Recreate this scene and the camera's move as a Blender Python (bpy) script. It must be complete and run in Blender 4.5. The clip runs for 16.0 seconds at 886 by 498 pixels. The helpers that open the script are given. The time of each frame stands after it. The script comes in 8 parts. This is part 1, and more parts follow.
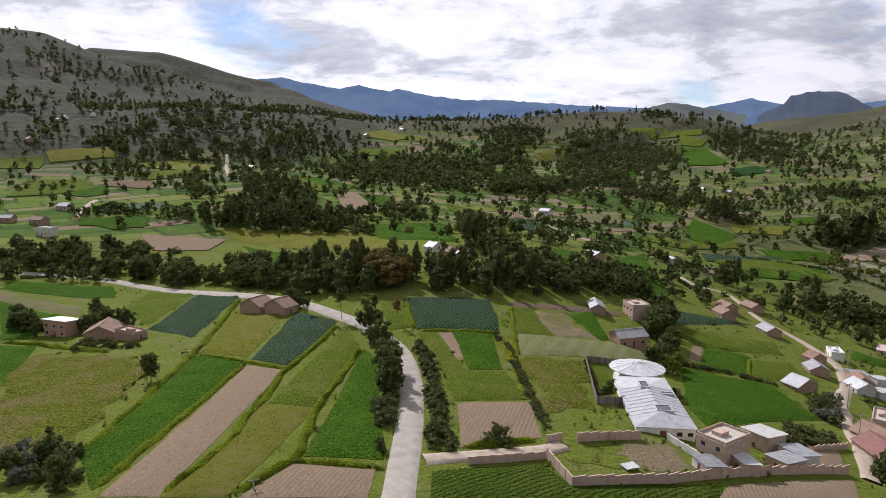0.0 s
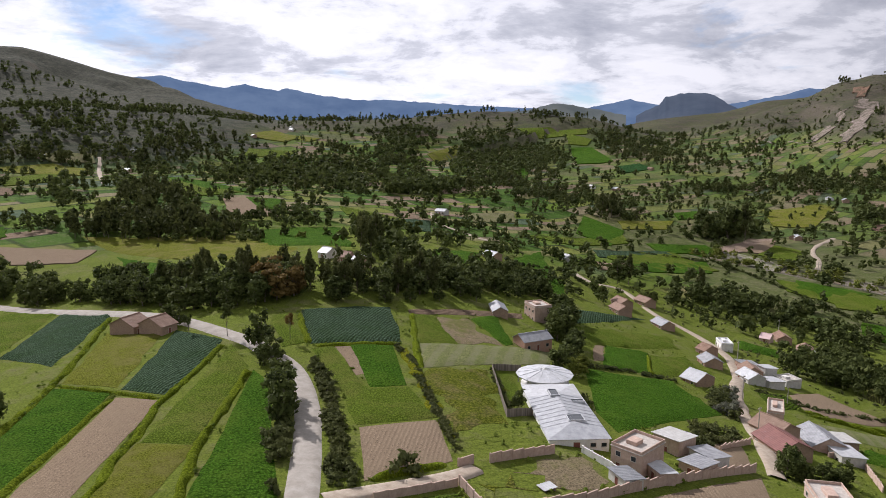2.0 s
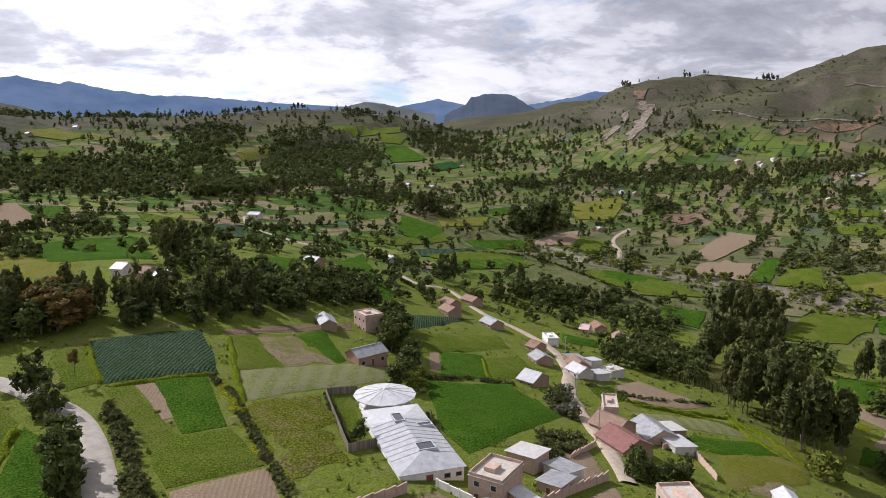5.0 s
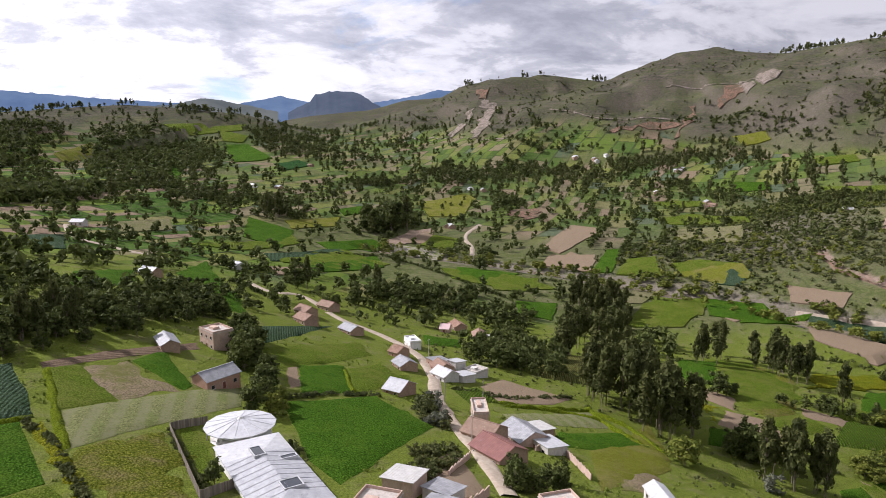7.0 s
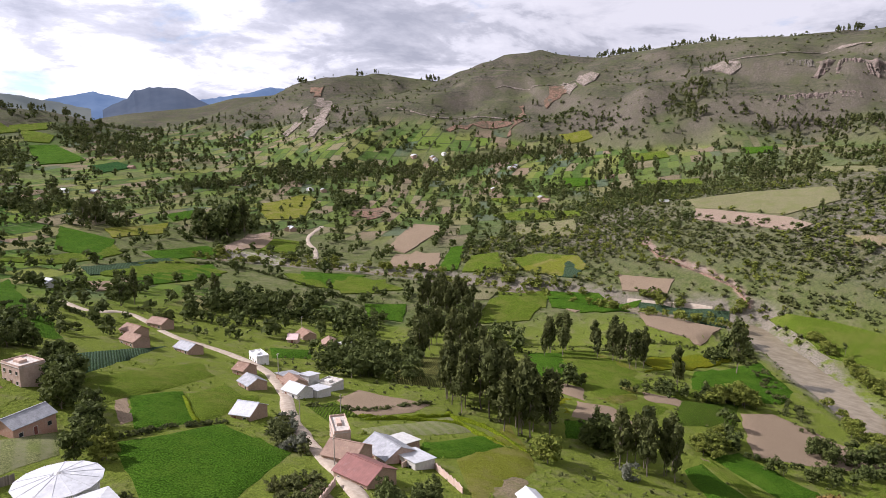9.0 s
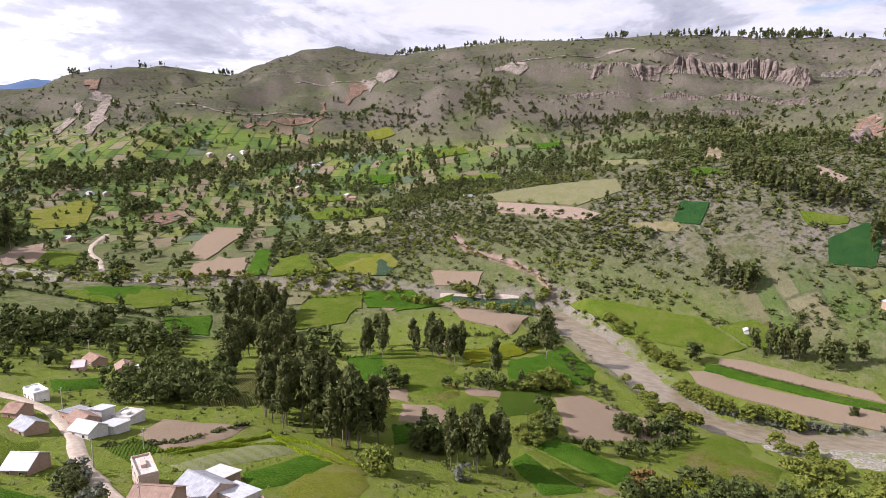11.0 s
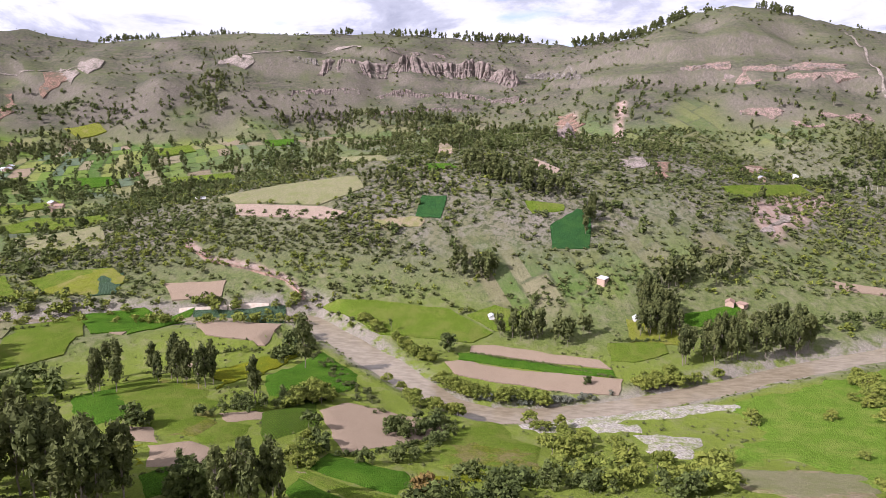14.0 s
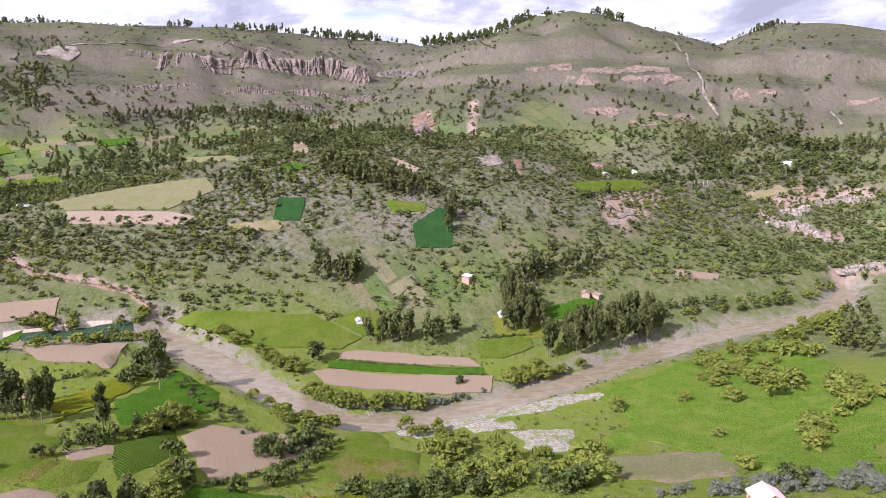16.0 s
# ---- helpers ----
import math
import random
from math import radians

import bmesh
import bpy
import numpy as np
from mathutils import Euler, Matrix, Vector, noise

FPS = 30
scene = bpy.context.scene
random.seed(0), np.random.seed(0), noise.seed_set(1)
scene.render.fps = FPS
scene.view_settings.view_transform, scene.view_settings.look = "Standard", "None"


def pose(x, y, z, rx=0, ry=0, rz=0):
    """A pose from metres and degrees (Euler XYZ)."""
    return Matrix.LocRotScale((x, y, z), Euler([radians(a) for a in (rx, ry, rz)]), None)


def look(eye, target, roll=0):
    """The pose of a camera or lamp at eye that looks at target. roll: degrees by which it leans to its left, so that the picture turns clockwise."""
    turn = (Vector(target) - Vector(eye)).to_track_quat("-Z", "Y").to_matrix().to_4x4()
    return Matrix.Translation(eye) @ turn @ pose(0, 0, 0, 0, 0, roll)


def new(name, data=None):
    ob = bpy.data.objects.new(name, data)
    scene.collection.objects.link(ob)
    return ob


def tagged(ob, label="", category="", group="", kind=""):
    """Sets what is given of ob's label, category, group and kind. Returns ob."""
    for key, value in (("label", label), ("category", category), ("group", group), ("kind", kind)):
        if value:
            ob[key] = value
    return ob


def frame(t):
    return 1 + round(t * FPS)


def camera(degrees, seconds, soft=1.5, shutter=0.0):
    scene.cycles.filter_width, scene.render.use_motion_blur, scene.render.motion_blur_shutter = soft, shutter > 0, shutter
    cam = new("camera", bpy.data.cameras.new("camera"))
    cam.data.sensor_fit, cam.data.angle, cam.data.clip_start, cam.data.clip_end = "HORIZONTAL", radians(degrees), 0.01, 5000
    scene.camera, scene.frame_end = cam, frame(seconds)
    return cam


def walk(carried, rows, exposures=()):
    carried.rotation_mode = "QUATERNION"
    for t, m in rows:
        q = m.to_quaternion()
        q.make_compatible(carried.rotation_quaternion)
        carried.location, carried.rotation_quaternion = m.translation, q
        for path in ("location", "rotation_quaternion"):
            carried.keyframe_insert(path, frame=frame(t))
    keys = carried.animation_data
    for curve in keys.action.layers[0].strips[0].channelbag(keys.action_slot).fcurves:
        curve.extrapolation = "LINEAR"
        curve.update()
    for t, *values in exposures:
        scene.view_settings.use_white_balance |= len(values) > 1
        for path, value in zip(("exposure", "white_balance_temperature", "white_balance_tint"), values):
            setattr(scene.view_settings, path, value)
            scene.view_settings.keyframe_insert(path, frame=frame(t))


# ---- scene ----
cam = camera(65.4, 16.0, soft=0.6)
PATH = [
    (0, (0.03, 0.11, 70.03), (-0.144, 98.822, 54.054), 0.58),
    (0.5, (0.01, 3.37, 69.95), (3.606, 102.028, 54.033), 0.49),
    (1, (-0.00, 6.63, 69.87), (7.375, 105.074, 53.940), 0.45),
    (1.5, (-0.00, 9.88, 69.80), (11.114, 107.990, 53.955), 0.39),
    (2, (0.02, 13.13, 69.73), (14.890, 110.740, 53.894), 0.31),
    (2.5, (0.08, 16.37, 69.67), (18.638, 113.351, 53.856), 0.28),
    (3, (0.17, 19.61, 69.62), (22.387, 115.813, 53.765), 0.24),
    (3.5, (0.31, 22.85, 69.56), (26.222, 118.119, 53.668), 0.30),
    (4, (0.50, 26.10, 69.51), (30.738, 120.088, 53.639), 0.35),
    (6.5, (3.82, 42.57, 69.26), (58.461, 124.768, 53.222), 0.17),
    (7, (4.90, 45.67, 69.25), (63.674, 124.955, 53.170), 0.17),
    (7.5, (6.02, 48.74, 69.24), (69.107, 124.634, 53.117), 0.18),
    (8, (7.18, 51.78, 69.24), (74.504, 123.948, 53.108), 0.14),
    (10.5, (14.89, 65.21, 69.56), (101.808, 111.828, 53.050), -0.04),
    (11, (16.96, 67.42, 69.68), (107.157, 107.268, 53.031), -0.06),
    (11.5, (19.09, 69.58, 69.82), (111.898, 102.847, 53.062), -0.13),
    (12, (21.29, 71.68, 69.97), (116.012, 98.938, 53.107), -0.17),
    (12.5, (23.54, 73.71, 70.14), (119.788, 94.885, 53.156), -0.18),
    (13, (25.85, 75.67, 70.33), (123.227, 90.706, 53.232), -0.20),
    (13.5, (28.21, 77.55, 70.54), (126.325, 86.363, 53.323), -0.19),
    (14, (30.61, 79.37, 70.77), (129.047, 82.640, 53.449), -0.20),
    (14.5, (33.04, 81.12, 71.02), (131.485, 78.933, 53.592), -0.19),
    (15, (35.48, 82.82, 71.28), (133.640, 75.174, 53.758), -0.19),
    (15.5, (37.94, 84.50, 71.54), (135.527, 71.624, 53.923), -0.18),
    (16, (40.39, 86.16, 71.81), (137.203, 68.433, 54.109), -0.17),
]
walk(cam, [(t, look(eye, target, roll)) for t, eye, target, roll in PATH],
     exposures=[(0, 0.08, 6200, 18), (4, 0.12, 6200, 18), (6.5, 0.28, 6180, 20), (8, 0.42, 6160, 21), (11, 0.76, 6080, 24), (14, 0.98, 5900, 27), (16, 1.0, 5820, 28)])
# ---- light ----
SUN_AZ, SUN_EL = radians(-29), radians(37)  # clockwise from +y
world = bpy.data.worlds.new("sky")
scene.world = world
world.use_nodes = True
wn, wl = world.node_tree.nodes, world.node_tree.links
wn.clear()
w_out = wn.new("ShaderNodeOutputWorld")
w_bg = wn.new("ShaderNodeBackground")
w_sky = wn.new("ShaderNodeTexSky")
w_sky.sky_type = 'NISHITA'
w_sky.sun_disc = False
w_sky.sun_elevation, w_sky.sun_rotation = SUN_EL, SUN_AZ
w_sky.altitude, w_sky.air_density, w_sky.dust_density = 2600, 1.0, 0.6


def wnode(kind, **vals):
    n = wn.new(kind)
    for k, v in vals.items():
        if k.startswith("i"):
            n.inputs[int(k[1:])].default_value = v
    return n


# cloud deck: the direction of view laid out on a flat layer overhead
w_tc = wn.new("ShaderNodeTexCoord")
w_sep = wn.new("ShaderNodeSeparateXYZ")
wl.new(w_tc.outputs["Generated"], w_sep.inputs[0])
w_up = wnode("ShaderNodeMath", i1=0.22)
w_up.operation = 'ADD'
w_clip = wnode("ShaderNodeMath", i1=0.0)
w_clip.operation = 'MAXIMUM'
wl.new(w_sep.outputs[2], w_clip.inputs[0])
wl.new(w_clip.outputs[0], w_up.inputs[0])
w_div = []
for axis in (0, 1):
    d = wn.new("ShaderNodeMath")
    d.operation = 'DIVIDE'
    wl.new(w_sep.outputs[axis], d.inputs[0])
    wl.new(w_up.outputs[0], d.inputs[1])
    w_div.append(d)
w_comb = wn.new("ShaderNodeCombineXYZ")
wl.new(w_div[0].outputs[0], w_comb.inputs[0])
wl.new(w_div[1].outputs[0], w_comb.inputs[1])


def cloud_noise(scale, detail, rough_, off):
    m = wn.new("ShaderNodeMapping")
    m.inputs["Location"].default_value = off
    wl.new(w_comb.outputs[0], m.inputs[0])
    n = wn.new("ShaderNodeTexNoise")
    n.inputs["Scale"].default_value, n.inputs["Detail"].default_value, n.inputs["Roughness"].default_value = scale, detail, rough_
    n.inputs["Distortion"].default_value = 0.25
    wl.new(m.outputs[0], n.inputs["Vector"])
    return n


def wramp(src, *stops):
    r = wn.new("ShaderNodeValToRGB")
    while len(r.color_ramp.elements) < len(stops):
        r.color_ramp.elements.new(0.5)
    for e, (p, c) in zip(r.color_ramp.elements, stops):
        e.position, e.color = p, (*c, 1)
    wl.new(src, r.inputs[0])
    return r


w_cover = wramp(cloud_noise(1.3, 8, 0.58, (2.0, 3.1, 0)).outputs[0], (0.30, (0, 0, 0)), (0.42, (1, 1, 1)))
w_shade = wramp(cloud_noise(2.1, 12, 0.62, (7.3, 1.2, 4)).outputs[0], (0.43, (1.14, 1.15, 1.16)), (0.515, (0.98, 1.0, 1.03)), (0.565, (0.74, 0.765, 0.81)), (0.68, (0.53, 0.56, 0.62)))
w_dim = wn.new("ShaderNodeMix")
w_dim.data_type, w_dim.blend_type = 'RGBA', 'MULTIPLY'
w_dim.inputs[0].default_value = 1.0
w_dim.inputs[7].default_value = (0.11, 0.11, 0.11, 1)
wl.new(w_sky.outputs[0], w_dim.inputs[6])
w_mix = wn.new("ShaderNodeMix")
w_mix.data_type = 'RGBA'
wl.new(w_cover.outputs[0], w_mix.inputs[0])
wl.new(w_dim.outputs[2], w_mix.inputs[6])
w_dot = wn.new("ShaderNodeVectorMath")
w_dot.operation = 'DOT_PRODUCT'
w_dot.inputs[1].default_value = (math.sin(SUN_AZ), math.cos(SUN_AZ), 0)
wl.new(w_tc.outputs["Generated"], w_dot.inputs[0])
w_side = wramp(w_dot.outputs["Value"], (0.0, (0.58, 0.58, 0.59)), (0.85, (1.06, 1.06, 1.06)))
w_lit = wn.new("ShaderNodeMix")
w_lit.data_type, w_lit.blend_type = 'RGBA', 'MULTIPLY'
w_lit.inputs[0].default_value = 1.0
wl.new(w_shade.outputs[0], w_lit.inputs[6])
wl.new(w_side.outputs[0], w_lit.inputs[7])
wl.new(w_lit.outputs[2], w_mix.inputs[7])
wl.new(w_mix.outputs[2], w_bg.inputs[0])
w_bg.inputs[1].default_value = 0.84
wl.new(w_bg.outputs[0], w_out.inputs[0])

sun = new("sun", bpy.data.lights.new("sun", 'SUN'))
sun.data.energy, sun.data.angle, sun.data.color = 5.0, radians(0.6), (1.0, 0.965, 0.92)
to_sun = Vector((math.sin(SUN_AZ) * math.cos(SUN_EL), math.cos(SUN_AZ) * math.cos(SUN_EL), math.sin(SUN_EL)))
sun.matrix_world = look((0, 0, 300), Vector((0, 0, 300)) - to_sun)

# ---- materials ----


class Mat:
    """A node material built up in a few calls."""

    def __init__(self, name, rough_=0.9, spec=0.2):
        self.m = bpy.data.materials.new(name)
        self.m.use_nodes = True
        self.n, self.l = self.m.node_tree.nodes, self.m.node_tree.links
        self.b = self.n["Principled BSDF"]
        self.b.inputs["Roughness"].default_value = rough_
        self.b.inputs["Specular IOR Level"].default_value = spec
        tc = self.n.new("ShaderNodeNewGeometry")
        self.pos = tc.outputs["Position"]
        self.geo = tc

    def put(self, sock, v):
        if isinstance(v, bpy.types.NodeSocket):
            self.l.new(v, sock)
        elif isinstance(v, (tuple, list)) and len(v) == 3 and len(sock.default_value) == 4:
            sock.default_value = (*v, 1)
        else:
            sock.default_value = v

    def noise(self, size, detail=4, rough_=0.55, stretch=None, turn=0.0, local=False):
        src = self.pos
        if local:
            src = self.n.new("ShaderNodeTexCoord").outputs["Object"]
        if stretch or turn:
            mp = self.n.new("ShaderNodeMapping")
            mp.inputs["Scale"].default_value = stretch or (1, 1, 1)
            mp.inputs["Rotation"].default_value = (0, 0, turn)
            self.l.new(src, mp.inputs[0])
            src = mp.outputs[0]
        t = self.n.new("ShaderNodeTexNoise")
        t.inputs["Scale"].default_value, t.inputs["Detail"].default_value, t.inputs["Roughness"].default_value = 1.0 / size, detail, rough_
        self.l.new(src, t.inputs["Vector"])
        return t.outputs[0]

    def cells(self, size, out="Color", stretch=None, turn=0.0, randomness=1.0):
        src = self.pos
        if stretch or turn:
            mp = self.n.new("ShaderNodeMapping")
            mp.inputs["Scale"].default_value = stretch or (1, 1, 1)
            mp.inputs["Rotation"].default_value = (0, 0, turn)
            self.l.new(src, mp.inputs[0])
            src = mp.outputs[0]
        t = self.n.new("ShaderNodeTexVoronoi")
        t.voronoi_dimensions = '2D'
        t.inputs["Scale"].default_value, t.inputs["Randomness"].default_value = 1.0 / size, randomness
        self.l.new(src, t.inputs["Vector"])
        return t.outputs[out]

    def ramp(self, src, *stops, hard=False):
        r = self.n.new("ShaderNodeValToRGB")
        if hard:
            r.color_ramp.interpolation = 'CONSTANT'
        while len(r.color_ramp.elements) < len(stops):
            r.color_ramp.elements.new(0.5)
        for e, (p, c) in zip(r.color_ramp.elements, stops):
            e.position, e.color = p, ((*c, 1) if isinstance(c, tuple) else (c, c, c, 1))
        self.l.new(src, r.inputs[0])
        return r.outputs[0]

    def mix(self, f, a, b, blend='MIX'):
        x = self.n.new("ShaderNodeMix")
        x.data_type, x.blend_type = 'RGBA', blend
        self.put(x.inputs[0], f)
        self.put(x.inputs[6], a)
        self.put(x.inputs[7], b)
        return x.outputs[2]

    def math(self, op, a, b=0.0):
        x = self.n.new("ShaderNodeMath")
        x.operation = op
        self.put(x.inputs[0], a)
        self.put(x.inputs[1], b)
        return x.outputs[0]

    def attr(self, name):
        a = self.n.new("ShaderNodeAttribute")
        a.attribute_name = name
        return a.outputs["Fac"]

    def random(self):
        return self.n.new("ShaderNodeObjectInfo").outputs["Random"]

    def island(self):
        return self.geo.outputs["Random Per Island"]

    def bump(self, h, dist, strength=0.6):
        x = self.n.new("ShaderNodeBump")
        x.inputs["Distance"].default_value, x.inputs["Strength"].default_value = dist, strength
        self.l.new(h, x.inputs["Height"])
        self.l.new(x.outputs[0], self.b.inputs["Normal"])
        return self

    def color(self, c):
        self.put(self.b.inputs["Base Color"], c)
        return self


def crop_material(name, dark, light, patch, fine=0.5, row=0.0, gap=None, bump=0.25, rowdir=0.0, tuft=0.0, spots=11, cover=0.8):
    """A crop or grass cover: fine and coarse tones, bare patches, single plants or tufts, and rows if there are any."""
    m = Mat(name, 1.0, 0.02)
    c = m.mix(m.ramp(m.noise(fine, 6, 0.75), (0.36, 0.0), (0.62, 1.0)), tuple(v * 0.46 for v in dark), tuple(v * 1.25 for v in light))
    c = m.mix(m.ramp(m.noise(spots, 6, 0.68), (0.46, 0.0), (0.64, cover)), c, patch)
    c = m.mix(m.ramp(m.noise(fine * 3.1, 6, 0.75), (0.54, 0.0), (0.66, 0.55)), c, tuple(v * 0.62 for v in dark))
    c = m.mix(m.ramp(m.noise(fine * 0.45, 4, 0.8), (0.56, 0.0), (0.70, 0.5)), c, tuple(v * 1.45 for v in light))
    h = m.noise(fine * 0.6, 5, 0.75)
    if tuft:
        spot = m.cells(tuft, "Distance")
        c = m.mix(m.ramp(spot, (0.30, 0.0), (0.66, 0.55)), c, tuple(v * 0.45 for v in dark))
        h = m.math('SUBTRACT', h, m.math('MULTIPLY', spot, 0.9))
    if row:
        src = m.n.new("ShaderNodeMapping")
        src.inputs["Rotation"].default_value = (0, 0, rowdir)
        m.l.new(m.pos, src.inputs[0])
        w = m.n.new("ShaderNodeTexWave")
        w.inputs["Scale"].default_value, w.inputs["Distortion"].default_value, w.inputs["Detail"].default_value = 0.314 / row, 0.8, 3
        w.inputs["Detail Scale"].default_value = 0.5
        m.l.new(src.outputs[0], w.inputs["Vector"])
        line = m.math('MULTIPLY', m.ramp(w.outputs[1], (0.2, 1.0), (0.7, 0.0)), m.ramp(m.noise(1.6, 5, 0.7), (0.35, 0.3), (0.6, 1.0)))
        c = m.mix(line, c, gap)
        h = m.math('ADD', h, m.math('MULTIPLY', w.outputs[1], 0.5))
    return m.color(c).bump(h, bump * 1.5, 1.0).m


FIELD = {
    'lush': crop_material("lush_crop", (0.030, 0.078, 0.006), (0.062, 0.140, 0.011), (0.080, 0.145, 0.014), 0.5, bump=0.3, tuft=0.55),
    'green': crop_material("green_crop", (0.072, 0.114, 0.010), (0.122, 0.172, 0.020), (0.150, 0.160, 0.036), 0.45, tuft=0.4),
    'grass': crop_material("grazed_grass", (0.090, 0.110, 0.010), (0.145, 0.155, 0.022), (0.165, 0.145, 0.050), 0.35),
    'meadow': crop_material("river_meadow", (0.078, 0.142, 0.012), (0.118, 0.190, 0.022), (0.165, 0.190, 0.040), 0.7, tuft=0.6),
    'pale': crop_material("pale_stubble", (0.130, 0.130, 0.058), (0.182, 0.168, 0.092), (0.115, 0.128, 0.042), 0.4),
    'yellow': crop_material("flowering_grass", (0.095, 0.125, 0.006), (0.190, 0.185, 0.012), (0.090, 0.125, 0.010), 0.6, tuft=0.5),
    'scrub': crop_material("weedy_fallow", (0.070, 0.100, 0.008), (0.135, 0.145, 0.020), (0.185, 0.140, 0.070), 0.7, tuft=0.6),
    'cabbage': crop_material("cabbage_rows", (0.024, 0.056, 0.024), (0.100, 0.150, 0.096), (0.050, 0.092, 0.040), 0.4, 1.0, (0.020, 0.034, 0.012), 0.3, 0.4, 0.62),
    'potato': crop_material("potato_rows", (0.040, 0.088, 0.005), (0.075, 0.135, 0.010), (0.085, 0.130, 0.014), 0.5, 1.1, (0.050, 0.060, 0.016), 0.35, 0.9, 0.6),
    'maize': crop_material("maize_rows", (0.080, 0.095, 0.020), (0.160, 0.155, 0.045), (0.120, 0.140, 0.035), 0.6, 1.0, (0.050, 0.052, 0.020), 0.5, 0.6),
    'stripe': crop_material("mown_stubble", (0.120, 0.138, 0.050), (0.170, 0.178, 0.076), (0.110, 0.138, 0.036), 0.5, 5.0, (0.165, 0.165, 0.088), 0.15, 0.35),
    'soil': crop_material("tilled_soil", (0.180, 0.134, 0.088), (0.235, 0.178, 0.122), (0.205, 0.158, 0.106), 0.3, 0.9, (0.190, 0.142, 0.096), 0.06, 0.25),
    'plough': crop_material("ploughed_soil", (0.160, 0.116, 0.076), (0.210, 0.155, 0.106), (0.185, 0.138, 0.092), 0.35, 1.1, (0.118, 0.082, 0.058), 0.25, 1.2),
    'tan': crop_material("bare_tan_soil", (0.175, 0.140, 0.085), (0.230, 0.185, 0.115), (0.110, 0.125, 0.026), 0.5),
    'pink': crop_material("pink_soil", (0.220, 0.160, 0.118), (0.280, 0.210, 0.160), (0.225, 0.182, 0.125), 0.5),
    'alfalfa': crop_material("alfalfa_crop", (0.016, 0.056, 0.016), (0.034, 0.092, 0.026), (0.040, 0.095, 0.022), 0.6, bump=0.3, tuft=0.5),
    'scar': crop_material("pale_scarp", (0.150, 0.120, 0.100), (0.27, 0.225, 0.190), (0.078, 0.076, 0.048), 1.6, spots=12, cover=1.0),
    'rust': crop_material("rusty_scarp", (0.120, 0.068, 0.048), (0.22, 0.140, 0.100), (0.078, 0.076, 0.048), 1.6, spots=12, cover=1.0),
    'strata': crop_material("bare_strata", (0.15, 0.105, 0.085), (0.235, 0.165, 0.135), (0.078, 0.076, 0.048), 1.6, spots=7, cover=1.0),
    'sand': crop_material("river_sand", (0.185, 0.165, 0.128), (0.320, 0.292, 0.242), (0.125, 0.150, 0.034), 1.0, spots=5, cover=1.0),
}
SAY = {
    'lush': "dense dark green crop field", 'green': "bright green crop field with soft edges", 'grass': "grazed yellow-green pasture with worn spots",
    'meadow': "vivid green riverside meadow grass", 'pale': "pale dry stubble field", 'yellow': "yellow-flowering grass plot",
    'scrub': "weedy fallow field, part bare earth", 'cabbage': "blue-green cabbage field planted in rows", 'potato': "green potato field in broad rows",
    'maize': "ripening olive maize field in rows", 'stripe': "mown pale green field with lighter stripes", 'soil': "bare tilled brown soil field",
    'plough': "freshly ploughed brown strip in furrows", 'tan': "bare tan earth plot with weeds", 'pink': "bare pinkish earth field", 'sand': "pale sand and gravel bank by the river",
    'alfalfa': "deep blue-green irrigated crop field", 'scar': "pale bare landslip scar on the hillside", 'rust': "rusty red bare earth cut", 'strata': "thin band of bare reddish strata on the slope",
}
BANK = crop_material("bank_grass", (0.085, 0.125, 0.005), (0.150, 0.190, 0.012), (0.115, 0.150, 0.012), 0.4, tuft=0.5)
HIGH = {'lush': 0.28, 'green': 0.2, 'meadow': 0.15, 'cabbage': 0.22, 'potato': 0.28, 'maize': 1.5, 'yellow': 0.35, 'scrub': 0.2, 'grass': 0.12, 'pale': 0.12, 'stripe': 0.12}


PARCEL_A, PARCEL_B, PARCEL_TURN = 46.0, 27.0, 0.55


def parcel_lines(x, y):
    """How far into its parcel a place lies, across and along, for arrays of metres; terrain_material() draws the same parcels."""
    c, s = math.cos(PARCEL_TURN), math.sin(PARCEL_TURN)
    u = x * c + y * s + 15 * np.sin(y / 97 + 1.3) + 9 * np.sin(x / 61)
    v = -x * s + y * c + 17 * np.sin(x / 83 + 0.7) + 9 * np.sin(y / 53)
    row = np.floor(v / PARCEL_B)
    u = u / PARCEL_A + row * 0.382
    return u - np.floor(u), v / PARCEL_B - row


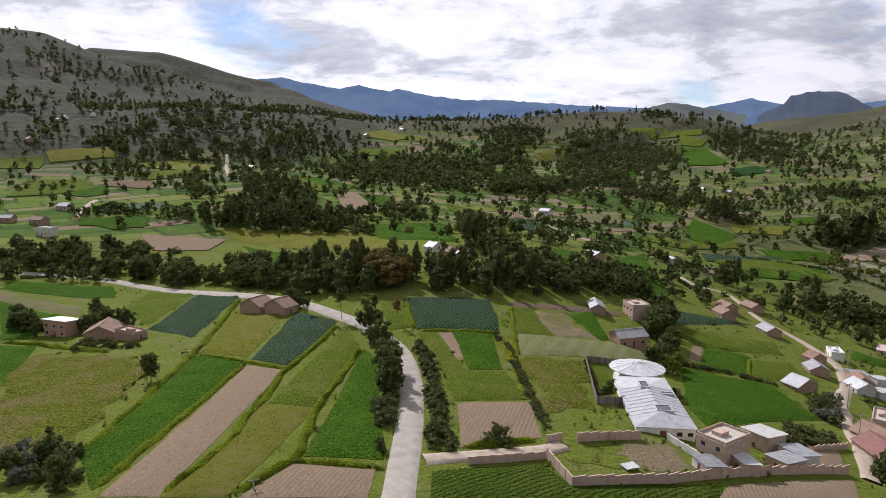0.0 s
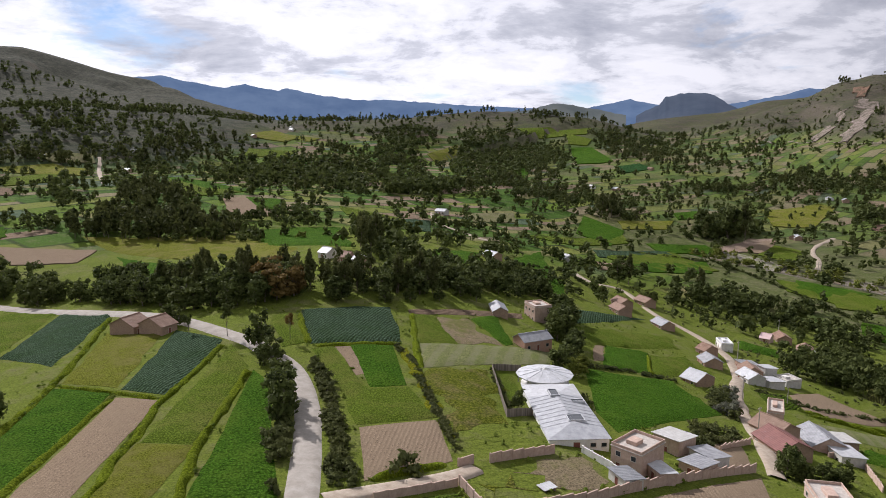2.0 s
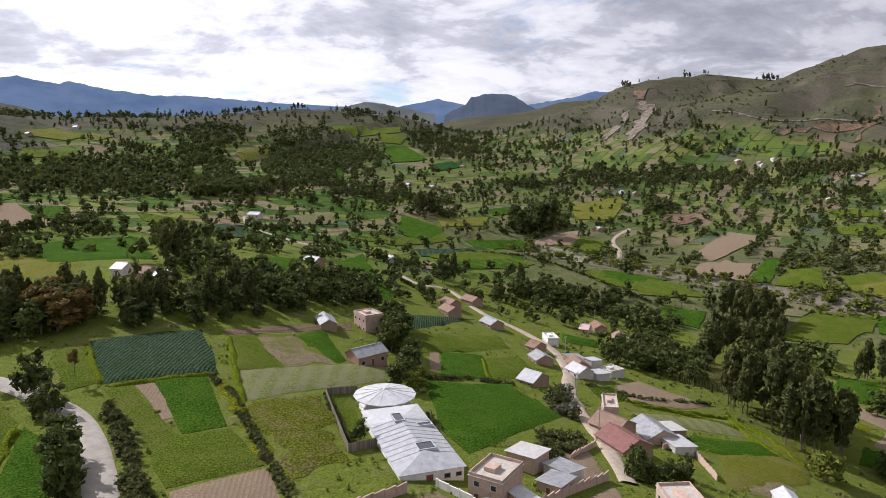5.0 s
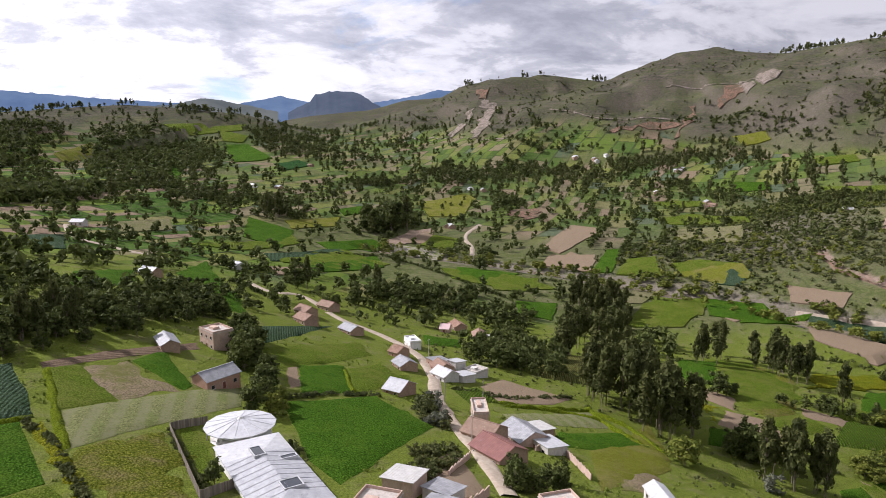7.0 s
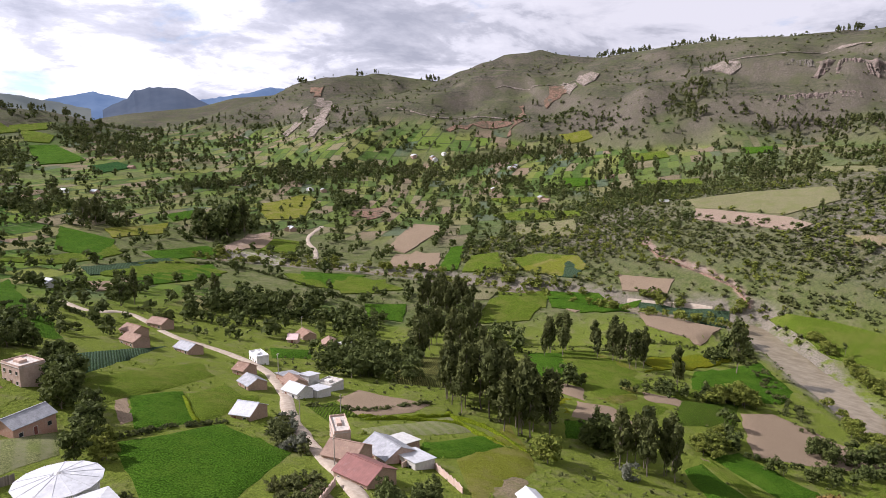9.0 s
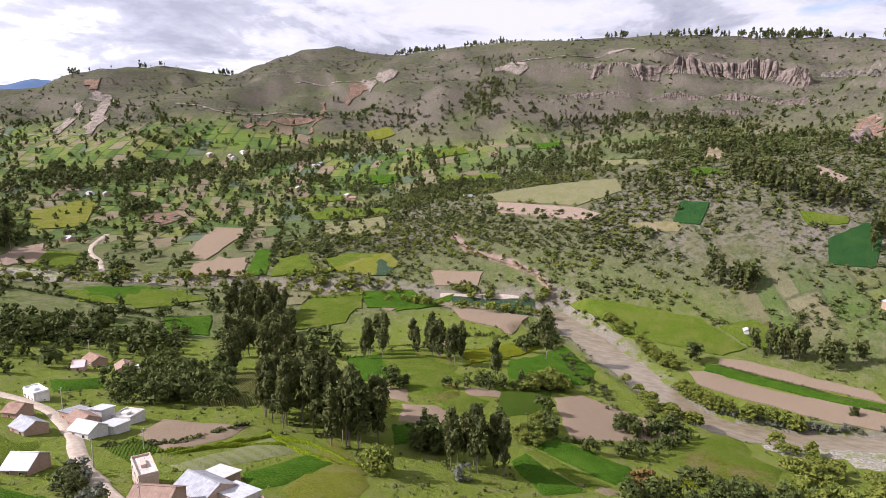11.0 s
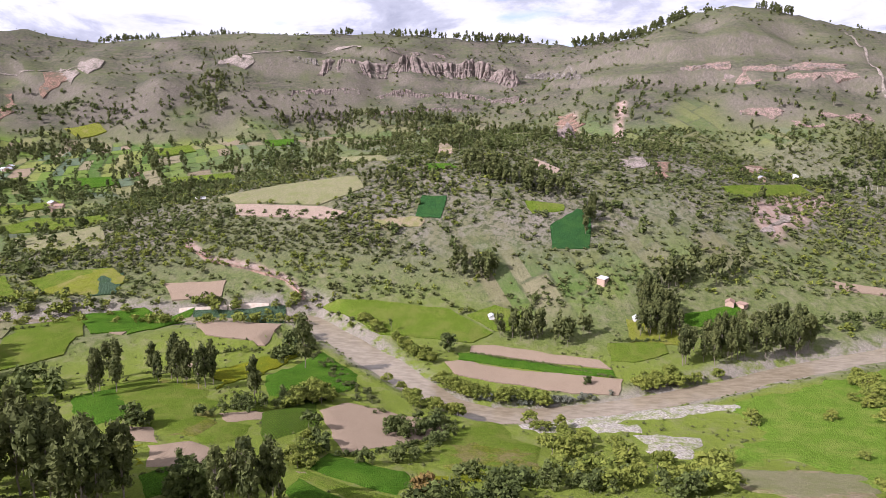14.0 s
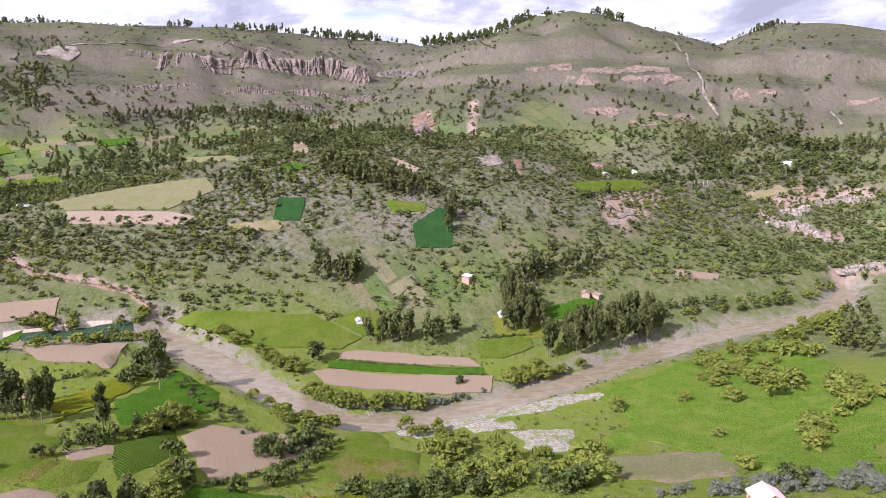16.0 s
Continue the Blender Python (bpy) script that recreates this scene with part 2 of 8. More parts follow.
def terrain_material():
    m = Mat("hill_land", 1.0, 0.03)
    tiny, fine, mid, big = m.noise(0.45, 5, 0.75), m.noise(1.6, 6, 0.74), m.noise(9, 6, 0.70), m.noise(70, 4, 0.6)
    green = m.mix(m.ramp(fine, (0.34, 0.0), (0.66, 1.0)), (0.052, 0.072, 0.020), (0.135, 0.150, 0.052))
    green = m.mix(m.ramp(mid, (0.46, 0.0), (0.66, 0.8)), green, (0.165, 0.150, 0.090))
    green = m.mix(m.ramp(m.noise(3.2, 6, 0.7), (0.54, 0.0), (0.66, 0.75)), green, (0.032, 0.045, 0.018))
    dry = m.mix(m.ramp(fine, (0.32, 0.0), (0.68, 1.0)), (0.082, 0.076, 0.056), (0.192, 0.172, 0.134))
    dry = m.mix(m.ramp(mid, (0.42, 0.0), (0.54, 0.9)), dry, (0.104, 0.104, 0.044))
    dry = m.mix(m.ramp(big, (0.52, 0.0), (0.68, 0.7)), dry, (0.180, 0.155, 0.125))
    dry = m.mix(m.ramp(m.noise(4.5, 7, 0.74), (0.49, 0.0), (0.57, 0.85)), dry, (0.036, 0.044, 0.020))
    heath = m.mix(m.ramp(m.noise(6, 8, 0.74), (0.36, 0.0), (0.64, 1.0)), (0.036, 0.036, 0.025), (0.108, 0.097, 0.072))
    heath = m.mix(m.ramp(m.noise(32, 7, 0.7), (0.46, 0.0), (0.62, 0.75)), heath, (0.074, 0.084, 0.036))
    strata = m.noise(4.5, 5, 0.6, (0.035, 0.035, 1.0))
    heath = m.mix(m.math('MULTIPLY', m.ramp(strata, (0.52, 0.0), (0.60, 0.75)), m.ramp(m.noise(24, 5, 0.7), (0.42, 0.0), (0.6, 1.0))), heath, (0.118, 0.096, 0.080))
    heath = m.mix(m.ramp(strata, (0.36, 0.6), (0.44, 0.0)), heath, (0.060, 0.064, 0.040))
    # patchwork of parcels, the same lines as parcel_lines()
    sep = m.n.new("ShaderNodeSeparateXYZ")
    m.l.new(m.pos, sep.inputs[0])
    px, py = sep.outputs[0], sep.outputs[1]

    def swing(src, length, lag, size):
        return m.math('MULTIPLY', m.math('SINE', m.math('ADD', m.math('DIVIDE', src, length), lag)), size)

    c, s = math.cos(PARCEL_TURN), math.sin(PARCEL_TURN)
    u = m.math('ADD', m.math('ADD', m.math('MULTIPLY', px, c), m.math('MULTIPLY', py, s)), m.math('ADD', swing(py, 97, 1.3, 15), swing(px, 61, 0, 9)))
    v = m.math('ADD', m.math('ADD', m.math('MULTIPLY', px, -s), m.math('MULTIPLY', py, c)), m.math('ADD', swing(px, 83, 0.7, 17), swing(py, 53, 0, 9)))
    v = m.math('DIVIDE', v, PARCEL_B)
    row = m.math('FLOOR', v)
    u = m.math('ADD', m.math('DIVIDE', u, PARCEL_A), m.math('MULTIPLY', row, 0.382))
    cell = m.n.new("ShaderNodeCombineXYZ")
    half = m.math('MULTIPLY', m.math('GREATER_THAN', m.math('FRACT', v), 0.52), m.math('GREATER_THAN', m.math('FRACT', m.math('MULTIPLY', m.math('FLOOR', u), 0.37)), 0.5))
    m.put(cell.inputs[0], m.math('FLOOR', u))
    m.put(cell.inputs[1], m.math('ADD', row, m.math('MULTIPLY', half, 0.5)))
    white = m.n.new("ShaderNodeTexWhiteNoise")
    white.noise_dimensions = '2D'
    m.l.new(cell.outputs[0], white.inputs["Vector"])
    parcel = m.ramp(white.outputs["Value"], (0.0, (0.050, 0.108, 0.014)), (0.16, (0.108, 0.168, 0.022)), (0.36, (0.170, 0.196, 0.042)), (0.52, (0.200, 0.190, 0.078)), (0.62, (0.068, 0.130, 0.020)), (0.78, (0.225, 0.190, 0.115)), (0.87, (0.085, 0.125, 0.078)), (0.92, (0.240, 0.172, 0.122)), hard=True)
    parcel = m.mix(m.ramp(fine, (0.46, 0.0), (0.72, 0.6)), parcel, (0.050, 0.062, 0.024))
    parcel = m.mix(m.ramp(mid, (0.52, 0.0), (0.68, 0.55)), parcel, (0.150, 0.150, 0.070))
    fu, fv = m.math('FRACT', u), m.math('FRACT', v)
    rim = m.math('MAXIMUM', m.ramp(fu, (0.015, 1.0), (0.05, 0.0), (0.95, 0.0), (0.985, 1.0)), m.ramp(fv, (0.03, 1.0), (0.085, 0.0), (0.915, 0.0), (0.97, 1.0)))
    parcel = m.mix(m.math('MULTIPLY', rim, m.ramp(m.noise(14, 4, 0.6), (0.38, 0.2), (0.55, 0.95))), parcel, (0.036, 0.050, 0.020))
    verge = m.mix(m.ramp(m.noise(0.5, 6, 0.75), (0.34, 0.0), (0.66, 1.0)), (0.064, 0.094, 0.011), (0.166, 0.196, 0.032))
    verge = m.mix(m.ramp(mid, (0.5, 0.0), (0.68, 0.6)), verge, (0.165, 0.148, 0.075))
    base = m.mix(m.attr("farm"), green, parcel)
    base = m.mix(m.attr("verge"), base, verge)
    base = m.mix(m.attr("dry"), base, dry)
    base = m.mix(m.attr("heath"), base, heath)
    shore = m.mix(m.ramp(m.noise(1.2, 6, 0.75), (0.36, 0.0), (0.64, 1.0)), (0.135, 0.116, 0.086), (0.245, 0.218, 0.175))
    base = m.mix(m.math('MULTIPLY', m.attr("shore"), m.ramp(m.noise(11, 6, 0.7), (0.40, 0.0), (0.52, 1.0))), base, shore)
    # Cloud shade on the left hills, put into the land as a darker tone.
    bush = m.mix(m.ramp(m.noise(18, 7, 0.75), (0.36, 0.0), (0.64, 1.0)), (0.030, 0.036, 0.026), (0.095, 0.092, 0.070))
    base = m.mix(m.attr("bushy"), base, bush)
    rock = m.mix(m.ramp(m.noise(3.0, 7, 0.7, (1, 1, 0.25)), (0.3, 0.0), (0.7, 1.0)), (0.070, 0.062, 0.048), (0.160, 0.137, 0.106))
    rock = m.mix(m.ramp(m.noise(16, 5, 0.7), (0.45, 0.0), (0.65, 0.8)), rock, (0.10, 0.095, 0.06))
    base = m.mix(m.attr("rock"), base, rock)
    scar = m.mix(m.ramp(m.noise(8, 6, 0.7), (0.3, 0.0), (0.7, 1.0)), (0.21, 0.130, 0.095), (0.33, 0.26, 0.215))
    base = m.mix(m.attr("scar"), base, scar)
    base = m.mix(m.ramp(tiny, (0.50, 0.0), (0.68, 0.55)), base, (0.030, 0.034, 0.016))
    h = m.math('ADD', m.math('MULTIPLY', fine, 0.6), m.math('MULTIPLY', mid, 2.4))
    return m.color(base).bump(h, 1.0, 0.9).m


M_LAND = terrain_material()
_m = Mat("pale_gravel_road", 0.95, 0.15)
M_ROAD = _m.color(_m.mix(_m.ramp(_m.noise(2.5, 6, 0.7), (0.35, 0.0), (0.65, 1.0)), (0.265, 0.238, 0.200), (0.365, 0.335, 0.290))).bump(_m.noise(0.3, 4), 0.05).m
_m = Mat("dirt_lane", 0.95, 0.1)
M_LANE = _m.color(_m.mix(_m.ramp(_m.noise(1.8, 6, 0.7), (0.35, 0.0), (0.65, 1.0)), (0.28, 0.225, 0.17), (0.41, 0.35, 0.275))).bump(_m.noise(0.4, 4), 0.06).m
_m = Mat("muddy_water", 0.22, 0.5)
M_WATER = _m.color(_m.mix(_m.ramp(_m.noise(3.0, 4, 0.6, (1, 0.4, 1), 0.5), (0.35, 0.0), (0.65, 1.0)), (0.150, 0.120, 0.076), (0.208, 0.170, 0.114))).bump(_m.noise(0.9, 4, 0.6), 0.12, 0.7).m


def leaf_material(name, dark, light, shift=0.5):
    m = Mat(name, 0.8, 0.12)
    c = m.mix(m.island(), dark, light)
    c = m.mix(m.math('MULTIPLY', m.random(), shift), c, light)
    c = m.mix(m.ramp(m.noise(14, 3, 0.6), (0.42, 0.0), (0.68, 0.65)), c, tuple(v * k for v, k in zip(light, (1.0, 0.92, 0.9))))
    m.color(c)
    tr = m.n.new("ShaderNodeBsdfTranslucent")
    m.put(tr.inputs[0], m.mix(0.5, c, light))
    mx = m.n.new("ShaderNodeMixShader")
    mx.inputs[0].default_value = 0.25
    m.l.new(m.b.outputs[0], mx.inputs[1])
    m.l.new(tr.outputs[0], mx.inputs[2])
    m.l.new(mx.outputs[0], m.n["Material Output"].inputs[0])
    return m.m


LEAF = {
    'eucalyptus': leaf_material("eucalyptus_leaves", (0.014, 0.021, 0.006), (0.108, 0.122, 0.038)),
    'dark': leaf_material("dark_leaves", (0.011, 0.019, 0.005), (0.096, 0.120, 0.032)),
    'willow': leaf_material("willow_leaves", (0.038, 0.060, 0.009), (0.180, 0.204, 0.036)),
    'shrub': leaf_material("shrub_leaves", (0.020, 0.030, 0.009), (0.104, 0.118, 0.036)),
    'rust': leaf_material("rusty_leaves", (0.085, 0.060, 0.018), (0.19, 0.13, 0.04)),
    'grey': leaf_material("grey_leaves", (0.050, 0.058, 0.036), (0.145, 0.155, 0.110)),
    'verge': leaf_material("verge_leaves", (0.060, 0.105, 0.010), (0.170, 0.220, 0.030)),
}
_m = Mat("bark", 0.95, 0.1)
M_BARK = _m.color(_m.mix(_m.noise(0.4, 5, 0.7, (1, 1, 0.2)), (0.10, 0.08, 0.06), (0.24, 0.20, 0.16))).m

# ---- lie of the land ----
mounds = []


def mound(x, y, radius, rise):
    mounds.append((x, y, radius, rise))


mound(0, 60, 58, 2.8)
mound(60, 60, 58, -1)
mound(0, 0, 58, -6.4)
mound(60, 0, 58, -9.6)
mound(2, 107, 58, -2.7)
mound(-60, 90, 58, -2.7)
mound(110, 90, 58, -1.3)
mound(37, 146, 58, -5.5)
mound(130, 30, 58, -6.2)
mound(-8, 160, 58, 0.4)
mound(87, 162, 58, -2.3)
mound(149, -16, 58, -1.9)
mound(-120, 60, 58, -6.9)
mound(150, 120, 58, -15.9)
mound(-100, 140, 58, -6.9)
mound(58, 204, 58, -11.1)
mound(190, 60, 58, -22.6)
mound(-150, 100, 58, 0.5)
mound(0, 220, 58, 13)
mound(200, 0, 58, 6.1)
mound(180, -60, 58, -25.7)
mound(-81, 217, 59, -9.7)
mound(210, 140, 62, 11.4)
mound(245, 73, 65, 12.5)
mound(235, -37, 66, 7.7)
mound(251, 23, 67, -27.9)
mound(188, 201, 67, -14.2)
mound(0, -200, 69, -16.8)
mound(58, 288, 72, -3.4)
mound(230, -100, 73, 1.6)
mound(-200, 200, 78, -7)
mound(175, 270, 80, -8.1)
mound(-94, 295, 80, -10.3)
mound(305, 139, 87, -48.4)
mound(306, -79, 89, -38.3)
mound(269, 241, 92, -9.4)
mound(365, 44, 99, -29.7)
mound(-300, -100, 101, -19)
mound(134, 400, 109, -11)
mound(392, 136, 111, 24.6)
mound(338, -180, 111, -21.8)
mound(-66, 418, 112, 3.7)
mound(292, 340, 117, -12.5)
mound(417, -61, 118, 7.4)
mound(-250, 350, 118, -7.5)
mound(300, -300, 127, -36.5)
mound(236, 432, 129, -13.1)
mound(503, 227, 149, -18.4)
mound(504, -157, 151, 1.7)
mound(550, 2, 153, 22.3)
mound(-179, 566, 162, -8.4)
mound(485, 370, 164, -17.4)
mound(500, -300, 169, -32.5)
mound(-400, 500, 179, 4.3)
mound(700, 200, 201, -10)
mound(462, 624, 211, -17.9)
mound(0, 800, 219, -0.4)
mound(-300, 800, 237, 5.7)
mound(698, 515, 239, 8.4)
mound(800, -300, 245, 11)
mound(900, 0, 254, 14.3)
mound(900, 250, 261, 10.8)
mound(298, 908, 262, -13)
mound(600, 800, 275, -8.6)
mound(-100, 1200, 336, 31.6)
mound(300, 1200, 344, -12.2)
mound(980, 818, 356, 22.2)
RIDGES = {
    'east': (330, [(1100, 479, 182), (1160, 270, 199), (1156, 146, 199), (1127, 3, 182), (1076, -102, 168), (1000, -178, 170), (912, -230, 189), (900, -264, 195), (888, -320, 185), (889, -407, 169), (908, -476, 158), (857, -499, 171), (803, -506, 170), (770, -549, 165), (741, -582, 157)]),
    'round_hill': (330, [(916, 807, 141), (965, 777, 166), (1014, 744, 188), (1054, 702, 199), (1093, 614, 182), (1090, 528, 180), (1120, 392, 192)]),
    'slide_hill': (330, [(963, 1458, 108), (955, 1341, 132), (929, 1210, 156), (968, 1138, 169), (1061, 1093, 177), (1146, 1000, 164)]),
    'left_a': (800, [(-795, 1272, 234), (-735, 1308, 230), (-696, 1329, 213), (-638, 1358, 188), (-565, 1443, 157), (-443, 1537, 123)]),
    'left_b': (700, [(-1029, 2057, 297), (-863, 2132, 295), (-760, 2171, 267), (-651, 2206, 238), (-552, 2233, 222), (-461, 2305, 162)]),
    'middle': (450, [(-161, 1441, 79), (67, 1348, 85), (218, 1282, 95), (334, 1256, 100), (427, 1175, 87), (476, 1047, 45)]),
    'behind': (600, [(1155, 2364, 124), (1318, 2276, 146), (1441, 2199, 181), (1577, 2102, 202)]),
}
RIVER = [(236, 432, -26), (262, 395, -28), (292, 340, -31), (318, 270, -34), (330, 200, -37), (343.7, 132.2, -40), (321.9, 114.4, -42.4), (293.7, 92.2, -44.8), (274.8, 76.5, -47.1), (262.3, 62.4, -49.5), (254.8, 47.1, -50.7), (257.8, 28.8, -51.8), (267.1, 3.8, -53), (277.2, -21.6, -52.8), (291, -51, -52.7), (306.4, -79.1, -52.5), (320.7, -112.2, -51.6), (334.6, -148.3, -50.7), (338, -179.7, -49.8), (350.8, -213.5, -48.9), (387.1, -256.8, -48)]
RIVER_HALF = 5.0
SCARS = [
    ([(741, -46), (600, -30)], 9),
    ([(491, -272), (465, -272), (456, -293)], 14),
    ([(517, -300), (526, -337), (509, -374)], 12),
    ([(407, 218), (384, 195), (379, 173), (369, 150), (356, 139)], 2.5),
    ([(401, -258), (398, -291)], 9),
    ([(439, -126), (486, -164), (501, -185)], 16),
    ([(719, -97), (582, -61)], 5),
]


def lattice(ix, iy, seed):
    h = np.sin(ix * 127.1 + iy * 311.7 + seed * 74.7) * 43758.5453
    return h - np.floor(h)


def rough(x, y, size, seed=0):
    """Smooth noise between -1 and 1, of bumps about size metres across."""
    u, v = x / size, y / size
    i, j = np.floor(u), np.floor(v)
    f, g = u - i, v - j
    f, g = f * f * (3 - 2 * f), g * g * (3 - 2 * g)
    a = lattice(i, j, seed) * (1 - f) + lattice(i + 1, j, seed) * f
    b = lattice(i, j + 1, seed) * (1 - f) + lattice(i + 1, j + 1, seed) * f
    return 2 * (a * (1 - g) + b * g) - 1


def along(x, y, line):
    """Distance from a polyline of (x, y, value), and the value at its nearest point."""
    best, val = np.full(x.shape, 1e9), np.zeros(x.shape)
    for (ax, ay, av), (bx, by, bv) in zip(line, line[1:]):
        dx, dy = bx - ax, by - ay
        s = np.clip(((x - ax) * dx + (y - ay) * dy) / (dx * dx + dy * dy), 0, 1)
        d = np.hypot(x - ax - s * dx, y - ay - s * dy)
        near = d < best
        best, val = np.where(near, d, best), np.where(near, av + s * (bv - av), val)
    return best, val


def run_of(x, y, line):
    """How far along a polyline the nearest point of it lies."""
    best, val, gone = np.full(x.shape, 1e9), np.zeros(x.shape), 0.0
    for (ax, ay, _), (bx, by, _) in zip(line, line[1:]):
        dx, dy = bx - ax, by - ay
        s = np.clip(((x - ax) * dx + (y - ay) * dy) / (dx * dx + dy * dy), 0, 1)
        d = np.hypot(x - ax - s * dx, y - ay - s * dy)
        val = np.where(d < best, gone + s * math.hypot(dx, dy), val)
        best = np.minimum(best, d)
        gone += math.hypot(dx, dy)
    return val


GULLY = {'east': 9.0, 'round_hill': 9.0, 'slide_hill': 13.0, 'left_a': 20.0, 'left_b': 34.0, 'behind': 12.0}


def step(v, a, b):
    s = np.clip((v - a) / (b - a), 0, 1)
    return s * s * (3 - 2 * s)


def valley(x, y):
    z = np.full(x.shape, 20.0)
    for cx, cy, r, h in mounds:
        z = z + h * np.exp(-((x - cx) ** 2 + (y - cy) ** 2) / (2 * r * r))
    return z


def ground(x, y):
    """The lie of the land in metres, for arrays of x and y."""
    x, y = np.asarray(x, float), np.asarray(y, float)
    z = valley(x, y)
    for name, (width, crest) in RIDGES.items():
        d, h = along(x, y, crest)
        d = d + width * 0.12 * rough(x, y, width * 0.45, 3) * step(d, 0, width * 0.4)
        d = d + width * 0.05 * rough(x, y, width * 0.13, 5) * step(d, 0, width * 0.2)
        slope = np.clip(1 - d / width, 0, 1) ** 1.15
        if name == 'east':
            # two bands of crag below the crest
            slope = slope + 0.10 * (step(slope, 0.60, 0.66) - step(slope, 0.45, 0.75)) + 0.05 * (step(slope, 0.40, 0.43) - step(slope, 0.3, 0.5))
        if name in GULLY:
            # gullies and spurs running straight down from the crest
            s = run_of(x, y, crest)
            cut = 0.6 * np.abs(rough(s + 0.35 * d, d * 0.16, width * 0.16, 11)) + 0.3 * np.abs(rough(s - 0.2 * d, d * 0.25, width * 0.06, 12)) + 0.12 * np.abs(rough(s, d * 0.3, width * 0.025, 13))
            slope = slope + GULLY[name] / np.maximum(h - 20, 40) * (cut - 0.45) * step(slope, 0.03, 0.3) * (1 - step(slope, 0.72, 0.97))
        rise = (h - z) * slope
        z = z + np.clip(rise, 0, None)
    far = np.hypot(x - 20, y - 40)
    z = z + 1.2 * rough(x, y, 55, 7) * step(far, 260, 500) + 4 * rough(x, y, 130, 8) * step(far, 450, 900)
    d, level = along(x, y, RIVER)
    z = z + np.clip(level + 0.7 - z, 0, None) * (1 - step(d, 22, 60))
    bank = RIVER_HALF + 0.3 + 1.2 * rough(x, y, 14, 9)
    bed = level - 1.1
    return bed + (z - bed) * step(d, bank - 3, bank + 10)


# ---- land ----
GX, GY = np.arange(-230, 640, 2.5), np.arange(-340, 500, 2.5)
HEIGHTS = ground(*np.meshgrid(GX, GY, indexing='ij'))


def height_at(x, y):
    """The land's height at one place."""
    u, v = (x - GX[0]) / 2.5, (y - GY[0]) / 2.5
    i, j = int(u), int(v)
    if 0 <= i < len(GX) - 1 and 0 <= j < len(GY) - 1:
        f, g = u - i, v - j
        a, b = HEIGHTS[i, j] * (1 - f) + HEIGHTS[i + 1, j] * f, HEIGHTS[i, j + 1] * (1 - f) + HEIGHTS[i + 1, j + 1] * f
        return float(a * (1 - g) + b * g)
    return float(ground(np.array([x]), np.array([y]))[0])



def grid_mesh(name, verts, faces, mat, smooth=True):
    me = bpy.data.meshes.new(name)
    me.from_pydata(verts, [], faces)
    me.materials.append(mat)
    if smooth:
        me.shade_smooth()
    return me


def polar_land():
    azim = np.radians(np.concatenate([np.arange(-42, 142, 0.34), np.arange(142, 318, 4.0)]))
    rings = np.concatenate([[0, 15, 30], np.geomspace(45, 3450, 385)])
    rr, aa = np.meshgrid(rings, azim, indexing='ij')
    x, y = 15 + rr * np.sin(aa), 40 + rr * np.cos(aa)
    z = ground(x, y)
    nr, na = x.shape
    verts = np.stack([x, y, z], -1).reshape(-1, 3)
    i, j = np.meshgrid(np.arange(nr - 1), np.arange(na), indexing='ij')
    k = (j + 1) % na
    faces = np.stack([i * na + j, (i + 1) * na + j, (i + 1) * na + k, i * na + k], -1).reshape(-1, 4)[:, ::-1]
    me = bpy.data.meshes.new("ground")
    me.from_pydata(verts.tolist(), [], faces.tolist())
    me.materials.append(M_LAND)
    me.shade_smooth()
    dr = np.gradient(z, axis=0) / np.maximum(np.gradient(rr, axis=0), 1e-3)
    da = np.gradient(z, axis=1) / np.maximum(rr * abs(np.gradient(aa, axis=1)), 1e-3)
    slope = np.hypot(dr, da)
    d_river, _ = along(x, y, RIVER)
    d_east, h_east = along(x, y, RIDGES['east'][1])
    n = rough(x, y, 90, 21) + 0.6 * rough(x, y, 30, 22)
    east = step(x + 0.25 * y, 360, 430) * step(d_river, 25, 70)
    high = step(z + 12 * n, 38, 78)
    dry = np.clip(east * (0.92 + 0.45 * n), 0, 1)
    dry = dry * (1 - 0.8 * step(y + 0.6 * n * 40, 240, 400)) * (1 - 0.55 * step(x, 540, 640))
    heath = np.clip(high * (0.9 + 0.25 * n), 0, 1)
    rock = step(slope + 0.10 * n, 0.62, 0.82) * step(z, 45, 80) + step(slope, 0.55, 0.8) * east * 0.5
    far = np.hypot(x - 15, y - 40)
    farm = step(far + 25 * n, 205, 245) * (1 - 0.85 * dry) * (1 - step(slope, 0.42, 0.65)) * (1 - step(z + 10 * n, 60, 100)) * step(n, -1.1, -0.6) * step(d_river, 60, 110)
    scar = np.zeros(x.shape)
    for line, w in SCARS:
        d, v = along(x, y, [(px, py, 0) for px, py in line])
        scar = np.maximum(scar, 1 - step(d + w * 0.5 * rough(x, y, 14, 31), w * 0.5, w))
    # The far left slopes also get a mask for the painted cloud shade.
    for label, val in (("dry", dry), ("rock", np.clip(rock, 0, 1)), ("farm", farm), ("heath", heath), ("scar", scar), ("bushy", 0.9 * step(far + 60 * n, 400, 540) * (1 - step(x + 50 * n, -140, -40)) * step(z, 8, 40)), ("verge", (1 - step(far + 25 * n, 280, 350)) * (1 - dry)), ("shore", 1 - step(d_river + 5 * n, 8, 17))):
        a = me.attributes.new(label, 'FLOAT', 'POINT')
        a.data.foreach_set("value", np.clip(val, 0, 1).ravel().astype(np.float32))
    return tagged(new("ground", me), "rolling valley land of grass, scrub, farm parcels and crags", "ground", kind="structure")


polar_land()


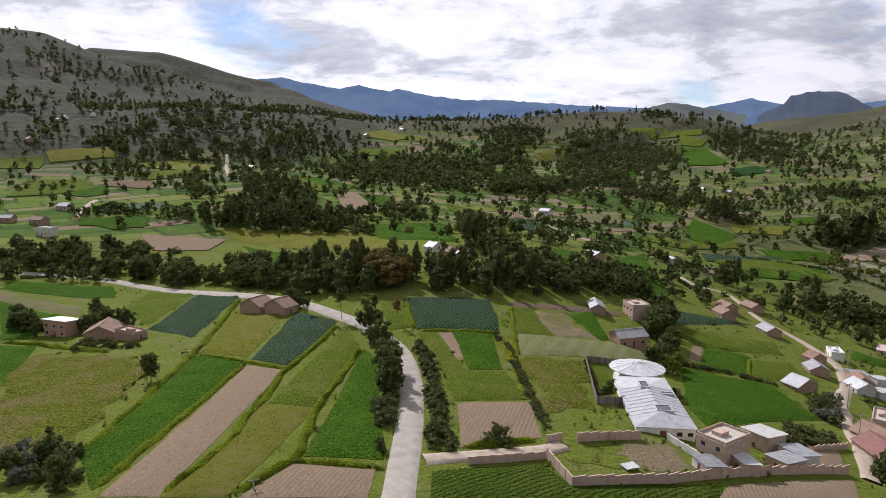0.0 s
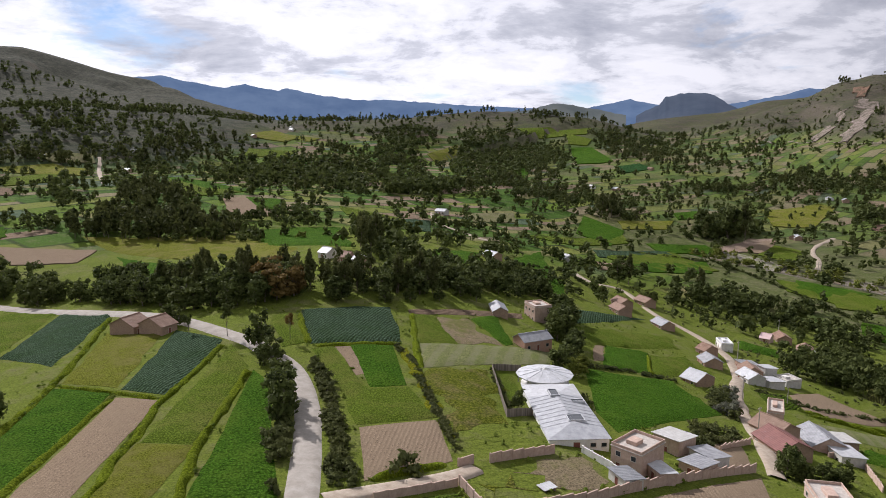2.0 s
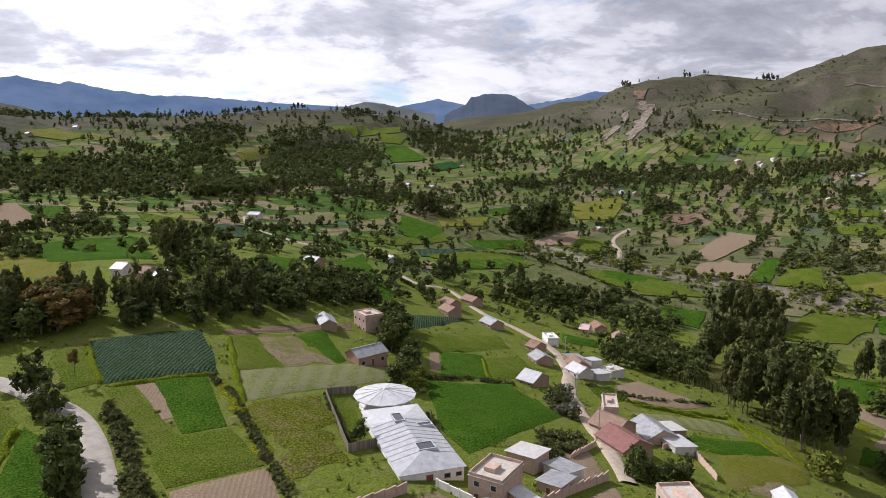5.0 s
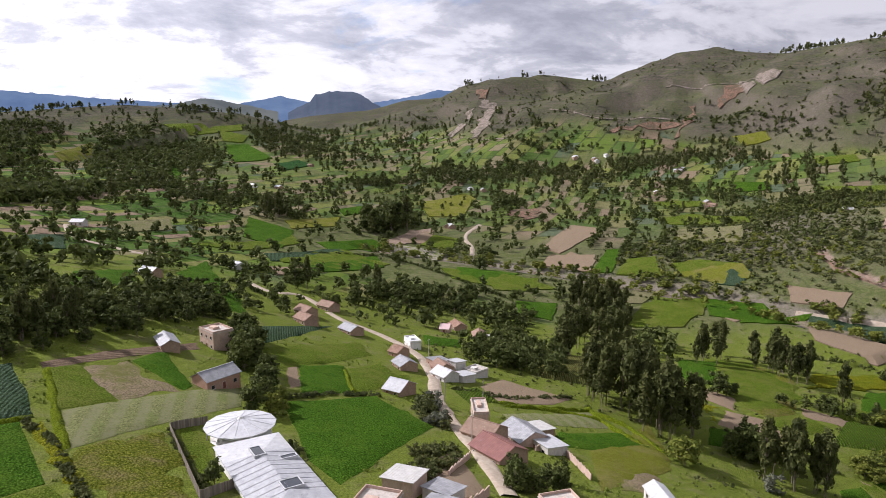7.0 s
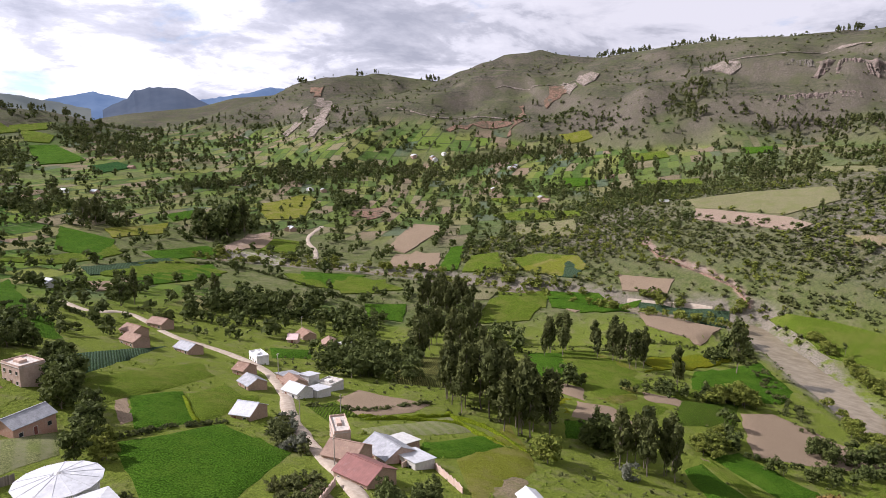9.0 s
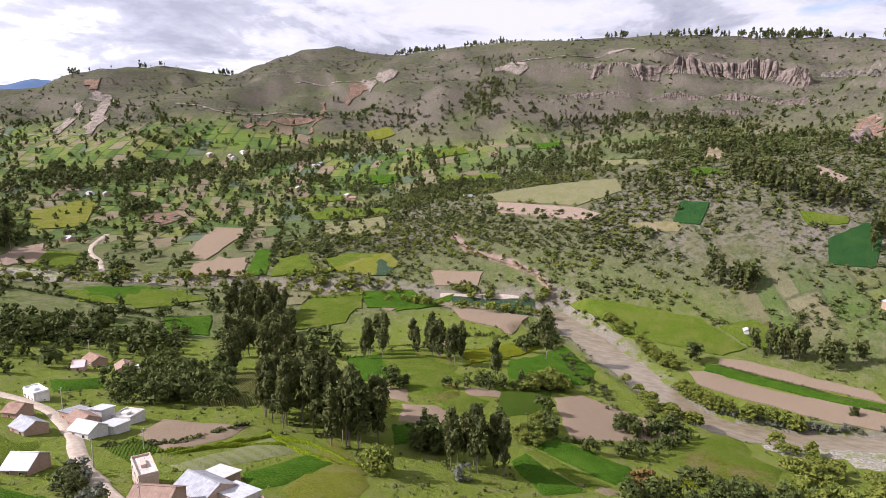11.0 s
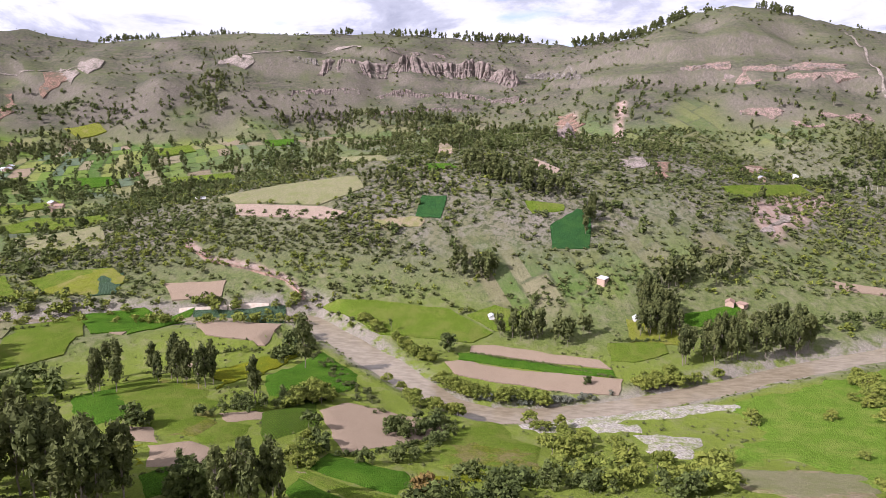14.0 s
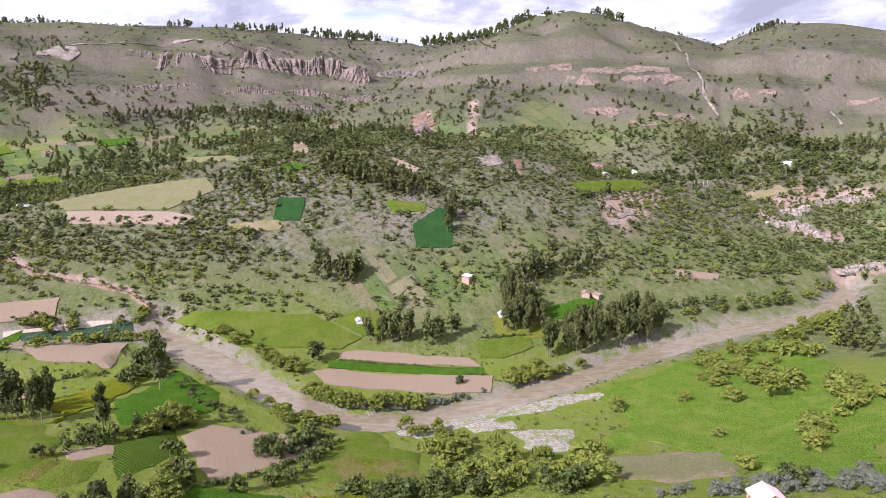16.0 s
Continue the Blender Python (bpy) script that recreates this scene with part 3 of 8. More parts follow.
def inside(px, py, poly):
    res = np.zeros(px.shape, bool)
    for (ax, ay), (bx, by) in zip(poly, poly[1:] + poly[:1]):
        cross = (ay > py) != (by > py)
        with np.errstate(divide='ignore', invalid='ignore'):
            res ^= cross & (px < (bx - ax) * (py - ay) / (by - ay) + ax)
    return res


BARE = {'sand': "sand_bank", 'scar': "landslip", 'rust': "earth_cut", 'strata': "rock_stratum"}
n_field = 0
PLOTS, WAYS = [], []


def field(kind, *corners):
    """A plot of one cover laid over the land: corners wander a little along the sides, and the rim slopes down into the ground."""
    global n_field
    n_field += 1
    PLOTS.append(corners)
    c = np.array(corners)
    dist = np.hypot(*(c.mean(0) - (15, 40)))
    cell = max(1.9, dist / 85)
    rim = []
    for a, b in zip(c, np.roll(c, -1, 0)):
        n = max(2, int(np.hypot(*(b - a)) / cell))
        s = np.arange(n) / n
        p = a + s[:, None] * (b - a)
        wob = (rough(p[:, 0], p[:, 1], 6.0, 41) + 0.5 * rough(p[:, 0], p[:, 1], 2.0, 42)) * (3.2 if kind in ('sand', 'tan', 'yellow', 'meadow', 'scrub', 'scar', 'rust', 'strata') else min(0.9, dist / 260)) * (dist / 260 if kind in ('scar', 'rust', 'strata') else 1.0) * np.sin(s * np.pi) ** 0.5
        nrm = np.array([-(b - a)[1], (b - a)[0]]) / max(np.hypot(*(b - a)), 0.1)
        rim.append(p + wob[:, None] * nrm)
    rim = np.concatenate(rim)
    bm = bmesh.new()
    top = [bm.verts.new((*p, 0)) for p in rim]
    f = bm.faces.new(top)
    bmesh.ops.triangulate(bm, faces=[f])
    for _ in range(12):
        long = [e for e in bm.edges if e.calc_length() > cell * 1.9 and not e.is_boundary]
        if not long:
            break
        bmesh.ops.subdivide_edges(bm, edges=long, cuts=1)
        bmesh.ops.triangulate(bm, faces=bm.faces[:])
    bmesh.ops.beautify_fill(bm, faces=bm.faces[:], edges=[e for e in bm.edges if not e.is_boundary])
    bm.verts.ensure_lookup_table()
    x = np.array([v.co.x for v in bm.verts])
    y = np.array([v.co.y for v in bm.verts])
    lift = 0.12 + dist * 0.0013 + HIGH.get(kind, 0.0) + 0.02 * (n_field % 5)
    z = ground(x, y) + lift + (0.12 * rough(x, y, 2.2, 43) + 0.10 * rough(x, y, 5, 44)) * min(1.0, HIGH.get(kind, 0.1) * 3)
    rimmed = ground(x, y) + (0.05 + dist * 0.0011 + 0.02 * (n_field % 5) if dist > 270 else 0.05)
    for v, h, low in zip(bm.verts, z, rimmed):
        v.co.z = low if v.is_boundary else h
    edge = [e for e in bm.edges if e.is_boundary]
    skirt = bmesh.ops.extrude_edge_only(bm, edges=edge)
    for v in [g for g in skirt['geom'] if isinstance(g, bmesh.types.BMVert)]:
        v.co.z -= 0.5 + dist * 0.003
    bmesh.ops.recalc_face_normals(bm, faces=bm.faces[:])
    me = bpy.data.meshes.new("field")
    bm.to_mesh(me)
    bm.free()
    me.materials.append(FIELD[kind])
    me.set_sharp_from_angle(angle=radians(40))
    return tagged(new(BARE.get(kind, kind + "_field"), me), SAY[kind], BARE.get(kind, "field").replace("_", " "), kind="structure")


def ribbon(name, line, half, mat, lift, label, category, crown=0.0, wander=0.5, levels=None):
    """A strip along a polyline, rounded at its bends and laid on the land."""
    p = np.array([q[:2] for q in line], float)
    for _ in range(3):
        q = np.empty((2 * len(p) - 2, 2))
        q[0::2], q[1::2] = 0.75 * p[:-1] + 0.25 * p[1:], 0.25 * p[:-1] + 0.75 * p[1:]
        p = np.concatenate([p[:1], q, p[-1:]])
    seg = np.hypot(*np.diff(p, axis=0).T)
    s = np.concatenate([[0], np.cumsum(seg)])
    t = np.arange(0, s[-1], 2.0)
    p = np.stack([np.interp(t, s, p[:, 0]), np.interp(t, s, p[:, 1])], -1)
    tan = np.gradient(p, axis=0)
    tan /= np.maximum(np.hypot(*tan.T), 1e-6)[:, None]
    nrm = np.stack([-tan[:, 1], tan[:, 0]], -1)
    verts, k = [], 7
    for u in np.linspace(-1, 1, k):
        w = half * (u + np.sign(u) * (abs(u) == 1) * wander / half * rough(p[:, 0] + 9 * u, p[:, 1], 7, 51))
        q = p + nrm * w[:, None]
        if levels is None:
            z = ground(q[:, 0], q[:, 1]) + lift + crown * (1 - u * u) - (0.35 if abs(u) == 1 else 0)
        else:
            z = along(p[:, 0], p[:, 1], levels)[1] + lift
        verts.append(np.stack([q[:, 0], q[:, 1], z], -1))
    verts = np.stack(verts, 1)
    n = len(p)
    faces = [(i * k + j, (i + 1) * k + j, (i + 1) * k + j + 1, i * k + j + 1) for i in range(n - 1) for j in range(k - 1)]
    me = grid_mesh(name, verts.reshape(-1, 3).tolist(), faces, mat)
    return tagged(new(name, me), label, category, kind="structure")


def track(kind, *line):
    WAYS.append((line, 4.5 if kind == 'road' else 3.2))
    if kind == 'road':
        return ribbon("road", line, 2.35, M_ROAD, 0.2, "pale gravel country road winding between fields", "road", 0.12, 0.22)
    if kind == 'path':
        return ribbon("hill_track", line, 1.1, FIELD['scar'], 1.2, "pale unpaved track cut across the mountainside", "track", 0.1, 1.2)
    return ribbon("lane", line, 1.7, M_LANE, 0.3, "narrow dusty dirt lane", "lane", 0.08)


ribbon("river", RIVER[4:], RIVER_HALF + 4.5, M_WATER, -0.35, "shallow brown muddy river with ripples", "river", wander=1.6, levels=RIVER)
ribbon("river", RIVER[:5], 2.6, M_WATER, -0.9, "narrow upper river between trees", "river", wander=1.2, levels=RIVER)

# roads and plots
track('road', (-5.4, 48.0), (-5.2, 62.0), (-5.1, 76.5), (-5.0, 89.2), (-4.9, 106.1), (-5.6, 119.8), (-8.2, 134.5), (-11.3, 141.5), (-14.9, 147.1), (-18.8, 153.9), (-24.9, 160.0), (-31.9, 168.5), (-43.3, 180.5), (-57.4, 192.5), (-76.8, 210.2), (-118.2, 241.1), (-139.2, 242.6), (-157.8, 240.1))
track('lane', (69.8, 104.5), (80.1, 124.2), (90.4, 146.3), (99.0, 164.1), (111.2, 181.9), (123.7, 206.3), (125.0, 227.0), (121.9, 240.8), (118.9, 247.8), (119.2, 262.5))
track('lane', (86.9, 362.0), (76.0, 367.4), (69.1, 380.6), (55.1, 403.7), (59.7, 446.2))
track('lane', (282.6, 377.5), (305.9, 404.5), (318.4, 433.4), (360.7, 463.4))
track('lane', (121.0, 265.2), (123.1, 294.7), (107.9, 287.9), (107.0, 309.6))
track('lane', (-2.4, 86.9), (5.3, 89.2), (14.3, 92.6), (18.0, 95.4))
track('lane', (-210.5, 671.0), (-191.5, 605.6), (-158.9, 515.1))
track('lane', (348.4, 153.4), (345.4, 171.2), (339.2, 195.8))
track('lane', (-185.6, 345.1), (-195.7, 376.1), (-200.9, 396.0))
field('lush', (-50.6, 89.6), (-51.1, 136.6), (-39.3, 130.2), (-42.0, 77.3))
field('soil', (-40.5, 75.7), (-37.7, 127.3), (-29.8, 123.6), (-33.4, 75.5))
field('grass', (-33.0, 75.3), (-28.7, 106.5), (-20.0, 104.0), (-25.4, 75.5))
field('green', (-28.3, 106.6), (-22.5, 152.5), (-17.1, 138.1), (-20.1, 104.4))
field('lush', (-16.2, 136.6), (-12.7, 128.7), (-7.7, 86.3), (-18.5, 86.6))
field('soil', (-19.5, 84.4), (-8.5, 83.4), (-8.8, 76.1), (-24.0, 75.2))
field('cabbage', (-36.4, 166.2), (-24.7, 155.7), (-28.9, 126.0), (-38.1, 131.4))
field('grass', (-53.0, 172.4), (-39.1, 164.6), (-39.0, 132.4), (-50.5, 138.9))
field('cabbage', (-75.4, 206.2), (-57.9, 190.9), (-57.1, 151.5), (-72.9, 164.9))
field('green', (-96.0, 221.9), (-77.0, 207.2), (-75.2, 171.0), (-93.3, 194.0))
field('lush', (-147.9, 230.6), (-112.9, 229.9), (-103.9, 213.0), (-122.1, 215.0), (-144.4, 218.9))
field('pale', (-143.4, 217.4), (-107.2, 200.3), (-102.9, 188.9), (-135.7, 205.3))
field('lush', (-135.0, 204.2), (-107.1, 189.2), (-100.7, 163.6), (-107.3, 161.0))
field('scrub', (-89.8, 148.5), (-61.5, 137.0), (-52.2, 91.8), (-62.1, 91.0), (-85.0, 126.2))
field('lush', (-104.9, 157.3), (-94.9, 155.0), (-82.6, 122.6))
field('cabbage', (-9.3, 175.3), (12.7, 182.0), (13.2, 155.4), (-6.3, 151.3))
field('green', (-15.8, 171.3), (-10.2, 172.7), (-7.3, 152.0), (-11.9, 149.3))
field('lush', (2.0, 151.5), (11.1, 152.8), (11.7, 129.0), (5.0, 127.0))
field('green', (-6.2, 149.0), (-1.6, 149.9), (2.5, 133.5), (4.8, 126.1), (11.9, 128.5), (15.4, 114.0), (2.1, 109.8), (-0.4, 127.3))
field('soil', (-1.2, 149.9), (1.6, 151.2), (5.3, 135.1), (2.7, 133.2))
field('soil', (2.5, 108.8), (15.0, 112.7), (15.0, 97.6), (2.6, 91.5))
field('yellow', (11.7, 151.3), (14.0, 152.4), (16.2, 104.6), (16.0, 113.0))
field('scrub', (15.9, 137.2), (29.7, 143.1), (26.7, 112.7), (16.8, 106.5))
field('stripe', (16.6, 155.8), (41.5, 165.6), (51.6, 167.0), (47.1, 155.4), (15.6, 139.6))
field('green', (17.3, 178.8), (24.2, 179.3), (26.8, 157.9), (16.0, 156.7))
field('tan', (24.3, 178.9), (33.2, 183.3), (38.5, 163.7), (27.1, 158.1))
field('lush', (34.1, 183.8), (43.2, 193.5), (41.8, 168.1), (39.1, 165.1))
field('plough', (17.2, 181.7), (53.5, 203.1), (52.3, 196.9), (17.2, 177.8))
field('cabbage', (76.8, 228.3), (109.5, 238.9), (70.9, 207.4))
field('green', (70.4, 204.7), (108.5, 219.5), (104.8, 204.1), (64.6, 183.4))
field('lush', (74.2, 189.5), (88.1, 191.5), (76.9, 166.8), (63.0, 163.8))
field('soil', (70.1, 187.1), (73.2, 188.0), (66.9, 171.2), (63.0, 169.0))
field('green', (87.1, 188.2), (102.0, 195.0), (100.2, 179.1), (77.2, 166.3))
field('lush', (56.7, 157.9), (82.1, 165.0), (82.0, 141.5), (46.5, 115.0), (46.6, 125.4))
field('tan', (59.6, 136.8), (79.4, 155.0), (82.1, 143.2), (62.5, 132.6))
field('tan', (22.9, 94.9), (35.2, 101.8), (36.4, 94.1), (25.9, 90.3))
field('scrub', (17.3, 91.0), (22.4, 94.4), (24.9, 89.6), (18.2, 86.6))
field('potato', (-1.2, 83.8), (13.8, 88.5), (16.7, 83.4), (39.0, 89.2), (35.5, 82.3), (-1.4, 74.7))
field('soil', (39.9, 89.5), (65.8, 103.3), (60.5, 91.6), (34.3, 82.0))
field('green', (32.5, 144.3), (35.1, 145.2), (32.9, 125.2), (29.2, 121.9))
field('soil', (347.9, 351.7), (340.0, 322.4), (319.3, 308.6), (310.7, 339.9))
field('soil', (294.8, 468.5), (311.5, 459.9), (283.2, 425.8), (263.5, 435.7))
field('green', (302.1, 447.3), (311.8, 427.0), (286.4, 405.3), (275.0, 425.7))
field('soil', (332.7, 356.3), (350.4, 332.5), (317.3, 307.4), (306.9, 339.2))
field('lush', (365.9, 336.1), (374.6, 329.2), (323.8, 296.6), (317.6, 306.1))
field('pale', (435.2, 337.0), (459.0, 293.2), (404.9, 262.9), (393.7, 291.3))
field('pale', (497.8, 231.1), (504.2, 185.8), (488.0, 130.3), (461.5, 121.8), (442.7, 146.3), (462.7, 206.1))
field('pink', (459.6, 205.0), (438.9, 142.6), (430.2, 128.9), (422.0, 134.5), (436.9, 197.0))
field('alfalfa', (443.2, 83.3), (440.5, 68.1), (417.8, 71.3), (420.2, 86.0))
field('alfalfa', (413.3, 8.6), (430.6, -9.2), (427.8, -16.7), (396.2, -11.1), (394.1, 9.5))
field('cabbage', (340.6, 188.1), (350.2, 145.5), (330.0, 141.3), (334.5, 185.4))
field('soil', (331.6, 185.8), (326.2, 141.6), (303.4, 142.6), (306.7, 169.2))
field('lush', (254.9, 357.5), (277.1, 326.1), (246.7, 322.4), (243.3, 343.2))
field('green', (251.6, 324.1), (279.1, 312.6), (261.2, 295.4), (244.9, 311.2))
field('lush', (241.4, 289.9), (258.1, 276.8), (235.1, 257.7), (227.0, 272.1))
field('maize', (179.4, 212.5), (193.8, 196.1), (162.1, 170.7), (151.9, 181.0))
field('soil', (121.5, 174.0), (135.2, 180.4), (143.8, 160.6), (133.5, 157.4), (116.3, 159.1))
field('stripe', (108.9, 151.5), (140.1, 150.6), (135.1, 139.5), (107.4, 144.1))
field('lush', (114.6, 137.7), (135.3, 136.5), (133.3, 126.9), (119.2, 125.9), (105.1, 128.4))
field('soil', (230.4, 103.6), (241.8, 96.4), (235.1, 61.8), (224.5, 64.3), (199.0, 90.3))
field('lush', (185.8, 97.5), (191.9, 94.3), (188.8, 71.1), (173.6, 73.0))
field('green', (179.9, 98.1), (184.4, 97.2), (172.0, 73.4), (164.2, 76.7))
field('soil', (188.2, 139.8), (193.6, 130.1), (187.6, 120.2), (179.3, 122.8), (174.7, 133.8))
field('soil', (201.1, 157.0), (201.8, 144.8), (190.7, 138.2), (190.9, 149.1))
field('soil', (216.8, 131.2), (224.0, 119.6), (215.4, 117.6), (210.2, 126.5))
field('yellow', (188.1, 148.6), (188.9, 141.2), (175.6, 134.6), (175.0, 136.6))
field('lush', (263.4, 130.7), (299.9, 116.8), (274.7, 98.1), (255.4, 97.4), (231.9, 120.2))
field('yellow', (272.5, 151.2), (290.9, 139.8), (297.7, 126.4), (265.1, 131.7), (241.7, 141.3))
field('potato', (220.6, 119.4), (238.2, 106.7), (217.6, 101.1), (198.2, 112.6))
field('green', (236.5, 167.2), (258.8, 163.3), (240.1, 142.9), (210.2, 134.5), (208.4, 146.1))
field('lush', (233.3, 186.7), (250.8, 177.4), (218.1, 158.6), (211.2, 171.8))
field('green', (302.8, 253.3), (332.3, 238.5), (297.3, 218.0), (289.2, 239.0))
field('lush', (329.8, 237.1), (338.0, 210.2), (328.2, 185.9), (309.9, 193.2), (299.8, 216.2))
field('soil', (314.3, 216.3), (333.9, 211.6), (326.8, 199.7), (304.9, 203.2))
field('soil', (358.6, 209.6), (364.3, 179.4), (350.3, 177.4), (344.3, 199.6))
field('grass', (363.8, 272.6), (372.7, 242.4), (360.3, 228.4), (343.0, 237.3), (340.9, 265.9))
field('cabbage', (363.1, 248.6), (367.9, 234.2), (345.8, 228.1), (341.3, 240.0))
field('green', (351.3, 307.3), (363.0, 294.6), (334.6, 269.4), (322.8, 292.0))
field('scrub', (207.4, 64.3), (226.4, 57.6), (214.5, 35.1), (197.6, 36.8), (193.7, 58.6))
field('soil', (313.9, 54.1), (315.6, 44.9), (307.4, -0.8), (299.6, -4.4), (308.3, 54.8))
field('lush', (306.3, 60.2), (307.2, 54.8), (298.4, -4.8), (292.1, -5.0), (299.7, 59.7))
field('soil', (296.1, 65.3), (298.7, 59.7), (290.3, -7.2), (278.5, -3.0), (275.9, 15.1), (285.7, 61.0))
field('green', (322.2, -7.2), (325.0, -32.9), (315.5, -32.6), (306.4, -15.6), (307.3, -5.8))
field('lush', (349.7, -49.3), (361.9, -81.5), (351.7, -78.8), (340.9, -61.1), (340.2, -44.7))
field('meadow', (265.8, -42.8), (309.6, -128.9), (310.1, -164.9), (205.5, -112.2), (140.3, -50.4), (169.4, -39.3), (193.3, -40.2), (207.3, -33.9), (198.5, -18.1), (214.8, -22.4), (225.8, -37.0), (244.8, -41.5), (257.2, -34.7))
field('tan', (195.5, -16.0), (191.2, -38.9), (165.1, -34.9), (164.6, -20.1), (180.2, -10.5))
field('green', (351.8, 127.7), (349.7, 99.6), (343.2, 63.7), (325.7, 44.2), (316.8, 53.3), (320.4, 94.7))
field('soil', (392.2, -141.1), (388.9, -169.4), (382.5, -163.7), (385.2, -139.2))
field('tan', (533.6, -280.9), (534.6, -322.1), (532.0, -335.9), (521.6, -278.0))
field('pink', (555.8, -153.2), (576.2, -175.6), (541.9, -160.9), (528.6, -142.3))
field('pink', (503.1, 10.7), (480.0, -5.3), (471.9, -1.5), (485.1, 9.0))
field('pink', (606.0, 79.3), (591.8, 67.0), (524.7, 66.3), (533.0, 76.6))
field('soil', (-66.6, 427.1), (-55.5, 436.2), (-29.7, 372.5), (-56.5, 375.3))
field('lush', (-54.8, 436.2), (-32.3, 432.4), (-31.2, 391.5), (-44.8, 397.7))
field('lush', (-182.5, 344.5), (-148.7, 345.3), (-144.2, 327.9), (-174.3, 325.9))
field('soil', (-139.1, 314.2), (-98.5, 307.5), (-99.5, 287.6), (-122.9, 286.4))
field('grass', (-113.6, 334.0), (-44.2, 320.9), (-14.9, 263.1), (-18.9, 236.9), (-92.9, 305.8))
field('lush', (-86.9, 294.0), (-47.7, 254.0), (-45.9, 223.9), (-64.6, 245.2))
field('lush', (-36.0, 331.7), (1.0, 348.1), (5.8, 269.7), (-28.0, 278.7))
field('green', (0.4, 426.0), (33.6, 402.9), (48.2, 367.7), (4.3, 395.8))
field('cabbage', (33.9, 398.7), (53.3, 408.2), (47.6, 363.3), (34.5, 361.2))
field('grass', (-342.7, 595.3), (-308.3, 634.9), (-287.3, 616.2), (-327.7, 576.1))
field('green', (-361.2, 562.5), (-337.2, 585.1), (-317.9, 542.6), (-335.1, 521.0))
field('soil', (-338.0, 595.3), (-321.3, 609.8), (-313.8, 604.5), (-329.4, 588.2))
field('lush', (-133.4, 578.4), (-103.8, 558.4), (-56.1, 465.6), (-88.6, 476.2))
field('lush', (40.6, 299.3), (64.2, 315.0), (54.2, 274.2), (32.4, 253.9))
field('lush', (81.7, 302.2), (91.4, 279.9), (81.1, 241.7), (74.3, 253.3))
field('lush', (188.2, 521.1), (203.3, 476.7), (172.8, 426.1), (159.8, 457.3))
field('green', (152.5, 394.9), (212.6, 428.1), (222.0, 381.3), (177.7, 362.8), (152.2, 378.9))
field('lush', (204.4, 444.1), (250.6, 449.1), (249.7, 432.6), (203.0, 417.6))
field('pale', (86.1, 465.3), (126.8, 500.0), (118.6, 457.8), (83.6, 432.3))
field('green', (244.6, 360.1), (272.5, 330.4), (272.9, 289.4), (251.9, 307.4), (237.3, 339.3))
field('soil', (344.6, 375.3), (412.2, 412.2), (414.4, 387.2), (398.9, 374.1), (339.7, 354.3))
field('sand', (253.3, 438.5), (265.6, 421.4), (274.7, 394.7), (253.0, 377.5), (250.0, 418.8))
field('sand', (241.2, 38.8), (267.6, -7.3), (264.6, -46.9), (258.4, -51.4), (253.9, -24.7), (244.7, 7.2), (233.3, 32.4))
field('sand', (232.7, 2.6), (228.6, -17.5), (207.0, -7.5), (214.4, 2.6))
field('sand', (245.9, 15.9), (243.8, -1.5), (234.7, -0.9), (234.4, 13.6))
field('pale', (312.9, 271.2), (324.3, 257.1), (289.2, 247.4), (284.8, 253.4))
field('green', (289.5, 247.0), (327.8, 241.5), (298.7, 221.4), (281.2, 217.2), (262.2, 236.0))
field('soil', (303.3, 211.0), (331.1, 212.6), (334.4, 204.5), (301.0, 203.3))
field('lush', (324.5, 208.5), (342.4, 187.5), (316.1, 190.1), (301.4, 201.3))
field('green', (248.0, 185.4), (261.8, 171.1), (234.9, 147.1), (227.3, 132.8), (196.8, 132.8), (199.0, 141.7), (208.4, 152.9))
field('lush', (218.0, 177.5), (238.4, 175.1), (211.0, 155.2), (201.4, 161.5))
field('lush', (169.4, 133.2), (176.8, 129.7), (162.5, 121.7), (157.2, 125.7))
field('green', (197.1, 131.0), (209.6, 128.6), (210.2, 119.1), (198.0, 119.1), (192.7, 126.2))
field('lush', (84.6, 188.8), (86.2, 187.8), (77.5, 166.7), (72.3, 166.4))
field('green', (87.1, 187.3), (104.7, 184.6), (102.1, 180.0), (77.6, 166.3))
field('potato', (109.6, 170.8), (119.7, 173.4), (116.6, 161.9), (105.3, 157.1))
field('lush', (145.3, 236.1), (158.5, 229.8), (149.1, 218.4), (135.4, 221.4))
field('tan', (240.3, 157.2), (239.4, 150.3), (225.1, 146.5), (227.7, 153.4))
field('green', (230.1, 130.0), (243.6, 118.1), (233.2, 111.3), (217.8, 122.1))
field('yellow', (185.5, 70.2), (196.6, 54.2), (187.7, 51.2), (176.7, 66.5))
field('green', (339.0, 55.9), (347.7, 42.5), (342.8, 29.4), (330.1, 25.0), (327.3, 42.9))

field('green', (-250.2, 392.1), (-285.7, 480.2), (-259.5, 498.0), (-228.0, 447.3), (-234.3, 415.6))
field('lush', (-231.3, 416.4), (-227.4, 465.1), (-206.0, 420.6), (-212.6, 406.6))
field('plough', (-238.3, 487.8), (-198.1, 477.4), (-189.0, 446.2), (-228.9, 460.4))
field('green', (-241.9, 531.5), (-220.6, 591.4), (-190.8, 534.3), (-211.7, 491.0))
field('grass', (-271.4, 608.6), (-237.3, 637.3), (-202.5, 625.4), (-190.5, 573.2), (-241.3, 583.3))
field('pale', (-259.6, 655.3), (-218.1, 675.2), (-208.7, 653.3), (-238.5, 640.6))
field('lush', (-179.3, 335.9), (-152.7, 351.7), (-143.5, 333.2), (-155.3, 320.3))
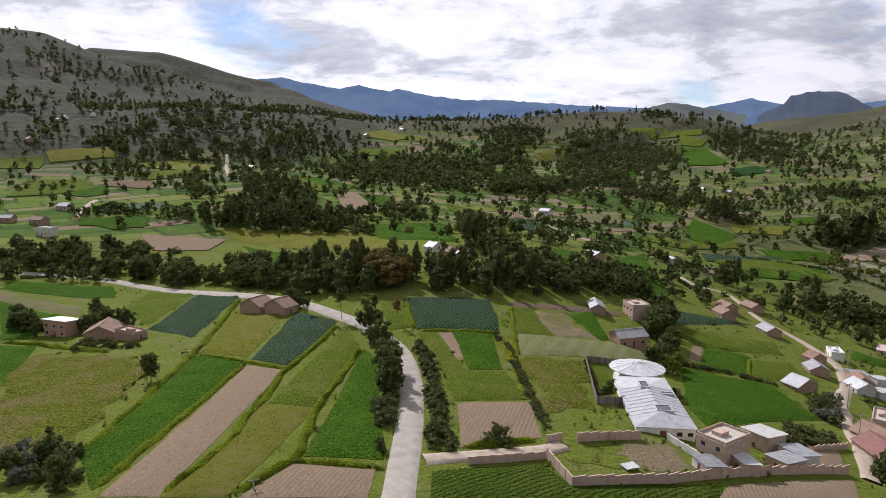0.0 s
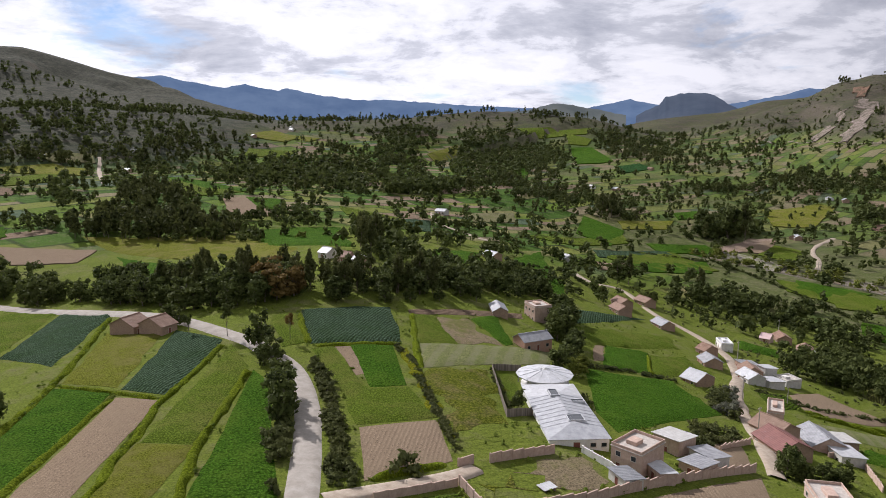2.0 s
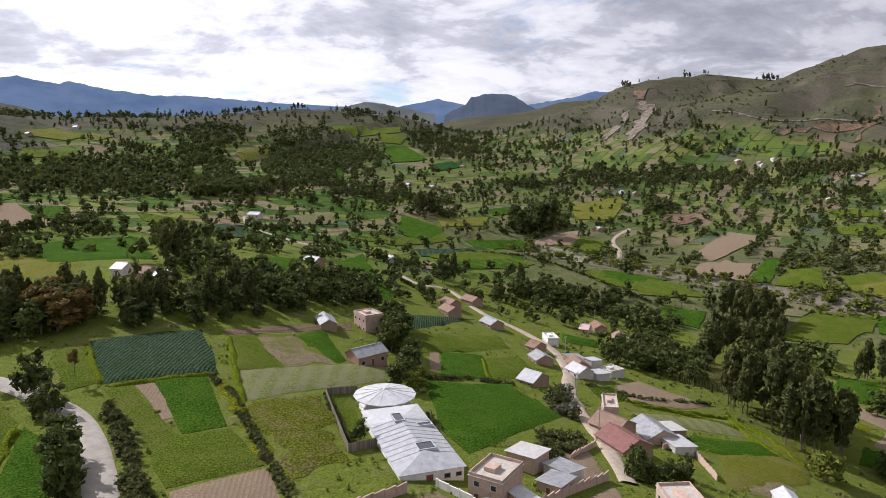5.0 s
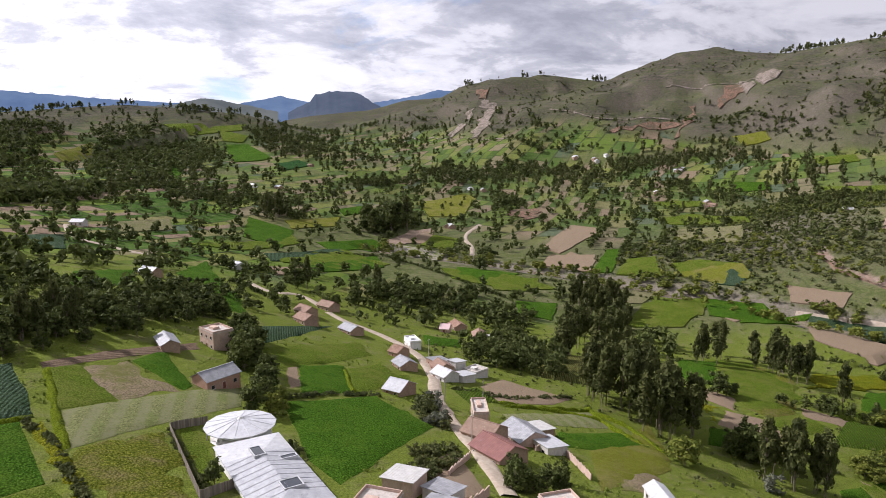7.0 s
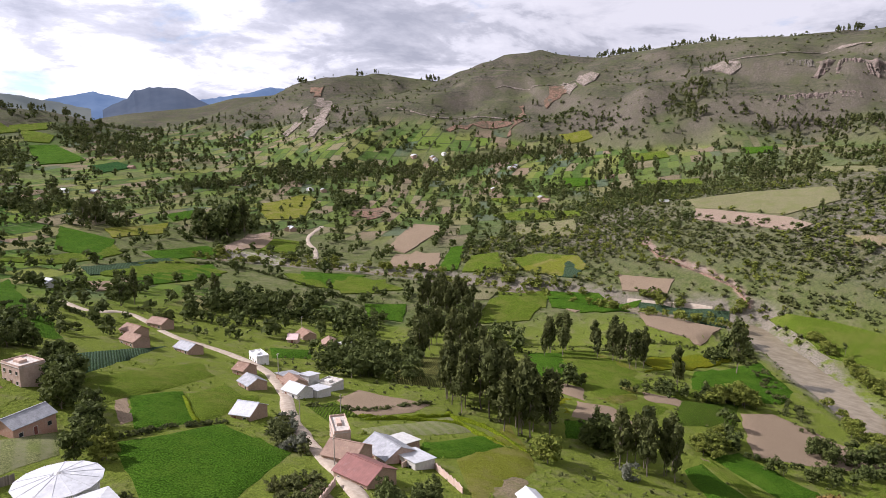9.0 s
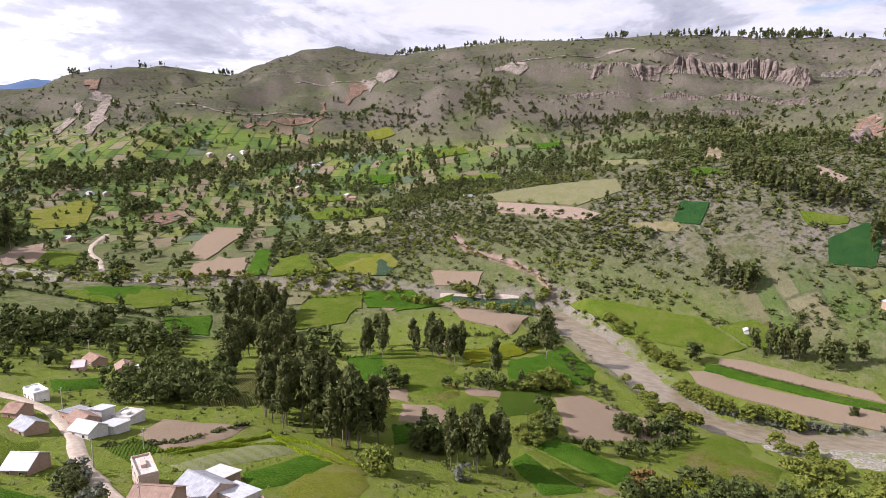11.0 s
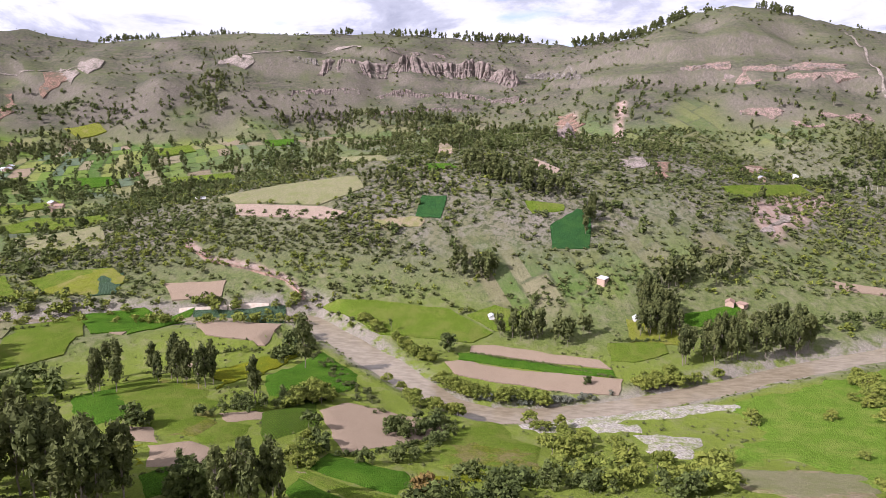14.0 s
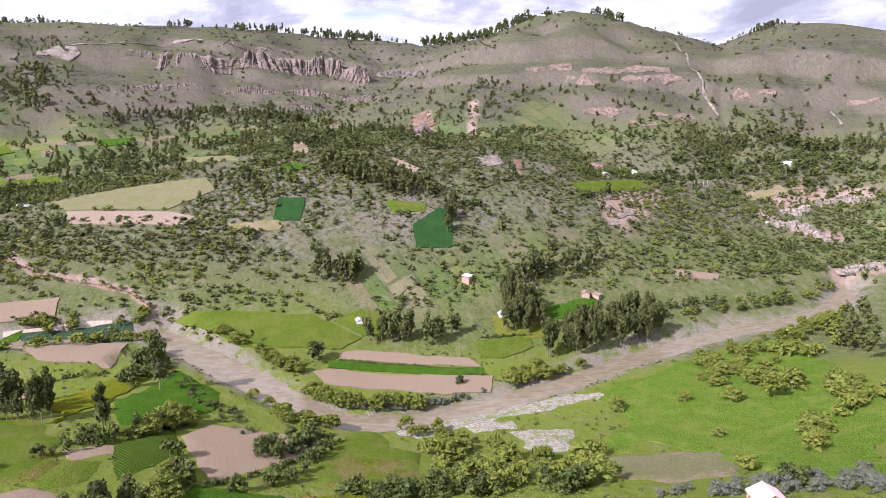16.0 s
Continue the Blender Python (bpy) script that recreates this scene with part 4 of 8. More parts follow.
field('green', (-98.1, 424.3), (-68.7, 448.4), (-61.3, 462.0), (-98.3, 529.2), (-129.1, 570.5))
field('green', (110.2, 411.9), (197.7, 465.5), (191.7, 441.9), (139.7, 407.4))
field('grass', (210.2, 506.8), (262.6, 519.6), (244.0, 489.7), (204.4, 482.1))
field('cabbage', (151.6, 402.7), (215.6, 430.3), (210.5, 412.5), (146.2, 379.2))
field('lush', (164.1, 383.8), (228.0, 406.4), (214.4, 375.4), (157.1, 352.6))
field('soil', (136.2, 360.5), (152.9, 364.3), (148.3, 345.8), (130.0, 335.9))
field('lush', (274.7, 544.6), (310.7, 561.6), (295.1, 532.3), (269.1, 524.2))
field('lush', (79.6, 315.2), (105.4, 358.8), (90.7, 290.5), (77.5, 286.8))
field('grass', (118.9, 932.6), (176.2, 1027.2), (167.2, 971.3), (126.9, 906.0))
field('lush', (349.1, 1021.7), (378.9, 1012.9), (364.1, 892.6), (303.8, 864.5))
field('green', (366.7, 1103.5), (391.1, 1048.0), (374.0, 1022.6), (350.3, 1038.7))
field('alfalfa', (345.3, 845.4), (383.5, 854.6), (383.0, 815.4), (335.3, 787.9))
field('green', (293.4, 1131.2), (416.5, 1119.5), (396.3, 1087.0), (302.0, 1094.8))
field('lush', (197.1, 799.7), (240.2, 889.1), (242.1, 856.8), (203.9, 751.6))
field('grass', (-104.5, 872.9), (-67.5, 947.6), (-22.0, 967.5), (-60.6, 850.7))
field('green', (-96.5, 805.0), (-44.0, 800.0), (-54.7, 767.3), (-97.1, 758.0))
field('grass', (370.5, 568.4), (437.7, 585.2), (442.0, 567.8), (366.2, 493.5), (340.7, 507.6))
field('pink', (249.8, 437.0), (295.2, 465.8), (318.5, 468.5), (296.6, 445.1), (255.0, 426.9))
field('lush', (633.1, 411.0), (646.8, 378.8), (618.9, 360.0), (599.0, 381.8))
field('green', (531.2, 426.0), (556.5, 378.6), (543.0, 367.6), (517.9, 392.6))
field('green', (473.0, 378.7), (506.0, 367.6), (506.4, 313.8), (472.2, 295.4), (457.2, 351.8))
field('green', (353.9, 278.2), (367.7, 266.9), (372.9, 242.4), (360.3, 250.9), (341.7, 262.5))
field('lush', (802.1, 284.1), (805.4, 251.3), (761.2, 239.8), (758.5, 264.5))
field('lush', (497.6, 84.4), (495.3, 67.0), (484.9, 61.4), (482.2, 81.4))
field('tan', (628.1, 81.9), (602.3, 68.9), (528.6, 65.1), (534.2, 76.4))
field('green', (435.8, 21.4), (434.2, -1.5), (428.1, -1.1), (423.4, 17.6))
field('grass', (807.8, 516.1), (825.9, 483.8), (815.7, 470.2), (796.3, 492.8))
field('green', (753.2, 392.8), (784.6, 362.7), (746.3, 340.2), (725.3, 365.9))
field('green', (634.5, 325.5), (643.4, 269.9), (609.6, 252.5), (609.7, 302.8))
field('pale', (653.8, 175.0), (597.0, 127.1), (528.0, 113.7), (585.0, 156.6))
field('tan', (420.0, 111.1), (420.0, 83.0), (411.2, 82.0), (411.7, 106.5))
field('tan', (534.9, -281.5), (536.7, -341.5), (530.5, -339.8), (527.1, -281.5))
field('green', (483.5, -111.8), (532.1, -185.9), (512.0, -185.5), (466.5, -113.5))
field('scar', (888.8, 1094.4), (880.5, 1068.9), (879.9, 1046.0), (742.0, 897.6), (678.4, 844.8), (655.1, 830.6), (657.7, 844.0), (711.6, 896.8), (802.1, 989.1), (856.1, 1060.4))
field('scar', (811.5, 1046.8), (821.2, 1041.5), (782.1, 1006.0), (702.1, 930.9), (684.0, 926.0), (676.2, 927.2), (724.5, 964.5))
field('rust', (915.8, 1150.1), (921.5, 1117.2), (891.5, 1092.1), (882.8, 1102.3))
field('rust', (739.9, 653.6), (762.9, 635.2), (800.6, 617.2), (810.4, 594.8), (802.0, 592.9), (777.4, 618.9), (739.4, 644.2))
field('rust', (874.7, 580.4), (889.4, 581.5), (921.4, 581.2), (925.6, 566.3), (902.4, 559.0), (891.0, 565.6), (877.4, 572.8))
field('scar', (951.5, 596.7), (920.5, 554.0), (894.8, 551.9), (902.6, 565.6))
field('rust', (863.1, 617.6), (869.0, 611.7), (847.1, 593.2), (813.9, 580.8), (783.7, 574.5), (783.4, 580.5), (831.5, 601.6))
field('scar', (967.6, 577.9), (964.2, 556.5), (944.0, 539.2), (919.2, 542.0))
field('scar', (948.1, 382.9), (988.6, 371.7), (973.5, 345.8), (964.1, 338.7), (954.5, 364.3))
field('rust', (413.4, 489.1), (440.3, 481.5), (425.4, 457.6), (402.5, 455.5))
field('rust', (753.4, -39.3), (741.5, -52.3), (661.2, -46.1), (571.4, -18.2))
field('scar', (509.7, -49.5), (523.9, -69.8), (501.3, -68.0), (491.6, -53.3))
field('rust', (513.6, -77.6), (518.7, -87.6), (485.4, -77.7), (482.6, -70.1))
field('scar', (430.3, -116.5), (459.5, -143.1), (461.4, -150.1), (433.5, -127.4))
field('rust', (555.1, -152.9), (577.0, -176.8), (542.6, -160.1), (532.8, -144.9))
field('strata', (764.3, -170.1), (763.9, -214.6), (744.4, -208.7), (755.4, -173.7))
field('strata', (742.9, -219.5), (725.4, -313.5), (716.7, -307.8), (734.3, -217.5))
field('strata', (736.6, -198.7), (715.3, -228.6), (709.0, -224.8), (733.6, -200.1))
field('strata', (708.9, -249.1), (703.2, -311.5), (698.9, -306.3), (705.8, -250.2))
field('strata', (663.6, -189.6), (654.5, -225.6), (652.2, -222.4), (659.6, -190.4))
field('strata', (645.4, -249.9), (650.1, -296.2), (644.0, -289.9), (639.9, -250.7))
field('strata', (661.3, -371.2), (657.3, -388.1), (654.7, -385.4), (659.6, -371.5))
field('strata', (638.1, -454.3), (621.6, -477.1), (618.4, -474.8), (635.1, -455.8))
field('strata', (643.9, -226.8), (631.7, -249.0), (627.5, -244.8), (638.9, -226.8))
field('strata', (670.5, -343.4), (661.0, -365.1), (660.4, -363.7), (668.5, -344.3))
track('path', (706.9, 1084.9), (681.7, 974.9), (652.1, 837.4), (650.6, 755.8))
track('path', (759.4, 786.0), (762.1, 748.1), (762.4, 699.9), (779.5, 666.5), (819.6, 607.4))
track('path', (894.2, 682.6), (914.7, 656.0), (919.2, 618.8), (949.1, 597.3), (938.1, 550.3))
track('path', (978.9, 368.4), (984.1, 332.7), (1002.4, 296.9), (1060.7, 261.1), (1051.7, 207.4))
track('path', (857.1, -378.5), (761.6, -347.6), (710.9, -334.7), (677.1, -322.7), (650.2, -319.8), (636.0, -322.0))
track('path', (632.6, -432.1), (616.6, -429.0), (609.0, -426.2))

field('soil', (60.7, 118.3), (76.5, 127.0), (67.5, 108.3), (58.4, 103.5), (61.8, 113.8))
field('grass', (112.0, 125.7), (151.8, 140.3), (137.2, 124.0), (125.4, 114.6), (90.8, 104.7))
field('tan', (112.0, 120.9), (119.8, 121.9), (107.3, 101.9), (96.4, 104.8))

field('lush', (185.8, 98.3), (198.1, 94.3), (191.0, 72.2), (183.2, 68.9), (175.4, 74.0), (183.1, 88.1))
field('tan', (183.1, 99.8), (183.6, 97.6), (169.2, 71.0), (162.5, 73.1))
field('lush', (168.9, 98.5), (179.0, 97.8), (162.5, 77.7), (150.3, 85.2))
field('green', (220.8, 62.4), (249.1, 48.4), (232.3, 41.8), (210.9, 42.0), (201.4, 57.7))
field('grass', (235.7, 169.2), (259.7, 168.9), (248.5, 148.8), (213.7, 130.9), (204.4, 142.0))
field('scrub', (195.9, 138.9), (211.4, 133.0), (208.2, 128.6), (196.9, 130.6))
field('green', (224.4, 63.5), (225.6, 40.5), (219.4, 33.5), (193.2, 38.2), (198.7, 64.3))
field('soil', (282.2, 173.2), (286.6, 163.9), (277.8, 158.8), (272.0, 167.3))
field('tan', (258.5, 163.5), (243.5, 146.3), (222.1, 142.7), (218.7, 146.9))
field('pale', (197.5, -16.0), (188.5, -46.5), (170.8, -38.7), (165.3, -19.0), (180.5, -10.6))
field('grass', (342.3, -19.7), (335.5, -43.2), (323.1, -40.5), (323.9, -17.7))

# ---- trees ----


def part(name, bm, material, parent=None, label="", smooth=False):
    me = bpy.data.meshes.new(name)
    bm.to_mesh(me)
    bm.free()
    me.materials.append(material)
    if smooth:
        me.shade_smooth()
    ob = new(name, me)
    if parent:
        ob.parent = parent
    return tagged(ob, label)


def data_part(name, verts, faces, material, parent=None, label=""):
    me = bpy.data.meshes.new(name)
    me.from_pydata(verts, [], faces)
    me.materials.append(material)
    ob = new(name, me)
    if parent:
        ob.parent = parent
    return tagged(ob, label)


def leaf_cards(centres, size, rng, droop=0.0, out=None):
    """Folded leaf sprays, two triangles each, lying roughly along the face of their bough."""
    n = len(centres)
    up = rng.normal(size=(n, 3)) * 0.5 if out is not None else rng.normal(size=(n, 3))
    if out is not None:
        up = up + out + [0, 0, 0.2]
    up /= np.maximum(np.linalg.norm(up, axis=1), 1e-6)[:, None]
    a = np.cross(up, rng.normal(size=(n, 3)))
    a[:, 2] -= droop
    a /= np.maximum(np.linalg.norm(a, axis=1), 1e-6)[:, None]
    b = np.cross(up, a)
    b /= np.maximum(np.linalg.norm(b, axis=1), 1e-6)[:, None]
    s = (size * rng.uniform(0.6, 1.35, n))[:, None]
    p = np.stack([centres - a * s, centres + b * s * 0.5 + up * s * 0.15, centres + a * s, centres - b * s * 0.5 + up * s * 0.15], 1)
    k = np.arange(n)[:, None] * 4
    faces = np.concatenate([k + [[0, 1, 2]], k + [[0, 2, 3]]])
    return p.reshape(-1, 3), faces


def bough_cores(mid, spread, tall, rng):
    """The dense heart of each bough: an uneven eight-sided lump."""
    n = len(mid)
    axes = np.array([(1, 0, 0), (0, 1, 0), (-1, 0, 0), (0, -1, 0), (0, 0, 1), (0, 0, -1)], float)
    turn = rng.uniform(0, 1.57, n)
    c, sn = np.cos(turn)[:, None], np.sin(turn)[:, None]
    v = np.repeat(axes[None], n, 0)
    v[:, :, 0], v[:, :, 1] = v[:, :, 0] * c - v[:, :, 1] * sn, v[:, :, 0] * sn + v[:, :, 1] * c
    v = v * rng.uniform(0.75, 1.25, (n, 6, 1)) * [spread, spread, tall] + mid[:, None]
    f = np.array([(0, 1, 4), (1, 2, 4), (2, 3, 4), (3, 0, 4), (1, 0, 5), (2, 1, 5), (3, 2, 5), (0, 3, 5)])
    return v.reshape(-1, 3), (f[None] + 6 * np.arange(n)[:, None, None]).reshape(-1, 3)


def crown_points(kind, n, rng):
    """Leaf places in a crown one unit high, gathered in boughs."""
    if kind == 'eucalyptus':
        boughs, low, wide = 17, 0.30, 0.155
        h = rng.uniform(low, 0.97, boughs)
        r = wide * np.sin(np.clip((h - low + 0.12) / (1.08 - low), 0, 1) * np.pi) ** 0.7 * rng.uniform(0.35, 1.15, boughs)
        spread, tall = 0.062, 0.085
    elif kind == 'willow':
        boughs, low, wide = 20, 0.30, 0.50
        h = rng.uniform(low, 0.9, boughs)
        r = wide * np.sqrt(np.clip(1 - ((h - 0.42) / 0.55) ** 2, 0.02, 1)) * rng.uniform(0.3, 1.1, boughs)
        spread, tall = 0.13, 0.085
    elif kind in ('shrub', 'grey', 'verge'):
        boughs, low, wide = 13, 0.12, 0.62
        h = rng.uniform(low, 0.8, boughs)
        r = wide * np.sqrt(np.clip(1 - h ** 2, 0.05, 1)) * rng.uniform(0.2, 1.1, boughs)
        spread, tall = 0.19, 0.14
    elif kind in ('thin', 'thinrust'):
        boughs, low, wide = 10, 0.62, 0.16
        h = rng.uniform(low, 0.95, boughs)
        r = wide * rng.uniform(0.2, 1.0, boughs)
        spread, tall = 0.07, 0.06
    else:
        boughs, low, wide = 26, 0.20, 0.33
        h = rng.uniform(low, 0.92, boughs)
        r = wide * np.sqrt(np.clip(1 - ((h - 0.45) / 0.58) ** 2, 0.02, 1)) * rng.uniform(0.3, 1.1, boughs)
        spread, tall = 0.105, 0.095
    ang = rng.uniform(0, 2 * np.pi, boughs)
    mid = np.stack([r * np.cos(ang), r * np.sin(ang), h], -1)
    which = rng.integers(0, boughs, n)
    d = rng.normal(size=(n, 3))
    d /= np.linalg.norm(d, axis=1)[:, None]
    d *= rng.uniform(0.55, 1.0, (n, 1))
    return mid[which] + d * [spread * 1.5, spread * 1.5, tall * 1.5], mid, d, spread, tall


def limb(bm, a, b, ra, rb, sides=5):
    a, b = Vector(a), Vector(b)
    q = (b - a).to_track_quat('Z', 'Y').to_matrix()
    lo, hi = [], []
    for i in range(sides):
        u = 2 * math.pi * i / sides
        o = q @ Vector((math.cos(u), math.sin(u), 0))
        lo.append(bm.verts.new(a + o * ra))
        hi.append(bm.verts.new(b + o * rb))
    for i in range(sides):
        j = (i + 1) % sides
        bm.faces.new((lo[i], lo[j], hi[j], hi[i]))


LOOK = {'thin': 'dark', 'thinrust': 'rust'}
TREE_SAY = {
    'eucalyptus': "tall slender dark olive eucalyptus tree", 'dark': "dark green broadleaf tree with uneven crown", 'willow': "yellow-green spreading riverside tree",
    'shrub': "low olive-green rounded bush", 'rust': "tree with rusty orange-brown foliage", 'grey': "grey-green dusty leafy bush",
    'thin': "thin bare-stemmed tree with small crown", 'thinrust': "thin bare-stemmed tree with rusty crown",
}
TREE_CAT = {'shrub': 'bush', 'grey': 'bush'}
CARDS = {'eucalyptus': (460, 0.044), 'dark': (450, 0.064), 'willow': (420, 0.086), 'shrub': (140, 0.115), 'grey': (300, 0.080), 'rust': (470, 0.057), 'thin': (240, 0.040), 'thinrust': (240, 0.040)}
tree_rng = np.random.default_rng(11)
MODELS, PIECES = {}, {}


def tree_model(kind, k):
    rng = np.random.default_rng(hash_of(kind) + 17 * k)
    n, size = CARDS[kind]
    pts, boughs, out, wide, tall = crown_points(kind, n, rng)
    v, f = leaf_cards(pts, size, rng, 0.25 if kind == 'eucalyptus' else 0.0, out)
    cv, cf = bough_cores(boughs, wide * 1.05, tall * 1.05, rng)
    v, f = np.concatenate([v, cv]), np.concatenate([f, cf + len(v)])
    base = new("bush" if kind in TREE_CAT else kind + "_tree" if kind not in LOOK else "slender_tree")
    tagged(base, TREE_SAY[kind], TREE_CAT.get(kind, 'tree'))
    bm = bmesh.new()
    top = 0.9 if kind in ('eucalyptus', 'thin', 'thinrust') else 0.6
    r0 = 0.012 if kind in ('eucalyptus', 'thin', 'thinrust') else 0.022
    bend = rng.normal(0, 0.015, (5, 2)).cumsum(0)
    spine = [Vector((0, 0, -0.06))] + [Vector((bend[i][0], bend[i][1], top * (i + 1) / 5)) for i in range(5)]
    for i in range(5):
        limb(bm, spine[i], spine[i + 1], r0 * (1.15 - 0.2 * i), r0 * (0.95 - 0.2 * i))
    for m in boughs:
        s = max(1, min(4, int(m[2] / top * 5 * 0.7)))
        limb(bm, spine[s], m, r0 * 0.42, r0 * 0.12, 3)
    wood = part("trunk" if kind not in TREE_CAT else "stems", bm, M_BARK, base)
    leaf = data_part("crown", v.tolist(), f.tolist(), LEAF[LOOK.get(kind, kind)], base)
    PIECES[base.name] = (wood.data, leaf.data)
    return base


def hash_of(word):
    return sum((i + 1) * ord(ch) for i, ch in enumerate(word))


def tree(kind, x, y, height, group=""):
    """One tree that can be told apart: a copy of one of five models of its kind, turned and sized for itself."""
    k = int(tree_rng.integers(0, 5))
    z = height_at(x, y)
    w = float(tree_rng.uniform(0.85, 1.2)) * (0.8 if kind == 'eucalyptus' else 1.0)
    m = pose(x, y, z, 0, 0, float(tree_rng.uniform(0, 360)))
    if (kind, k) not in MODELS:
        ob = MODELS[kind, k] = tree_model(kind, k)
    else:
        src = MODELS[kind, k]
        ob = new(src.name.split(".")[0])
        tagged(ob, TREE_SAY[kind], TREE_CAT.get(kind, 'tree'))
        for piece in PIECES[src.name]:
            new(piece.name, piece).parent = ob
    ob.matrix_basis = m
    ob.scale = (height * w, height * w, height)
    if group:
        tagged(ob, group=group)
    return ob


def scatter_points(n, corners, seed, clump=0.0):
    c = np.array(corners)
    rng = np.random.default_rng(seed)
    lo, hi = c.min(0), c.max(0)
    got = np.empty((0, 2))
    for _ in range(60):
        p = rng.uniform(lo, hi, (max(200, n * 2), 2))
        ok = inside(p[:, 0], p[:, 1], [tuple(q) for q in c])
        if clump:
            ok &= rough(p[:, 0], p[:, 1], clump, seed % 17) > rng.uniform(-0.7, 0.5, len(p))
        got = np.concatenate([got, p[ok]])
        if len(got) >= n:
            break
    return got[:n], rng


def woodland(name, kind, spots, heights, cards, rng, label, category):
    """Many distant trees in one mesh."""
    n = len(spots)
    z = ground(spots[:, 0], spots[:, 1])
    hearts = 2 if cards < 12 else 4 if cards < 30 else 6
    shapes = [crown_points(kind, cards, rng) for _ in range(min(n, 40))]
    wide, tall = shapes[0][3:]
    p = np.stack([q[0] for q in shapes])
    out = np.stack([q[2] for q in shapes])
    m = np.stack([q[1][:: max(1, len(q[1]) // hearts)][:hearts] for q in shapes])
    pick, turn = rng.integers(0, len(shapes), n), rng.uniform(0, 2 * np.pi, n)
    c, sn = np.cos(turn)[:, None], np.sin(turn)[:, None]

    def turned(q):
        return np.stack([q[..., 0] * c - q[..., 1] * sn, q[..., 0] * sn + q[..., 1] * c, q[..., 2]], -1)

    place = np.stack([spots[:, 0], spots[:, 1], z], -1)[:, None]
    tallness = heights[:, None, None] * [1, 1, 1]
    pts = (turned(p[pick]) * tallness + place).reshape(-1, 3)
    outs = turned(out[pick]).reshape(-1, 3)
    mids = (turned(m[pick]) * tallness + place).reshape(-1, 3)
    grow_ = np.repeat(heights, m.shape[1])[:, None, None] * (1.7 if cards < 12 else 1.25) * math.sqrt(13 / max(m.shape[1], 4)) ** 0.6
    wides, talls = wide * grow_, tall * grow_
    size = np.repeat(heights, cards) * CARDS[kind][1] * math.sqrt(CARDS[kind][0] / cards) * (0.5 if cards < 12 else 0.72)
    v, f = leaf_cards(pts, size, rng, 0.1, outs)
    cv, cf = bough_cores(mids * 0, 1.0, 1.0, rng)
    cv = (cv.reshape(-1, 6, 3) * np.concatenate([wides, wides, talls], 2) + mids[:, None]).reshape(-1, 3)
    v, f = np.concatenate([v, cv]), np.concatenate([f, cf + len(v)])
    ob = data_part(name, v.tolist(), f.tolist(), LEAF[LOOK.get(kind, kind)])
    if kind in ('eucalyptus', 'dark', 'rust'):
        ob2v, ob2f = [], []
        for (x, y), zz, h in zip(spots, z, heights):
            k = len(ob2v)
            r = 0.012 * h
            for u in range(3):
                ob2v.append((x + r * math.cos(2.1 * u), y + r * math.sin(2.1 * u), zz - 0.5))
            ob2v.append((x, y, zz + 0.8 * h))
            ob2f += [(k, k + 1, k + 3), (k + 1, k + 2, k + 3), (k + 2, k, k + 3)]
        me = bpy.data.meshes.new("trunks")
        me.from_pydata(ob2v, [], ob2f)
        me.materials.append(M_BARK)
        new("trunks", me).parent = ob
    return tagged(ob, label, category, kind="stuff")


count = {}


def grove(kind, n, low, high, far, *corners):
    """A stand of trees inside a plan outline, each a thing of its own unless it is far off or past 280 of its kind."""
    pts, rng = scatter_points(n, corners, 100 + int(abs(corners[0][0]) * 7 + n))
    h = rng.uniform(low, high, len(pts))
    d, _ = along(pts[:, 0], pts[:, 1], RIVER)
    ok = d > RIVER_HALF + 2.5
    for hx, hy, hr in HOMES:
        ok &= np.hypot(pts[:, 0] - hx, pts[:, 1] - hy) > hr * 0.62 + 0.6
    for line, w in WAYS:
        ok &= along(pts[:, 0], pts[:, 1], [(*q[:2], 0) for q in line])[0] > w * 0.75
    pts, h = pts[ok], h[ok]
    if not len(pts):
        return
    if far or count.get(kind, 0) + len(pts) > 290:
        c = np.hypot(*(pts.mean(0) - (15, 40)))
        woodland("woodland", kind, pts, h, 120 if c < 260 else 40 if c < 500 else 20, rng, "distant stand of " + TREE_SAY[kind].replace("tree", "trees").replace("bush", "bushes"), "woodland")
        return
    count[kind] = count.get(kind, 0) + len(pts)
    for (x, y), t in zip(pts, h):
        tree(kind, float(x), float(y), float(t), "stand of " + TREE_CAT.get(kind, 'tree') + ("es" if kind in TREE_CAT else "s"))




# ---- building materials ----


def plaster(name, a, b, dirt):
    m = Mat(name, 0.9, 0.15)
    c = m.mix(m.ramp(m.noise(0.8, 6, 0.7), (0.35, 0.0), (0.65, 1.0)), a, b)
    c = m.mix(m.ramp(m.noise(2.6, 5, 0.65, (1, 1, 0.4)), (0.52, 0.0), (0.72, 0.7)), c, dirt)
    return m.color(c).bump(m.noise(0.25, 4), 0.03).m


def bricky(name, a, b, joint):
    m = Mat(name, 0.92, 0.1)
    c = m.mix(m.ramp(m.noise(0.5, 6, 0.7), (0.3, 0.0), (0.7, 1.0)), a, b)
    c = m.mix(m.ramp(m.noise(0.16, 2, 0.5, (0.6, 0.6, 2.2)), (0.56, 0.0), (0.66, 0.6)), c, joint)
    c = m.mix(m.ramp(m.noise(3.0, 4, 0.6), (0.5, 0.0), (0.7, 0.5)), c, joint)
    return m.color(c).bump(m.noise(0.2, 4), 0.04).m


